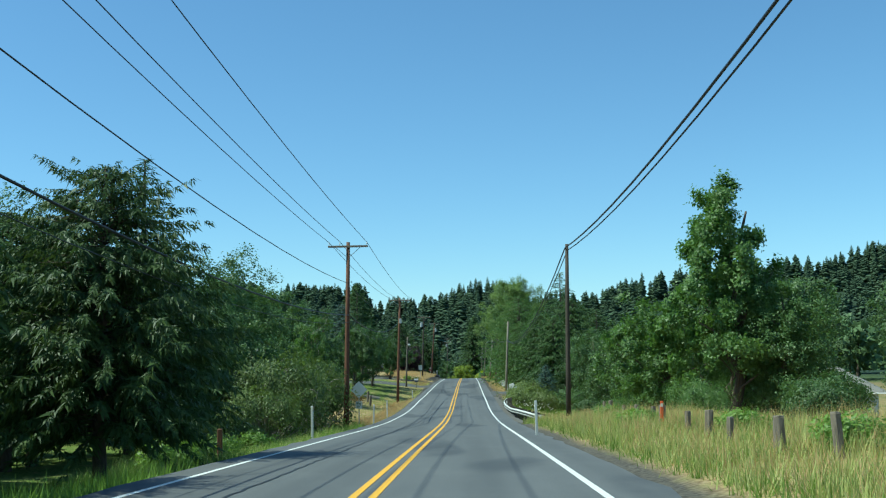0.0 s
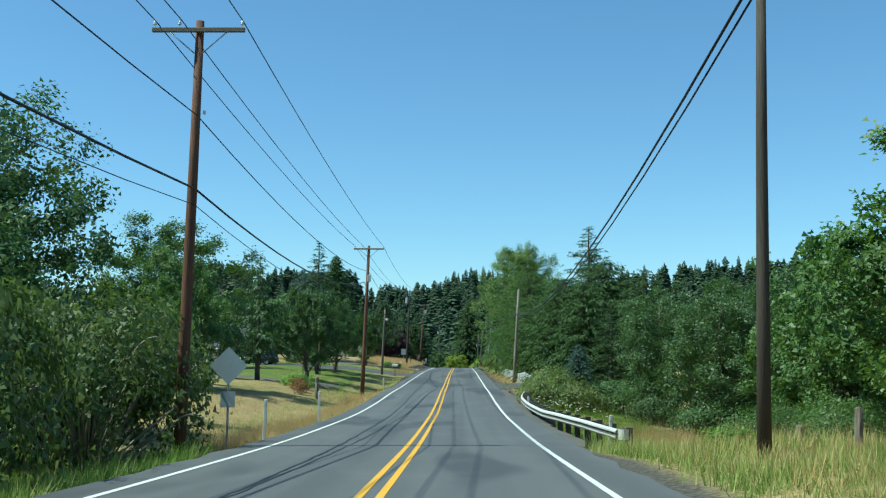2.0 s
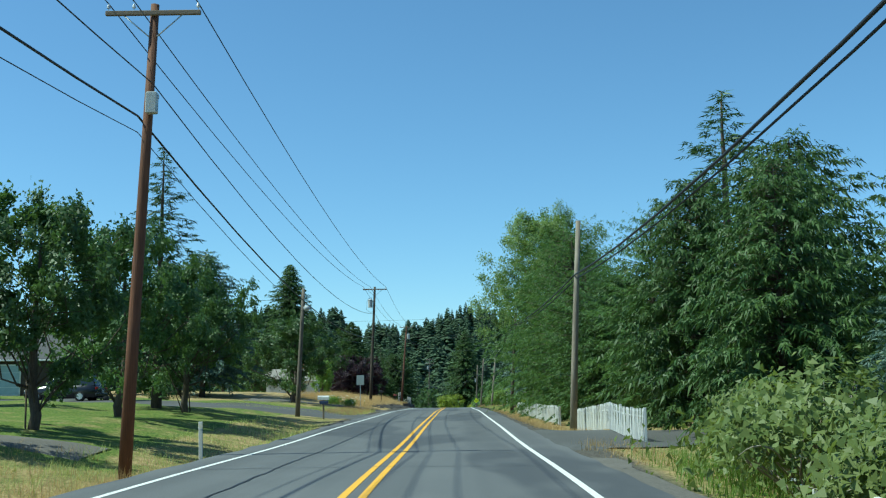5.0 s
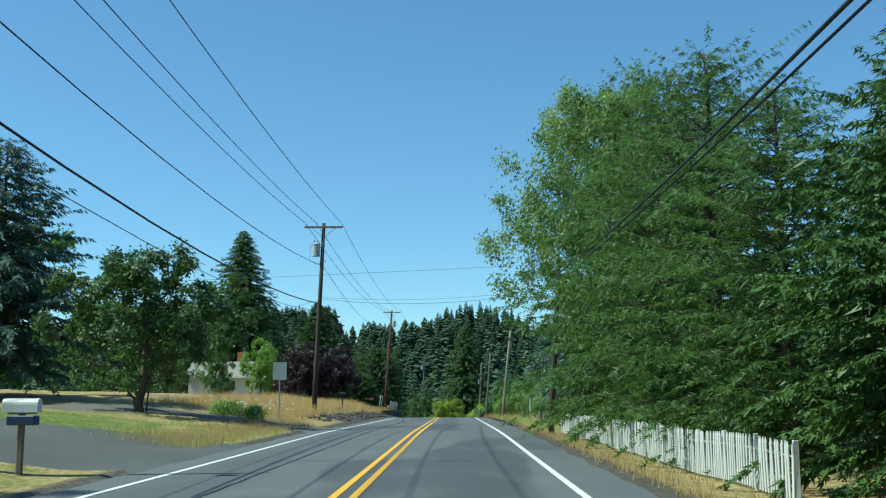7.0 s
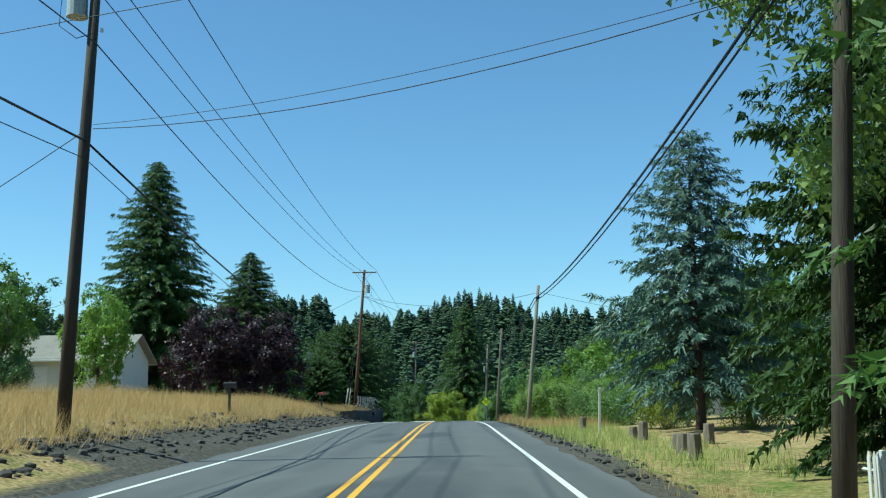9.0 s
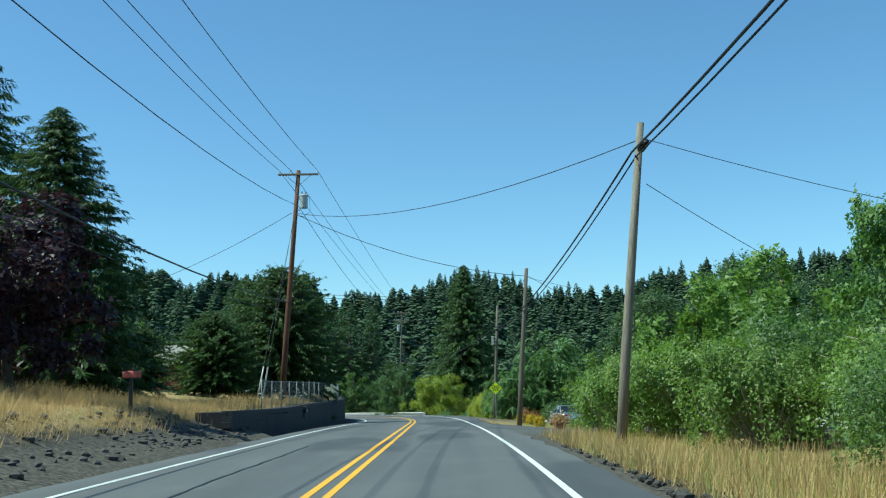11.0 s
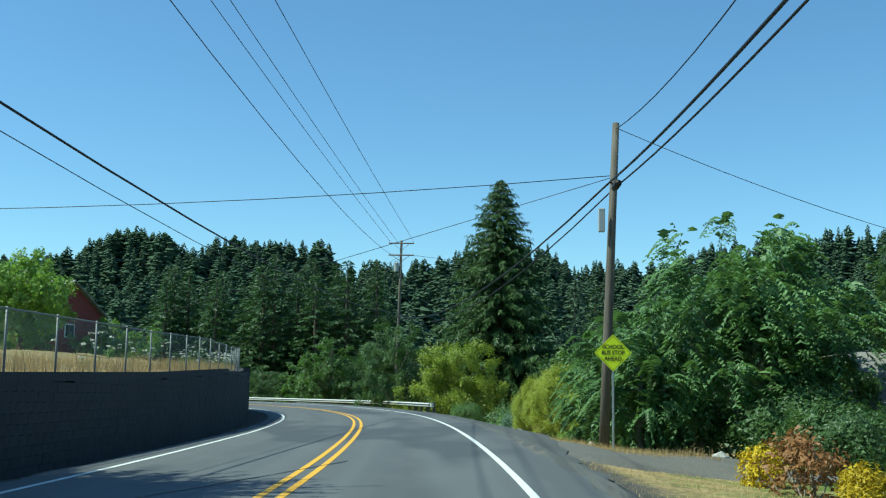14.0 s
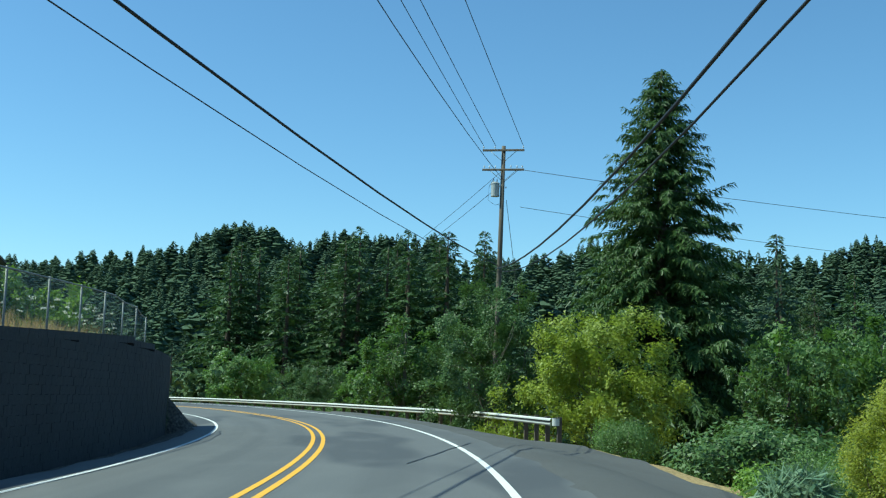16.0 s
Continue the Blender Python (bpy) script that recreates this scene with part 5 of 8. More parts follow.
wire(P("D", -0.4, -7.72), P("R6", -0.3, -1.9), 0.1, 0.013, "thin wire across the road", "crossing wires")
wire(P("R6", -0.08, -0.5), P("R7", 0, -0.2), 0.9, 0.016, "twisted black service wire", "service wires")
wire(P("R6", 0.1, -0.5), (24, 316, 4.6), 0.7, 0.014, "service wire to a house", "service wires")
wire(P("R6", 0.1, -0.6), (34, 306, 5.6), 0.6, 0.010, "service wire to a house", "service wires")
wire(P("R7", 0.1, -0.2), (26, 330, 5.0), 0.6, 0.012, "service wire to a house", "service wires")
wire(P("R4", 0.1, -0.5), (34, 268, 6.6), 0.7, 0.012, "service wire to a house", "service wires")
wire(P("R4", 0.1, -1.9), (24, 275, 3.6), 0.4, 0.012, "service wire to a house", "service wires")
wire(P("R7", -0.1, -1.7), (-44, 327, 7.4), 0.9, 0.014, "thin wire across the road", "crossing wires")
wire(P("R7", -0.1, -1.75), (-30, 353, 0.8), 0.0, 0.012, "thin wire across the road", "crossing wires")
wire(P("F", 0, -1.4), P("G1", 0, -0.2), 1.5, 0.014, "power line across the bend", "power lines")
wire(P("F", 0.9, -1.4), P("G1", 0.3, -0.2), 1.6, 0.014, "power line across the bend", "power lines")
wire(P("F", 1.0, -1.4), (62, 418, 10.5), 0.8, 0.016, "power line to the side", "power lines")
wire(P("F", 1.0, -3.6), (62, 418, 7.5), 0.9, 0.014, "power line to the side", "power lines")
wire(P("L", 0, -0.6), (-42, 150, 6.0), 0.5, 0.010, "service wire to a house", "service wires")
wire(P("D", -0.3, -3.0), (-8.6, 282.6, 0.75), 0.0, 0.012, "steel guy wire beside the pole", "guy wires")
wire(P("D", -0.3, -3.2), (-8.9, 282.6, 0.75), 0.0, 0.012, "steel guy wire beside the pole", "guy wires")
wire(P("F", 0.2, -3.2), (-4.0, 387.4, -3.2), 0.0, 0.016, "steel guy wire beside the pole", "guy wires")
for gx, gy in ((-8.6, 282.6), (-8.9, 282.6)):
    g = thing("guy_guard", gx, gy, 0.7, 0, "pale plastic guard on a pole guy wire", "guy guard", "guy guards")
    v = Vector(P("D", -0.3, -3.1)) - Vector((gx, gy, 0.75))
    tube("guard", [(0, 0, -0.05), tuple(v * 0.2)], 0.035, M_WHITE_POST, g, 6)
for key, dz, y in (("R7", -2.15, 319.6), ("R4", -0.9, 256.4)):
    c = thing("splice_case", POLES[key].x - 0.16, y, POLES[key].z + dz - 0.1, 0, "black cable splice case hanging on the cable", "splice case")
    tube("case", [(0, -0.5, 0.02), (0, -0.42, 0), (0, 0.42, 0), (0, 0.5, 0.02)], [0.04, 0.11, 0.11, 0.04], M_CABLE, c, 10)

# ---- guard rails ----
W = [(0.0, 0.155), (0.035, 0.15), (0.08, 0.10), (0.08, 0.055), (0.015, 0.02), (0.015, -0.02), (0.08, -0.055), (0.08, -0.10), (0.035, -0.15), (0.0, -0.155)]


def guard_rail(pts, label, terminal):
    """W-beam rail on timber posts; pts run with the traffic, on the ground."""
    pts = np.array(pts, float)
    L = np.r_[0, np.cumsum(np.linalg.norm(np.diff(pts[:, :2], axis=0), axis=1))]
    rail = thing("guard_rail", *pts[0], 0, label, "guard rail")
    o = pts[0]

    def at(s):
        p = np.array([np.interp(s, L, pts[:, k]) for k in range(3)])
        q = np.array([np.interp(s + 0.2, L, pts[:, k]) for k in range(3)]) - np.array([np.interp(s - 0.2, L, pts[:, k]) for k in range(3)])
        t = q[:2] / (np.linalg.norm(q[:2]) + 1e-9)
        return p - o, t
    n = int(L[-1] / 1.905)
    for j in range(0, n, 2):                      # beams of two bays each
        v = []
        ss = np.linspace(j * 1.905, min((j + 2.06) * 1.905, L[-1]), 9)
        for s in ss:
            p, t = at(s)
            for out, up in W:
                out = out + (0.004 if j % 4 else 0)
                v.append((p[0] - t[1] * out, p[1] + t[0] * out, p[2] + 0.545 + up))
        k = len(W)
        f = [(a * k + b, a * k + b + 1, (a + 1) * k + b + 1, (a + 1) * k + b) for a in range(len(ss) - 1) for b in range(k - 1)]
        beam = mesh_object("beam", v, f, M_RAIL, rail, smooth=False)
        beam.data.materials.append(M_RAIL_DARK)       # the faces in the valley of the beam are darker
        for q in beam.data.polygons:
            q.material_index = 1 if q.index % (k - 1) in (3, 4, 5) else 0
        so = beam.modifiers.new("thick", "SOLIDIFY")
        so.thickness = 0.004
    for j in range(n + 1):
        p, t = at(j * 1.905)
        m = Matrix(((t[1], t[0], 0), (-t[0], t[1], 0), (0, 0, 1)))
        post = part("post", box_bm((0.2, 0.15, 1.62), (p[0] + t[1] * 0.34, p[1] - t[0] * 0.34, p[2] - 0.05), 0.01, None, m), M_BLOCK, rail)
        part("offset_block", box_bm((0.2, 0.15, 0.36), (p[0] + t[1] * 0.12, p[1] - t[0] * 0.12, p[2] + 0.545), 0.01, None, m), M_BLOCK, rail)
    if terminal:
        p, t = at(0)
        ang = np.linspace(-0.2, math.pi * 0.95, 9)
        v = []
        for a in ang:
            for up in (-0.16, 0.16):
                x, y = 0.17 * math.sin(a), -0.17 * (1 - math.cos(a))
                v.append((p[0] + t[1] * (0.0 + (0.17 - 0.17 * math.cos(a))) - t[0] * 0.17 * math.sin(a), p[1] - t[0] * (0.17 - 0.17 * math.cos(a)) - t[1] * 0.17 * math.sin(a), p[2] + 0.545 + up))
        f = [(2 * i, 2 * i + 2, 2 * i + 3, 2 * i + 1) for i in range(len(ang) - 1)]
        end = mesh_object("end_shoe", v, f, M_RAIL, rail, "rounded bullnose rail end")
        so = end.modifiers.new("thick", "SOLIDIFY")
        so.thickness = 0.006
    return rail


def smooth_line(s0, s1, table, rise, step=1.0):
    ks, us = np.array(table, float), np.array(rise, float)
    return [along(s, np.interp(s, ks[:, 0], ks[:, 1]), np.interp(s, us[:, 0], us[:, 1])) for s in np.arange(s0, s1, step)]


guard_rail(smooth_line(70.5, 108, [(70, 6.1), (74, 5.65), (78, 5.3), (84, 4.85), (94, 4.75), (100, 4.85), (104, 5.1), (108, 5.5)], [(70, -0.46), (75, -0.34), (80, -0.3), (110, -0.3)]), "galvanised W-beam guard rail on dark timber posts", True)
_r = np.array([(-2.6, 376.0), (-4.6, 382.0), (-7.2, 389.0), (-10.6, 395.2), (-14.6, 401.6), (-21.4, 412.5), (-29.8, 421.6), (-38.6, 430.8), (-54, 442), (-80, 456), (-125, 470)], float)
_l = np.r_[0, np.cumsum(np.hypot(*np.diff(_r, axis=0).T))]
_q = np.arange(0, _l[-1], 1.5)
_x, _y = np.interp(_q, _l, _r[:, 0]), np.interp(_q, _l, _r[:, 1])
for _ in range(2):
    _x[1:-1], _y[1:-1] = (_x[:-2] + _x[1:-1] + _x[2:]) / 3, (_y[:-2] + _y[1:-1] + _y[2:]) / 3
_s, _d = station(_x, _y)
guard_rail(np.stack([_x, _y, np.interp(_s, S, ZC) - 0.3], 1), "galvanised guard rail along the outside of the bend", True)

# ---- signs, markers, mailboxes ----


def marker_post(x, y, h, label="white flat roadside marker post", mat=None, tilt=0.0):
    p = thing("marker_post", x, y, None, 0, label, "marker post", "marker posts")
    t = Matrix.Rotation(radians(tilt), 3, "Y")
    box("post", (0.10, 0.035, h + 0.3), (0, 0, h / 2 - 0.15), mat or M_WHITE_POST, p, 0.012, turn=t)
    box("reflector", (0.075, 0.006, 0.10), (0.0, -0.022, h - 0.12), M_REFLECT, p, 0, turn=None)
    return p


for x, y, h in ((4.34, 40.6, 1.4), (-4.68, 44.5, 1.45), (-4.43, 69.9, 1.25), (-4.63, 83.7, 1.35), (-4.82, 123.9, 1.1), (6.18, 71.6, 1.3), (6.08, 110.9, 0.75), (5.05, 94.8, 1.1), (7.43, 226.9, 1.9), (-3.3, 386.4, 1.3)):
    marker_post(x, y, h, tilt=(x * 7 + y) % 5 - 2)
marker_post(7.77, 33.4, 0.85, "orange plastic utility marker post", M_ORANGE, 1)
bm = box_bm((0.16, 0.14, 1.5), (0, 0, 0.35), 0.02)
sp_ = thing("fence_post", -6.2, 34.6, None, 4, "weathered wooden post beside the verge", "fence post")
part("post", bm, M_POLE_RED, sp_)


def sign_post(name, x, y, zc, label, category, face_mat, size, post_h, diamond=False, plate=None, turn=0.0, text=None):
    g = gz(x, y)
    s = thing(name, x, y, g, turn, label, category)
    c = zc - g
    box("post", (0.06, 0.05, c + post_h + 0.4), (0, 0.04, (c + post_h - 0.4) / 2), M_GALV, s, 0.006)
    bm = bmesh.new()
    if diamond:
        ring = []
        for k in range(4):
            for j in (-1, 0, 1):
                a = math.pi / 2 * k + j * 0.045
                rr = size / 2 * (0.965 if j == 0 else 0.985)
                rr = size / 2 - (0.012 if j == 0 else 0.026)
                ring.append(bm.verts.new((rr * math.cos(a), 0, rr * math.sin(a) + c)))
        f = bm.faces.new(ring)
        f.normal_update()
        ext = bmesh.ops.extrude_face_region(bm, geom=[f])
        for v in [g_ for g_ in ext["geom"] if isinstance(g_, bmesh.types.BMVert)]:
            v.co.y += 0.006
    else:
        box_bm((size[0], 0.006, size[1]), (0, 0, c), 0.0, bm)
    panel = part("sign_panel", bm, face_mat, s)
    if plate:
        box("plate", (plate[0], 0.006, plate[1]), (0, -0.0, plate[2] - g), face_mat, s)
    return s, panel, c


sign_post("road_sign", -5.22, 68.3, 0.53, "back of a bare aluminium diamond road sign with a small plate", "road sign", M_SIGN_ALU, 1.10, 0.3, True, (0.42, 0.46, -0.43))
sign_post("road_sign", -7.0, 191.3, 2.46, "back of a white rectangular road sign on a thin post", "road sign", M_SIGN_ALU, (0.66, 0.84), 0.3)
ys, panel, c = sign_post("warning_sign", 5.26, 318.7, 1.67, "fluorescent yellow-green diamond school bus stop warning sign", "road sign", M_SIGN_YELLOW, 1.09, 0.2, True)
bm = bmesh.new()
for k in range(4):                                # the black border
    a, b2 = math.pi / 2 * k, math.pi / 2 * (k + 1)
    ri, ro = 0.485, 0.500
    p = [bm.verts.new((r_ * math.cos(t), -0.004, r_ * math.sin(t) + c)) for r_, t in ((ri, a), (ri, b2), (ro, b2), (ro, a))]
    bm.faces.new(p)
part("border", bm, M_SIGN_BLACK, panel)
for words, dz in (("SCHOOL", 0.17), ("BUS STOP", 0.0), ("AHEAD", -0.17)):
    cu = bpy.data.curves.new("lettering", "FONT")
    cu.body, cu.size, cu.align_x, cu.align_y, cu.offset, cu.extrude = words, 0.165, "CENTER", "CENTER", 0.004, 0.001
    cu.materials.append(M_SIGN_BLACK)
    t = new("lettering", cu)
    t.parent = panel
    t.matrix_basis = pose(0, -0.006, c + dz, 90, 0, 0)
    t.scale = (0.92, 1, 1)


def mailbox(x, y, label, mat, h=1.05, turn=90.0, post=M_OLDPOST, extra=False, size=1.0, z=None):
    """A mailbox with an arched top on a post; turn is the way its door faces."""
    m = thing("mailbox", x, y, z, turn, label, "mailbox", "mailboxes")
    box("post", (0.10, 0.10, h + 0.3), (0, 0.12, h / 2 - 0.15), post, m, 0.012)
    bm = bmesh.new()
    prof = [(-0.085, 0)] + [(-0.085 * math.cos(a), 0.11 + 0.085 * math.sin(a)) for a in np.linspace(0, math.pi, 9)] + [(0.085, 0)]
    rings = []
    for yy in (-0.14, 0.36):
        rings.append([bm.verts.new((px * size, yy * size, h + pz * size)) for px, pz in prof])
    for i in range(len(prof) - 1):
        bm.faces.new((rings[0][i], rings[0][i + 1], rings[1][i + 1], rings[1][i]))
    bm.faces.new((rings[0][-1], rings[0][0], rings[1][0], rings[1][-1]))
    bm.faces.new(rings[1])
    body = part("box_body", bm, mat, m)
    bm = bmesh.new()
    vs = [bm.verts.new((px * size * 1.04, -0.15 * size, h + pz * size * 1.02)) for px, pz in prof]
    f = bm.faces.new(vs)
    ext = bmesh.ops.extrude_face_region(bm, geom=[f])
    for v in [g_ for g_ in ext["geom"] if isinstance(g_, bmesh.types.BMVert)]:
        v.co.y += 0.02
    part("door", bm, mat, m)
    box("flag", (0.006, 0.03, 0.2), (0.095 * size, 0.12, h + 0.16), M_BOX_RED, m)
    box("platform", (0.2, 0.45, 0.03), (0, 0.11, h - 0.017), post, m)
    if extra:
        box("newspaper_box", (0.26, 0.5, 0.17), (0, 0.10, h - 0.14), M_BOX_BLUE, m, 0.02, "dark blue newspaper box below")
    return m


mailbox(-6.0, 158.6, "large white mailbox over a dark newspaper box", M_BOX_WHITE, 1.1, 90, M_OLDPOST, True, 1.25)
mailbox(-7.5, 225.6, "small black mailbox on a thin post in dry grass", M_BOX_BLACK, 1.15, 90, M_POLE_DARK)
mailbox(-7.7, 257.0, "faded red mailbox beside a rubble bank", M_BOX_RED, 1.05, 90, M_BOX_BLACK)
wall_box = mailbox(-6.2, 281.5, "dark mailbox under a tan wooden hood by the wall", M_BOX_BLACK, 1.0, 90, M_BOX_BLACK, True, 1.2)
box("hood", (0.42, 0.5, 0.03), (0, 0.08, 1.30), M_HOOD, wall_box, 0.006, "tan plywood hood", Euler((radians(-14), 0, 0)).to_matrix())
box("name_plate", (0.2, 0.012, 0.12), (0, -0.21, 1.13), M_BOX_WHITE, wall_box, 0.003, "pale door plate")

# ---- fences and the retaining wall ----


def picket_fence(points, label):
    pts = np.array(points, float)
    L = np.r_[0, np.cumsum(np.hypot(*np.diff(pts, axis=0).T))]
    f = thing("picket_fence", pts[0][0], pts[0][1], None, 0, label, "fence", "picket fences")
    o = np.array(f.location)
    r = random.Random(int(pts[0][1]))
    bm = bmesh.new()
    w, hh, th = 0.048, 1.06, 0.009
    prof = [(-w, 0.06), (w, 0.06), (w, hh - 0.09), (0, hh), (-w, hh - 0.09)]
    a, b = [bm.verts.new((-th, x, z)) for x, z in prof], [bm.verts.new((th, x, z)) for x, z in prof]
    bm.faces.new(a)
    bm.faces.new(b[::-1])
    for i in range(5):
        bm.faces.new((a[i], b[i], b[(i + 1) % 5], a[(i + 1) % 5]))
    bmesh.ops.recalc_face_normals(bm, faces=bm.faces)
    me = bpy.data.meshes.new("picket")
    bm.to_mesh(me)
    bm.free()
    me.materials.append(M_PICKET)
    n = int(L[-1] / 0.175)
    for i in range(n):
        s = i * 0.175
        x, y = np.interp(s, L, pts[:, 0]), np.interp(s, L, pts[:, 1])
        x2, y2 = np.interp(s + 0.1, L, pts[:, 0]), np.interp(s + 0.1, L, pts[:, 1])
        k = new("picket", me)
        k.parent = f
        k.matrix_basis = pose(x - o[0], y - o[1], gz(x, y) - o[2], r.uniform(-2.5, 2.5), r.uniform(-1.5, 1.5), math.degrees(math.atan2(y2 - y, x2 - x)) - 90)
    for s in np.arange(0, L[-1], 2.4):
        x, y = np.interp(s, L, pts[:, 0]), np.interp(s, L, pts[:, 1])
        box("post", (0.09, 0.09, 1.4), (x - o[0] + 0.08, y - o[1], gz(x, y) - o[2] + 0.38), M_PICKET, f, 0.01)
    for up in (0.30, 0.80):
        line = []
        for s in np.linspace(0, L[-1], max(3, int(L[-1] / 2.4))):
            x, y = np.interp(s, L, pts[:, 0]), np.interp(s, L, pts[:, 1])
            line.append((x - o[0] + 0.035, y - o[1], gz(x, y) - o[2] + up))
        tube("rail", line, 0.03, M_PICKET, f, 4, smooth=False)
    return f


picket_fence([(7.35, 131), (7.2, 148.5)], "white wooden picket fence beside a driveway")
picket_fence([(7.25, 158.2), (7.2, 165), (7.1, 180), (7.05, 197.2)], "overgrown white wooden picket fence under conifers")


def wall_top(s):
    return float(np.interp(s, [262, 275, 290, 320, 333.4, 333.5, 338, 338.1, 345, 352, 360.5, 360.6, 365, 365.1, 374], [0.88, 0.78, 0.88, 0.93, 1.08, 0.98, 0.98, 0.9, 0.98, 1.1, 1.25, 1.15, 1.15, 1.0, 0.8]))


def retaining_wall():
    wall = tagged(new("retaining_wall"), "dark charcoal segmental block retaining wall along the bend", "retaining wall", kind="structure")
    ss = np.arange(WALL_FROM, WALL_TO + 0.1, 0.75)
    v = []
    for s in ss:                                  # core behind the blocks
        t = wall_top(s)
        for d, z in ((WALL_D - 0.06, None), (WALL_D - 0.06, t - 0.03), (WALL_D - 1.1, t - 0.03), (WALL_D - 1.1, None)):
            p = along(s, d)
            v.append((p[0], p[1], p[2] - 0.6 if z is None else z))
    n = len(ss)
    f = [(i * 4 + k, i * 4 + k + 1, (i + 1) * 4 + k + 1, (i + 1) * 4 + k) for i in range(n - 1) for k in range(3)] + [(3, 2, 1, 0), ((n - 1) * 4, (n - 1) * 4 + 1, (n - 1) * 4 + 2, (n - 1) * 4 + 3)]
    mesh_object("wall_core", v, f, M_WALLCORE, wall)
    bm = box_bm((0.30, 0.443, 0.197), (0, 0, 0), 0.006)
    me = bpy.data.meshes.new("block")
    bm.to_mesh(me)
    bm.free()
    me.materials.append(M_WALLBLOCK)
    cube = np.array([(x, y, z) for x in (-0.15, 0.15) for y in (-0.2215, 0.2215) for z in (-0.0985, 0.0985)])
    cf = [(0, 1, 3, 2), (4, 6, 7, 5), (0, 4, 5, 1), (2, 3, 7, 6), (0, 2, 6, 4), (1, 5, 7, 3)]
    r = random.Random(5)
    rv, rf, count = [], [], 0
    caps = []
    for row in range(16):
        s = WALL_FROM + 0.22 * (row % 2)
        while s < WALL_TO:
            p = along(s, WALL_D - 0.02 + r.uniform(-0.004, 0.004))
            z = p[2] - 0.35 + row * 0.2
            if z + 0.1 < wall_top(s) - 0.02:
                i = np.clip(np.searchsorted(S, s), 0, len(S) - 1)
                a = math.atan2(TN[i, 1], TN[i, 0]) - math.pi / 2
                if 304 < s < 322 and count < 300:
                    b = new("block", me)
                    b.parent = wall
                    b.matrix_basis = pose(p[0], p[1], z, 0, 0, math.degrees(a) + r.uniform(-0.7, 0.7))
                    count += 1
                else:
                    ca, sa = math.cos(a), math.sin(a)
                    q = np.stack([cube[:, 0] * ca - cube[:, 1] * sa + p[0], cube[:, 0] * sa + cube[:, 1] * ca + p[1], cube[:, 2] + z], 1)
                    rf += [tuple(len(rv) * 8 + j for j in face) for face in cf]
                    rv.append(q)
            s += 0.446
    tagged(mesh_object("blocks", np.concatenate(rv), rf, M_WALLBLOCK, wall), kind="stuff")
    s = WALL_FROM + 0.4
    rv, rf = [], []
    while s < WALL_TO:
        p = along(s, WALL_D - 0.05)
        i = np.clip(np.searchsorted(S, s), 0, len(S) - 1)
        a = math.atan2(TN[i, 1], TN[i, 0]) - math.pi / 2
        ca, sa = math.cos(a), math.sin(a)
        q = cube * np.array([1.2, 1.35, 0.95])
        q = np.stack([q[:, 0] * ca - q[:, 1] * sa + p[0], q[:, 0] * sa + q[:, 1] * ca + p[1], q[:, 2] + wall_top(s) - 0.08], 1)
        rf += [tuple(len(rv) * 8 + j for j in face) for face in cf]
        rv.append(q)
        s += 0.6
    tagged(mesh_object("cap_stones", np.concatenate(rv), rf, M_WALLBLOCK, wall), kind="stuff")
    return wall


retaining_wall()


def chain_fence(s0, s1, label):
    """Galvanised posts, top rail and woven wire along the top of the wall."""
    f = tagged(new("chain_link_fence"), label, "fence", "chain link fences")
    o = along(s0, WALL_D - 0.5)
    f.matrix_basis = pose(o[0], o[1], wall_top(s0))
    o = np.array([o[0], o[1], wall_top(s0)])
    H = 1.22
    posts = np.arange(s0, s1 + 0.1, 3.0)
    for s in posts:
        p = along(s, WALL_D - 0.5) - o
        z = wall_top(s) - o[2]
        tube("post", [(p[0], p[1], z - 0.4), (p[0], p[1], z + H + 0.04)], 0.026, M_POST, f, 7)
    line = [(*(along(s, WALL_D - 0.5) - o)[:2], wall_top(s) - o[2] + H) for s in np.arange(s0, s1 + 0.1, 1.5)]
    tube("top_rail", line, 0.02, M_POST, f, 6)
    for a, b in zip(posts[:-1], posts[1:]):
        vs = []
        for t in np.arange(a - H, b, 0.085):
            for sgn in (0, 1):
                t0, t1 = (t, t + H) if sgn == 0 else (t + H, t)
                z0, z1 = 0.04, H
                if min(t0, t1) < a:
                    k = (a - min(t0, t1)) / H
                    if sgn == 0:
                        t0, z0 = a, 0.04 + k * (H - 0.04)
                    else:
                        t1, z1 = a, H - k * (H - 0.04)
                if max(t0, t1) > b:
                    k = (max(t0, t1) - b) / H
                    if sgn == 0:
                        t1, z1 = b, H - k * (H - 0.04)
                    else:
                        t0, z0 = b, 0.04 + k * (H - 0.04)
                p0, p1 = along(t0, WALL_D - 0.5) - o, along(t1, WALL_D - 0.5) - o
                q0, q1 = np.array([p0[0], p0[1], wall_top(t0) - o[2] + z0]), np.array([p1[0], p1[1], wall_top(t1) - o[2] + z1])
                w = np.array([0, 0, 0.0048])
                vs.append(np.stack([q0 - w, q1 - w, q1 + w, q0 + w]))
        quads_object("wire_mesh", np.concatenate(vs), M_CHAIN, 4, f)
    return f


chain_fence(272, 368, "galvanised chain link fence on top of the retaining wall")


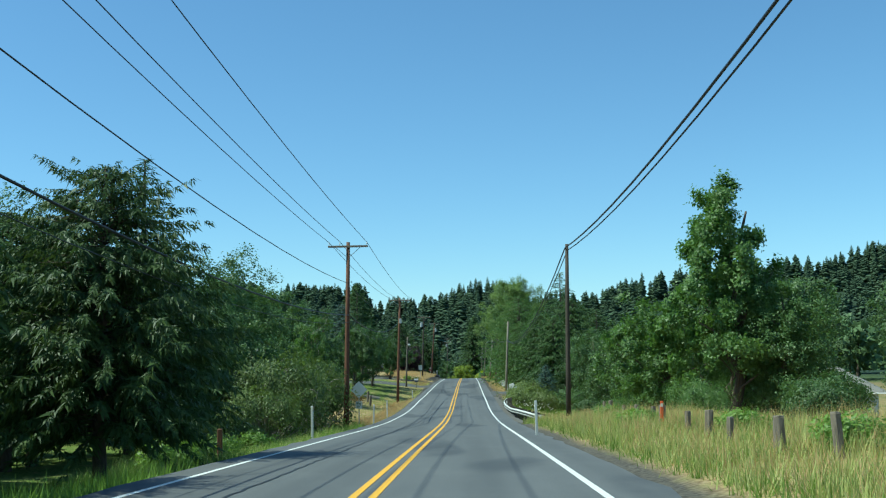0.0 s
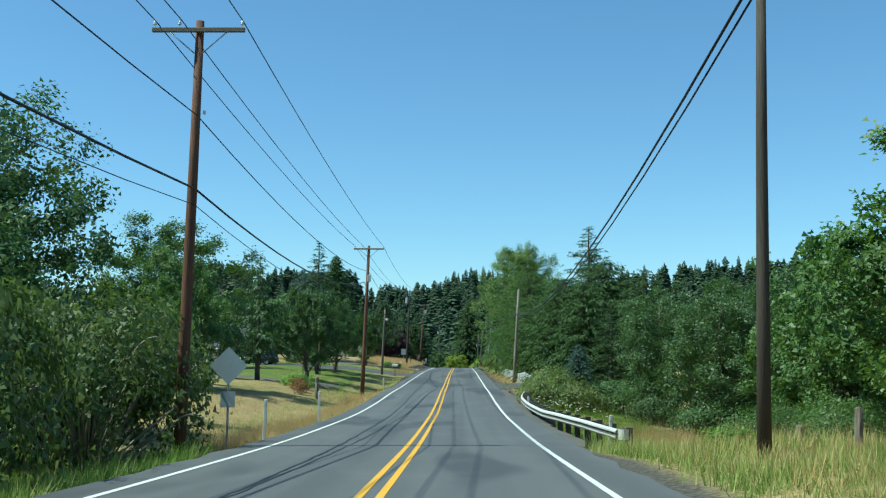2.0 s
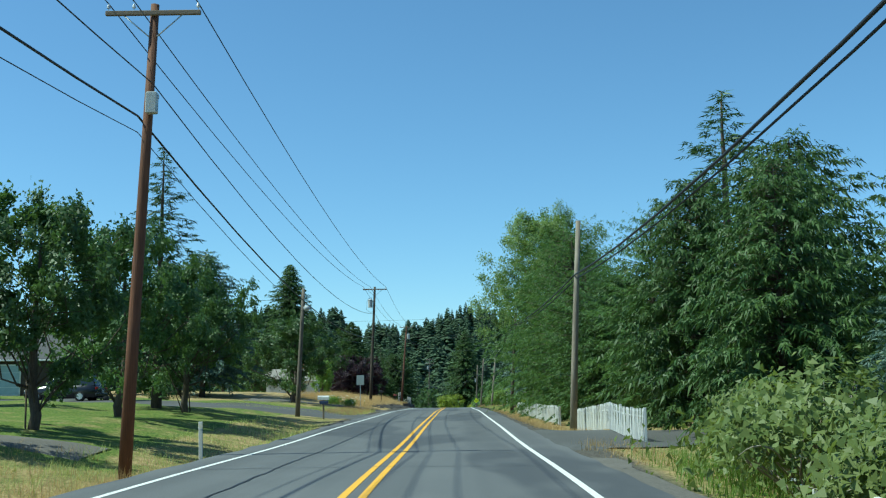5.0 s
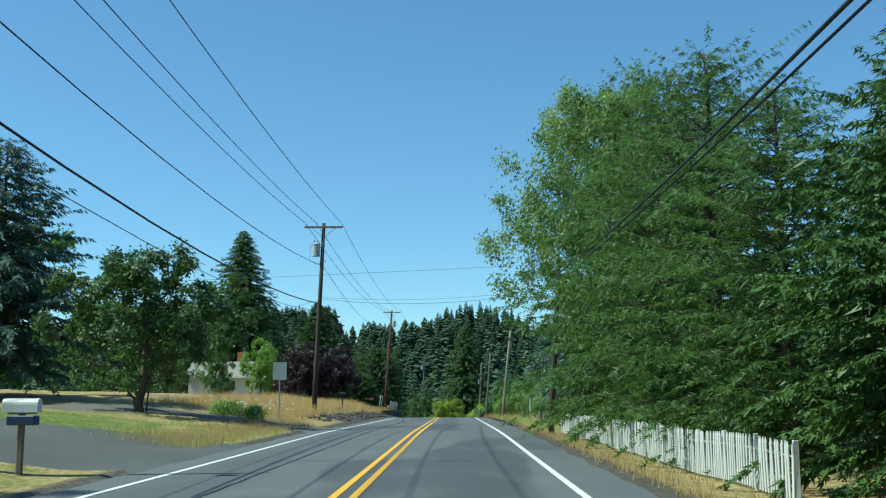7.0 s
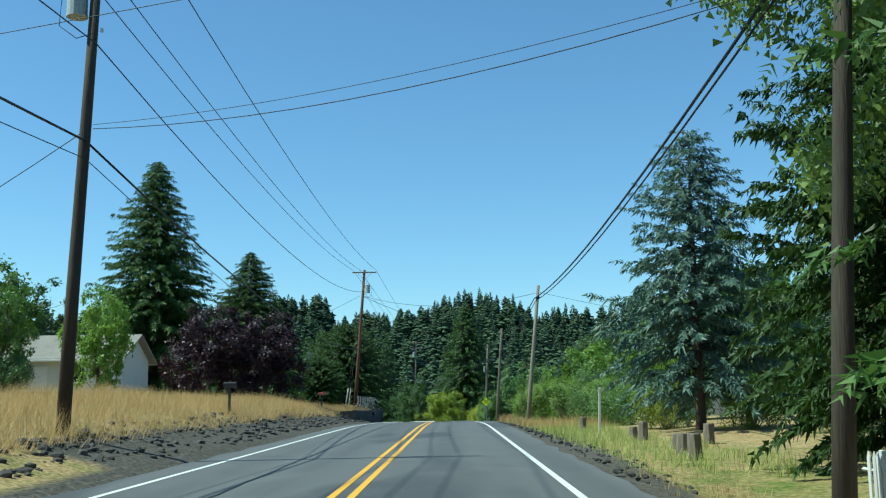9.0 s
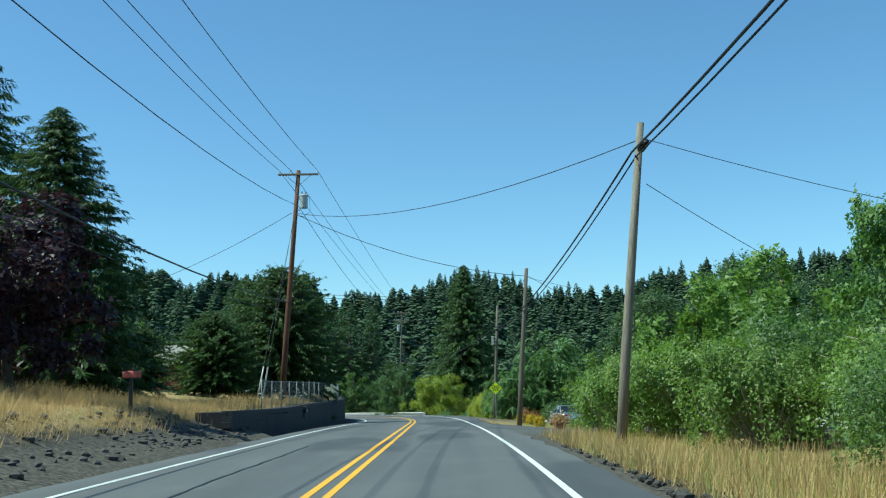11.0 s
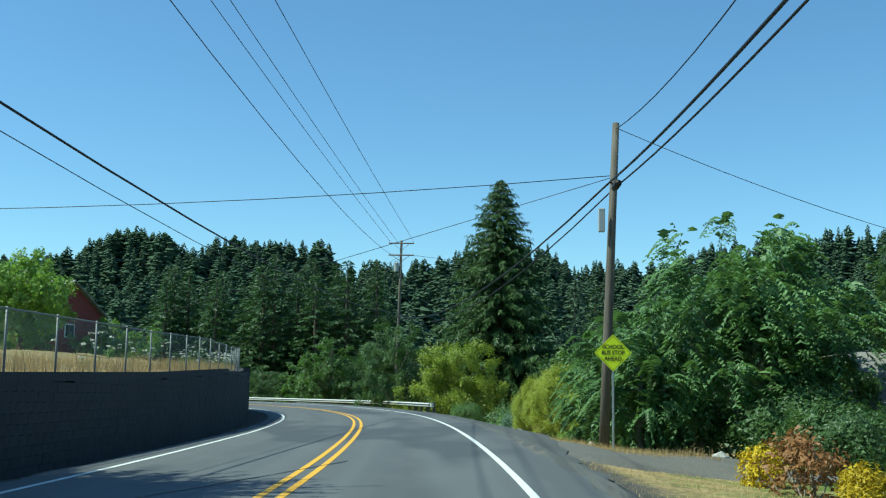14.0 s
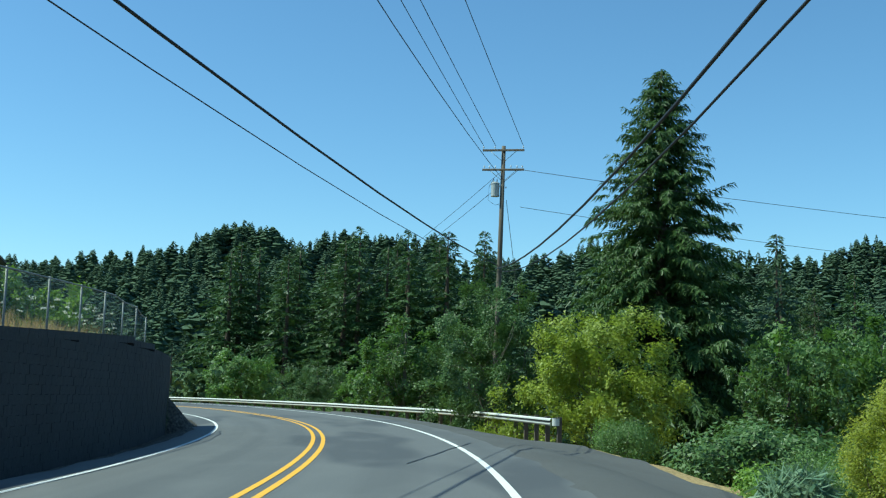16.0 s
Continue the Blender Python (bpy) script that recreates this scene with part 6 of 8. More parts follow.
def old_post(x, y, h, label, rad=0.10, tilt=0.0, mat=None):
    p = thing("fence_post", x, y, None, 0, label, "fence post", "old fence posts")
    r = random.Random(int(x * 100 + y * 7))
    bm = bmesh.new()
    rings = []
    for z, k in ((-0.3, 1.05), (h * 0.5, 1.0), (h - 0.03, 0.95), (h, 0.8)):
        rings.append([bm.verts.new((rad * k * math.cos(a) * r.uniform(0.85, 1.1) + z * math.sin(radians(tilt)), rad * k * math.sin(a) * r.uniform(0.85, 1.1), z)) for a in np.arange(7) * 2 * math.pi / 7])
    for a, b in zip(rings, rings[1:]):
        for i in range(7):
            bm.faces.new((a[i], a[(i + 1) % 7], b[(i + 1) % 7], b[i]))
    bm.faces.new(rings[-1])
    part("post", bm, mat or M_OLDPOST, p)
    return p


for i, (x, y, h) in enumerate(((7.55, 16.8, 0.72), (7.3, 19.1, 0.66), (7.6, 24.0, 0.6), (7.7, 26.6, 0.66), (7.8, 29.5, 0.6), (8.0, 34.6, 0.68), (8.1, 37.0, 0.64), (8.2, 41.0, 0.66), (8.4, 46.0, 0.7), (8.6, 52.0, 0.8), (9.0, 58.0, 0.8), (9.5, 63.0, 0.8))):
    old_post(x, y, h, "grey weathered split fence post in tall grass", 0.085 + 0.03 * (i % 2), (i * 37 % 7) - 3)
for i, (x, y, h) in enumerate(((7.1, 207.6, 0.62), (7.25, 209.8, 0.5), (7.6, 212.2, 0.45), (7.45, 216.8, 0.6), (7.5, 219.0, 0.45), (7.1, 230.0, 0.65), (8.9, 214.0, 0.6))):
    old_post(x, y, h, "short cut log post on the lawn edge", 0.17, (i * 53 % 9) - 4)
for x, y, h in ((-8.6, 112, 1.1), (-9.4, 117.5, 1.3), (-11.0, 122.5, 1.3)):
    old_post(x, y, h, "old grey snag post in dry grass", 0.13, 3)

# ---- buildings ----


def gable_house(name, x, y, turn, w, d, h, rise, wall, roof, label, z=None, windows=(), doors=(), over=0.45, hip=False, chimney=False, category="house"):
    """A house: w along its ridge, d deep; windows and doors as (side, along, up, wide, high, kind)."""
    ob = thing(name, x, y, z, turn, label, category)
    bm = bmesh.new()
    lo = -0.6
    pts = [(-w / 2, -d / 2), (w / 2, -d / 2), (w / 2, d / 2), (-w / 2, d / 2)]
    a, b = [bm.verts.new((px, py, lo)) for px, py in pts], [bm.verts.new((px, py, h)) for px, py in pts]
    for i in range(4):
        bm.faces.new((a[i], a[(i + 1) % 4], b[(i + 1) % 4], b[i]))
    if not hip:
        for sx in (-1, 1):
            g = bm.verts.new((sx * w / 2, 0, h + rise))
            i, j = (0, 3) if sx < 0 else (1, 2)
            bm.faces.new((b[i], b[j], g))
    part("wall_shell", bm, wall, ob)
    ex, ey = w / 2 + over, d / 2 + over
    drop = rise * over / (d / 2)
    run = ex if not hip else max(0.4, w / 2 - d / 2)
    th = 0.12
    for sy in (-1, 1):
        bm = bmesh.new()
        q = [(-ex, sy * ey, h - drop), (ex, sy * ey, h - drop), (run, 0, h + rise), (-run, 0, h + rise)]
        lo_ = [bm.verts.new(p) for p in q]
        hi_ = [bm.verts.new((p[0], p[1], p[2] + th)) for p in q]
        bm.faces.new(lo_)
        bm.faces.new(hi_)
        for i in range(4):
            bm.faces.new((lo_[i], lo_[(i + 1) % 4], hi_[(i + 1) % 4], hi_[i]))
        bmesh.ops.recalc_face_normals(bm, faces=bm.faces)
        part("roof", bm, roof, ob)
        box("gutter", (2 * ex, 0.10, 0.11), (0, sy * (ey + 0.04), h - drop + 0.02), M_TRIM, ob, 0.01)
    if hip:
        for sx in (-1, 1):
            bm = bmesh.new()
            q = [(sx * ex, -ey, h - drop), (sx * ex, ey, h - drop), (sx * run, 0, h + rise)]
            lo_ = [bm.verts.new(p) for p in q]
            hi_ = [bm.verts.new((p[0], p[1], p[2] + th)) for p in q]
            bm.faces.new(lo_)
            bm.faces.new(hi_)
            for i in range(3):
                bm.faces.new((lo_[i], lo_[(i + 1) % 3], hi_[(i + 1) % 3], hi_[i]))
            bmesh.ops.recalc_face_normals(bm, faces=bm.faces)
            part("roof", bm, roof, ob)
    if chimney:
        box("chimney", (0.7, 0.6, 1.5), (w * 0.18, 0.3, h + rise + 0.3), M_BRICK, ob, 0.02)
    side_m = {"front": (0, -d / 2, 0), "back": (0, d / 2, 180), "left": (-w / 2, 0, -90), "right": (w / 2, 0, 90)}
    for kind, specs in (("window", windows), ("door", doors)):
        for side, sx, up, ww, hh, style in specs:
            px, py, rz_ = side_m[side]
            m = Matrix.Rotation(radians(rz_), 3, "Z")
            base = Vector((px, py, 0))

            def put(nm, size, at, mat, par):
                return part(nm, box_bm(size, base + m @ Vector(at), 0.0, None, m), mat, par)
            frame_ = put(kind, (ww + 0.16, 0.08, hh + 0.16), (sx, -0.03, up + hh / 2), M_TRIM, ob)
            if style == "glass":
                put("pane", (ww / 2 - 0.03, 0.03, hh), (sx - ww / 4, -0.065, up + hh / 2), M_WINDOW, frame_)
                put("pane", (ww / 2 - 0.03, 0.03, hh), (sx + ww / 4, -0.065, up + hh / 2), M_WINDOW, frame_)
            elif style == "garage":
                for k in range(4):
                    put("panel", (ww - 0.02, 0.03, hh / 4 - 0.03), (sx, -0.07, up + hh / 8 + k * hh / 4), M_HOUSE_BLUE if wall is M_HOUSE_DARK else M_TRIM, frame_)
            else:
                put("panel", (ww, 0.03, hh), (sx, -0.065, up + hh / 2), M_TRIM, frame_)
    return ob


gable_house("house", -37.12, 179.7, 4, 20, 8, 2.7, 1.9, M_HOUSE_DARK, M_ROOF_DARK, "low dark brown house with a pale garage door", windows=(("front", -3.2, 1.0, 1.6, 1.0, "glass"), ("front", 1.0, 1.0, 1.4, 1.0, "glass")), doors=(("front", 4.4, 0, 3.2, 2.15, "garage"),))
shed = gable_house("shed", -19.33, 123.6, -14, 4.1, 3.0, 2.45, 0.8, M_SHED, M_ROOF_DARK, "beige wooden garden shed with a dark low roof", over=0.15, category="shed", doors=())
for k in range(6):
    box("siding_joint", (0.02, 0.02, 2.3), (-1.8 + k * 0.72, -1.505, 1.2), M_SHED, shed)
gable_house("house", -21.59, 248.1, 0, 6.6, 6, 2.2, 1.4, M_HOUSE_WHITE, M_ROOF_GREY, "white house with a grey shingle roof behind golden grass", z=2.0, windows=(("front", 0.6, 0.75, 1.4, 0.9, "glass"),), doors=(("front", -1.6, 0, 1.2, 1.6, "panel"),), chimney=True)
gable_house("house", -46.01, 206.8, 10, 14, 8, 2.6, 2.0, M_HOUSE_GREY, M_ROOF_GREY, "pale house half hidden behind yard trees", windows=(("front", -4, 0.9, 1.6, 1.1, "glass"), ("front", 3.5, 0.9, 1.6, 1.1, "glass")), doors=(("front", 0, 0, 1.0, 2.0, "panel"),))
gable_house("house", 32.6, 92.0, -20, 7, 7, 3.0, 1.8, M_HOUSE_BLUE, M_ROOF_GREY, "pale house with a grey hip roof beyond the field", hip=True, over=0.6, windows=(("front", 0, 1, 1.4, 1.1, "glass"),))
gable_house("house", -26.98, 294.6, 6, 11, 7, 2.4, 1.4, M_HOUSE_RED, M_ROOF_GREY, "dark red house behind the fenced lawn", z=1.6, windows=(("front", 2.5, 1.0, 1.0, 0.9, "glass"), ("front", -2.5, 1.0, 1.0, 0.9, "glass")))
gable_house("house", 21.27, 333.2, -8, 12, 8, 2.6, 2.2, M_HOUSE_GREY, M_ROOF_GREY, "grey-roofed house behind the parked trailer")
bh = gable_house("house", 24.20, 303.3, 90, 9, 7, 2.3, 1.6, M_BRICK, M_ROOF_GREY, "orange brick house with white porch gable", z=-1.35, windows=(("left", -1.2, 0.7, 0.9, 1.4, "glass"), ("left", 1.2, 0.7, 0.9, 1.4, "glass"), ("front", 0.5, 0.8, 1.2, 1.2, "glass")))
gable_house("house", 21.03, 272.7, 90, 10, 7, 2.6, 1.8, M_HOUSE_WHITE, M_ROOF_GREY, "house behind roadside shrubs")
gable_house("barn", -37.5, 378.3, -20, 9, 8, 3.9, 2.7, M_HOUSE_RED, M_ROOF_GREY, "dark red barn with a grey gable roof above the wall", z=1.8, windows=(("right", 0, 1.9, 1.0, 1.0, "glass"),), category="barn")
gable_house("house", -68.12, 496.1, 20, 12, 8, 3.0, 2.2, M_HOUSE_GREY, M_ROOF_GREY, "grey house beyond the bend", windows=(("front", 0, 1, 2, 1.2, "glass"),))

# ---- vehicles ----


def vehicle(name, x, y, turn, length, width, height, paint, label, kind="sedan", z=None):
    """A car: lofted body, glass house, roof, wheels, lamps. It faces +y before the turn."""
    car = thing(name, x, y, z, turn, label, "car")
    L, hw = length / 2, width / 2
    belt = height * (0.64 if kind == "sedan" else 0.60)
    # sections along the body: y, half width, underside, belt height
    sec = [(-L, 0.80, 0.34, belt * 0.78), (-L + 0.10, 0.92, 0.24, belt * 0.97), (-L + 0.7, 0.985, 0.22, belt * 1.02), (-L * 0.35, 1.0, 0.21, belt), (L * 0.25, 1.0, 0.21, belt * 0.98),
           (L * 0.45, 0.99, 0.21, belt * 0.95), (L - 0.55, 0.95, 0.22, belt * 0.84), (L - 0.1, 0.86, 0.26, belt * 0.70), (L, 0.74, 0.34, belt * 0.58)]
    bm = bmesh.new()
    rings = []
    for yy, k, zb, zt in sec:
        w = hw * k
        rings.append([bm.verts.new(p) for p in ((-w * 0.9, yy, zb), (-w, yy, zb + 0.16), (-w, yy, zb + (zt - zb) * 0.6), (-w * 0.94, yy, zt * 0.97), (-w * 0.80, yy, zt),
                                                (0, yy, zt * 1.015), (w * 0.80, yy, zt), (w * 0.94, yy, zt * 0.97), (w, yy, zb + (zt - zb) * 0.6), (w, yy, zb + 0.16), (w * 0.9, yy, zb))])
    for a, b in zip(rings, rings[1:]):
        for i in range(10):
            bm.faces.new((a[i], a[i + 1], b[i + 1], b[i]))
        bm.faces.new((a[10], a[0], b[0], b[10]))
    bm.faces.new(rings[0])
    bm.faces.new(rings[-1])
    bmesh.ops.recalc_face_normals(bm, faces=bm.faces)
    body = part("body", bm, paint, car, smooth=True)
    rear = -L * 0.62 if kind == "sedan" else -L * 0.96
    cab = [(rear, 0.80, belt * 0.99), (rear + (0.65 if kind == "sedan" else 0.28), 0.68, height * 0.97), (0.05 * L, 0.68, height * 0.985), (L * 0.40, 0.80, belt * 0.97)]
    bm = bmesh.new()
    low = [[bm.verts.new((sx * hw * 0.86, yy, belt * 0.97)) for sx in (-1, 1)] for yy in (rear, L * 0.40)]
    up = [[bm.verts.new((sx * hw * 0.68, cab[1][0], height * 0.955)) for sx in (-1, 1)], [bm.verts.new((sx * hw * 0.68, cab[2][0], height * 0.965)) for sx in (-1, 1)]]
    for q in ((low[0][0], low[0][1], up[0][1], up[0][0]), (low[1][1], low[1][0], up[1][0], up[1][1]), (low[0][0], up[0][0], up[1][0], low[1][0]), (low[0][1], low[1][1], up[1][1], up[0][1]),
              (up[0][0], up[0][1], up[1][1], up[1][0])):
        bm.faces.new(q)
    part("glass_house", bm, M_WINDOW, car, "dark tinted windows")
    bm = bmesh.new()
    box_bm((hw * 1.40, cab[2][0] - cab[1][0] + 0.12, 0.05), (0, (cab[2][0] + cab[1][0]) / 2, height * 0.975), 0.02, bm)
    part("roof", bm, paint, car)
    for sx in (-1, 1):
        for (ya, za, xa), (yb, zb2, xb) in (((rear, belt, 0.86), (cab[1][0], height * 0.96, 0.69)), ((L * 0.40, belt, 0.86), (cab[2][0], height * 0.96, 0.69)), ((-L * 0.1, belt, 0.87), (-L * 0.1, height * 0.96, 0.70))):
            tube("pillar", [(sx * hw * xa, ya, za - 0.02), (sx * hw * xb, yb, zb2)], 0.035, paint, car, 5)
        for wy in (-L * 0.58, L * 0.60):
            m = Matrix.Translation((sx * (hw - 0.10), wy, 0.32)) @ Matrix.Rotation(math.pi / 2, 4, "Y")
            bm = bmesh.new()
            bmesh.ops.create_cone(bm, cap_ends=True, segments=20, radius1=0.32, radius2=0.32, depth=0.21, matrix=m)
            bmesh.ops.bevel(bm, geom=[e for e in bm.edges if len(e.link_faces) == 2 and e.calc_face_angle(0) > 1], offset=0.03, segments=1, affect="EDGES")
            wheel = part("wheel", bm, M_TYRE, car)
            bm = bmesh.new()
            bmesh.ops.create_cone(bm, cap_ends=True, segments=18, radius1=0.21, radius2=0.19, depth=0.03, matrix=Matrix.Translation((sx * (hw + 0.012), wy, 0.32)) @ Matrix.Rotation(sx * math.pi / 2, 4, "Y"))
            part("rim", bm, M_RIM, wheel)
        box("tail_light", (0.36, 0.05, 0.16), (sx * hw * 0.70, -L + 0.03, belt * 0.80), M_TAILLIGHT, car, 0.02)
        box("headlight", (0.32, 0.06, 0.12), (sx * hw * 0.58, L - 0.05, belt * 0.66), M_REFLECT, car, 0.02)
        box("mirror", (0.18, 0.09, 0.12), (sx * (hw + 0.06), L * 0.28, belt * 1.04), paint, car, 0.02)
    box("bumper", (width * 0.92, 0.12, 0.20), (0, -L + 0.0, 0.42), paint, car, 0.03)
    box("number_plate", (0.31, 0.015, 0.155), (0, -L - 0.06, belt * 0.62), M_TRIM, car)
    box("plate_marks", (0.22, 0.008, 0.05), (0, -L - 0.072, belt * 0.62), M_BUMPER, car)
    if kind == "sedan":
        box("rear_spoiler", (width * 0.78, 0.16, 0.03), (0, -L + 0.16, belt * 1.08), paint, car, 0.01)
        for sx in (-1, 1):
            box("spoiler_foot", (0.06, 0.08, 0.08), (sx * width * 0.3, -L + 0.2, belt * 1.03), paint, car)
    return car


vehicle("parked_car", 9.55, 301.4, 6, 4.9, 1.84, 1.40, M_SILVER, "silver sedan with a rear spoiler parked on the lawn")
vehicle("parked_car", -22.6, 163.0, 84, 4.7, 1.85, 1.70, M_DARKCAR, "dark sport utility car parked on the drive", "suv")


def travel_trailer(x, y, turn, z):
    t = thing("travel_trailer", x, y, z, turn, "white travel trailer with grey decals parked on the grass", "travel trailer")
    L, w, h0, h1 = 7.2, 2.5, 0.62, 3.1
    prof = [(-L / 2, h0), (-L / 2, h1 - 0.08), (-L / 2 + 0.1, h1), (L / 2 - 0.7, h1), (L / 2 - 0.35, h1 - 0.18), (L / 2, 1.9), (L / 2, 1.3), (L / 2 - 0.25, h0)]
    bm = bmesh.new()
    a, b = [bm.verts.new((-w / 2, yy, zz)) for yy, zz in prof], [bm.verts.new((w / 2, yy, zz)) for yy, zz in prof]
    bm.faces.new(a)
    bm.faces.new(b[::-1])
    for i in range(len(prof)):
        bm.faces.new((a[i], b[i], b[(i + 1) % len(prof)], a[(i + 1) % len(prof)]))
    bmesh.ops.recalc_face_normals(bm, faces=bm.faces)
    bmesh.ops.bevel(bm, geom=list(bm.edges), offset=0.05, segments=2, affect="EDGES")
    body = part("body", bm, M_RV, t)
    for sx in (-1, 1):
        for wy, ww in ((-0.2, 0.5), (0.9, 0.35), (-2.6, 0.8)):
            fr = box("window", (0.03, ww + 0.1, 0.75), (sx * (w / 2 + 0.006), wy, 2.05), M_RV_GREY, t, 0.01)
            box("pane", (0.03, ww, 0.62), (sx * (w / 2 + 0.014), wy, 2.05), M_WINDOW, fr)
        box("entry_door", (0.03, 0.75, 1.85), (sx * (w / 2 + 0.008), 1.9, 1.65), M_RV, t, 0.01)
        box("door_window", (0.03, 0.45, 0.55), (sx * (w / 2 + 0.02), 1.9, 2.1), M_WINDOW, t)
        box("decal", (0.012, 5.6, 0.07), (sx * (w / 2 + 0.006), -0.3, 1.22), M_RV_GREY, t)
        bm = bmesh.new()
        for k in range(14):
            u0, u1 = k / 14, (k + 1) / 14
            f_ = lambda u: 1.02 + 0.28 * math.sin(u * math.pi)
            bm.faces.new([bm.verts.new((sx * (w / 2 + 0.007), -1.2 + 3.2 * u, zz)) for u, zz in ((u0, f_(u0)), (u1, f_(u1)), (u1, f_(u1) + 0.09 * u1), (u0, f_(u0) + 0.09 * u0))])
        part("swoosh_decal", bm, M_RV_GREY, t)
        for wy in (-0.75, 0.15):
            m = Matrix.Translation((sx * (w / 2 - 0.16), wy, 0.36)) @ Matrix.Rotation(math.pi / 2, 4, "Y")
            bm = bmesh.new()
            bmesh.ops.create_cone(bm, cap_ends=True, segments=18, radius1=0.36, radius2=0.36, depth=0.22, matrix=m)
            wheel = part("wheel", bm, M_TYRE, t)
            bm = bmesh.new()
            bmesh.ops.create_cone(bm, cap_ends=True, segments=14, radius1=0.2, radius2=0.18, depth=0.03, matrix=Matrix.Translation((sx * (w / 2 - 0.04), wy, 0.36)) @ Matrix.Rotation(math.pi / 2, 4, "Y"))
            part("rim", bm, M_RIM, wheel)
        box("skirt", (0.03, L - 0.6, 0.22), (sx * (w / 2 - 0.02), -0.1, 0.62), M_RV_GREY, t)
    box("front_decal", (1.9, 0.012, 0.10), (0, L / 2 + 0.008, 1.62), M_RV_GREY, t)
    box("name_marks", (0.8, 0.012, 0.12), (0, L / 2 + 0.009, 1.80), M_RV_GREY, t)
    box("awning", (0.12, 4.2, 0.12), (-w / 2 - 0.08, 0.2, 2.92), M_RV, t, 0.03)
    bm = bmesh.new()
    box_bm((0.8, 0.55, 0.62), (0, L / 2 + 0.45, 0.98), 0.1, bm)
    part("propane_cover", bm, M_RV, t)
    tube("tongue", [(-0.9, L / 2 - 0.3, 0.58), (0, L / 2 + 1.15, 0.55), (0.9, L / 2 - 0.3, 0.58)], 0.05, M_BUMPER, t, 6)
    tube("tongue_jack", [(0, L / 2 + 0.95, 0.0), (0, L / 2 + 0.95, 0.95)], 0.04, M_BUMPER, t, 6)
    box("roof_air_conditioner", (0.75, 1.0, 0.28), (0, 0.3, h1 + 0.13), M_RV, t, 0.08)
    box("roof_vent", (0.4, 0.4, 0.12), (0, 2.0, h1 + 0.06), M_RV, t, 0.03)
    return t


travel_trailer(16.2, 310.0, 186, gz(16.2, 310.0) + 0.03)
bn = thing("wheelie_bin", -20.6, 118.5, None, 10, "dark wheeled waste bin beside the shed", "bin")
bm = bmesh.new()
bmesh.ops.create_cone(bm, cap_ends=True, segments=4, radius1=0.36, radius2=0.44, depth=0.95, matrix=Matrix.Translation((0, 0, 0.52)) @ Matrix.Rotation(math.pi / 4, 4, "Z"))
part("body", bm, M_BIN, bn)
box("lid", (0.66, 0.7, 0.06), (0, 0, 1.02), M_BIN, bn, 0.02)
for x, y, s in ((15.2, 289.8, 0.42), (14.3, 291.4, 0.36), (6.2, 272.8, 0.33)):
    pot = thing("planter", x, y, None, 0, "round clay planter with dry trailing plants", "planter", "planters")
    bm = bmesh.new()
    bmesh.ops.create_cone(bm, cap_ends=True, segments=14, radius1=s * 0.7, radius2=s, depth=s * 1.1, matrix=Matrix.Translation((0, 0, s * 0.55)))
    part("pot", bm, M_BRICK if x < 7.5 else M_ROCK_PALE, pot)
    bm = bmesh.new()
    bmesh.ops.create_cone(bm, cap_ends=True, segments=14, radius1=s * 1.06, radius2=s * 1.06, depth=0.07, matrix=Matrix.Translation((0, 0, s * 1.1)))
    part("rim", bm, M_BRICK if x < 7.5 else M_ROCK_PALE, pot)
    r_ = np.random.default_rng(int(x * 10))
    c_ = np.array([0, 0, s * 1.35]) + r_.normal(size=(500, 3)) * np.array([s * 0.6, s * 0.6, s * 0.38])
    quads_object("foliage", leaf_tris(r_, c_, 0.16, 0.3, 0.2), M_BLADE_DRY if x < 7.5 else L_LIGHT, 3, pot)

# ---- rocks ----


def rocks(name, spots, mat, label):
    """Rubble, joined: it cannot be counted."""
    r = np.random.default_rng(9)
    base = []
    bm = bmesh.new()
    bmesh.ops.create_icosphere(bm, subdivisions=1, radius=1.0)
    v0 = np.array([v.co[:] for v in bm.verts])
    f0 = np.array([[v.index for v in f.verts] for f in bm.faces])
    bm.free()
    vs, fs = [], []
    for i, (x, y, z, s) in enumerate(spots):
        k = v0 * (1 + r.normal(size=(len(v0), 1)) * 0.18) * np.array([1.2, 0.95, 0.7]) * s
        a = r.uniform(0, 6.28)
        k = np.stack([k[:, 0] * math.cos(a) - k[:, 1] * math.sin(a), k[:, 0] * math.sin(a) + k[:, 1] * math.cos(a), k[:, 2]], 1)
        vs.append(k + np.array([x, y, z + s * 0.2]))
        fs.append(f0 + i * len(v0))
    return tagged(mesh_object(name, np.concatenate(vs), np.concatenate(fs).tolist(), mat), label, "rocks", kind="stuff")


_g = np.random.default_rng(4)
spots = []
for _ in range(1000):
    s = _g.uniform(198, 266)
    d = -_g.uniform(4.9, 7.6) if s > 206 else -_g.uniform(5.4, 7.0)
    p = along(s, d)
    spots.append((p[0], p[1], gz(p[0], p[1]), abs(_g.normal(0.03, 0.04)) + 0.03))
rocks("rock_rubble", spots, M_ROCK, "dark basalt rubble along the cut bank")
rocks("pale_rocks", [(x, y, gz(x, y), k) for x, y, k in ((3.08, 347.4, 0.26), (3.44, 342.5, 0.30), (3.75, 338.4, 0.22), (3.95, 336.6, 0.26), (5.4, 326.5, 0.18), (8.4, 319, 0.3), (9.6, 318, 0.35), (10.6, 317.4, 0.25))], M_ROCK_PALE, "pale garden edging rocks")
spots = []
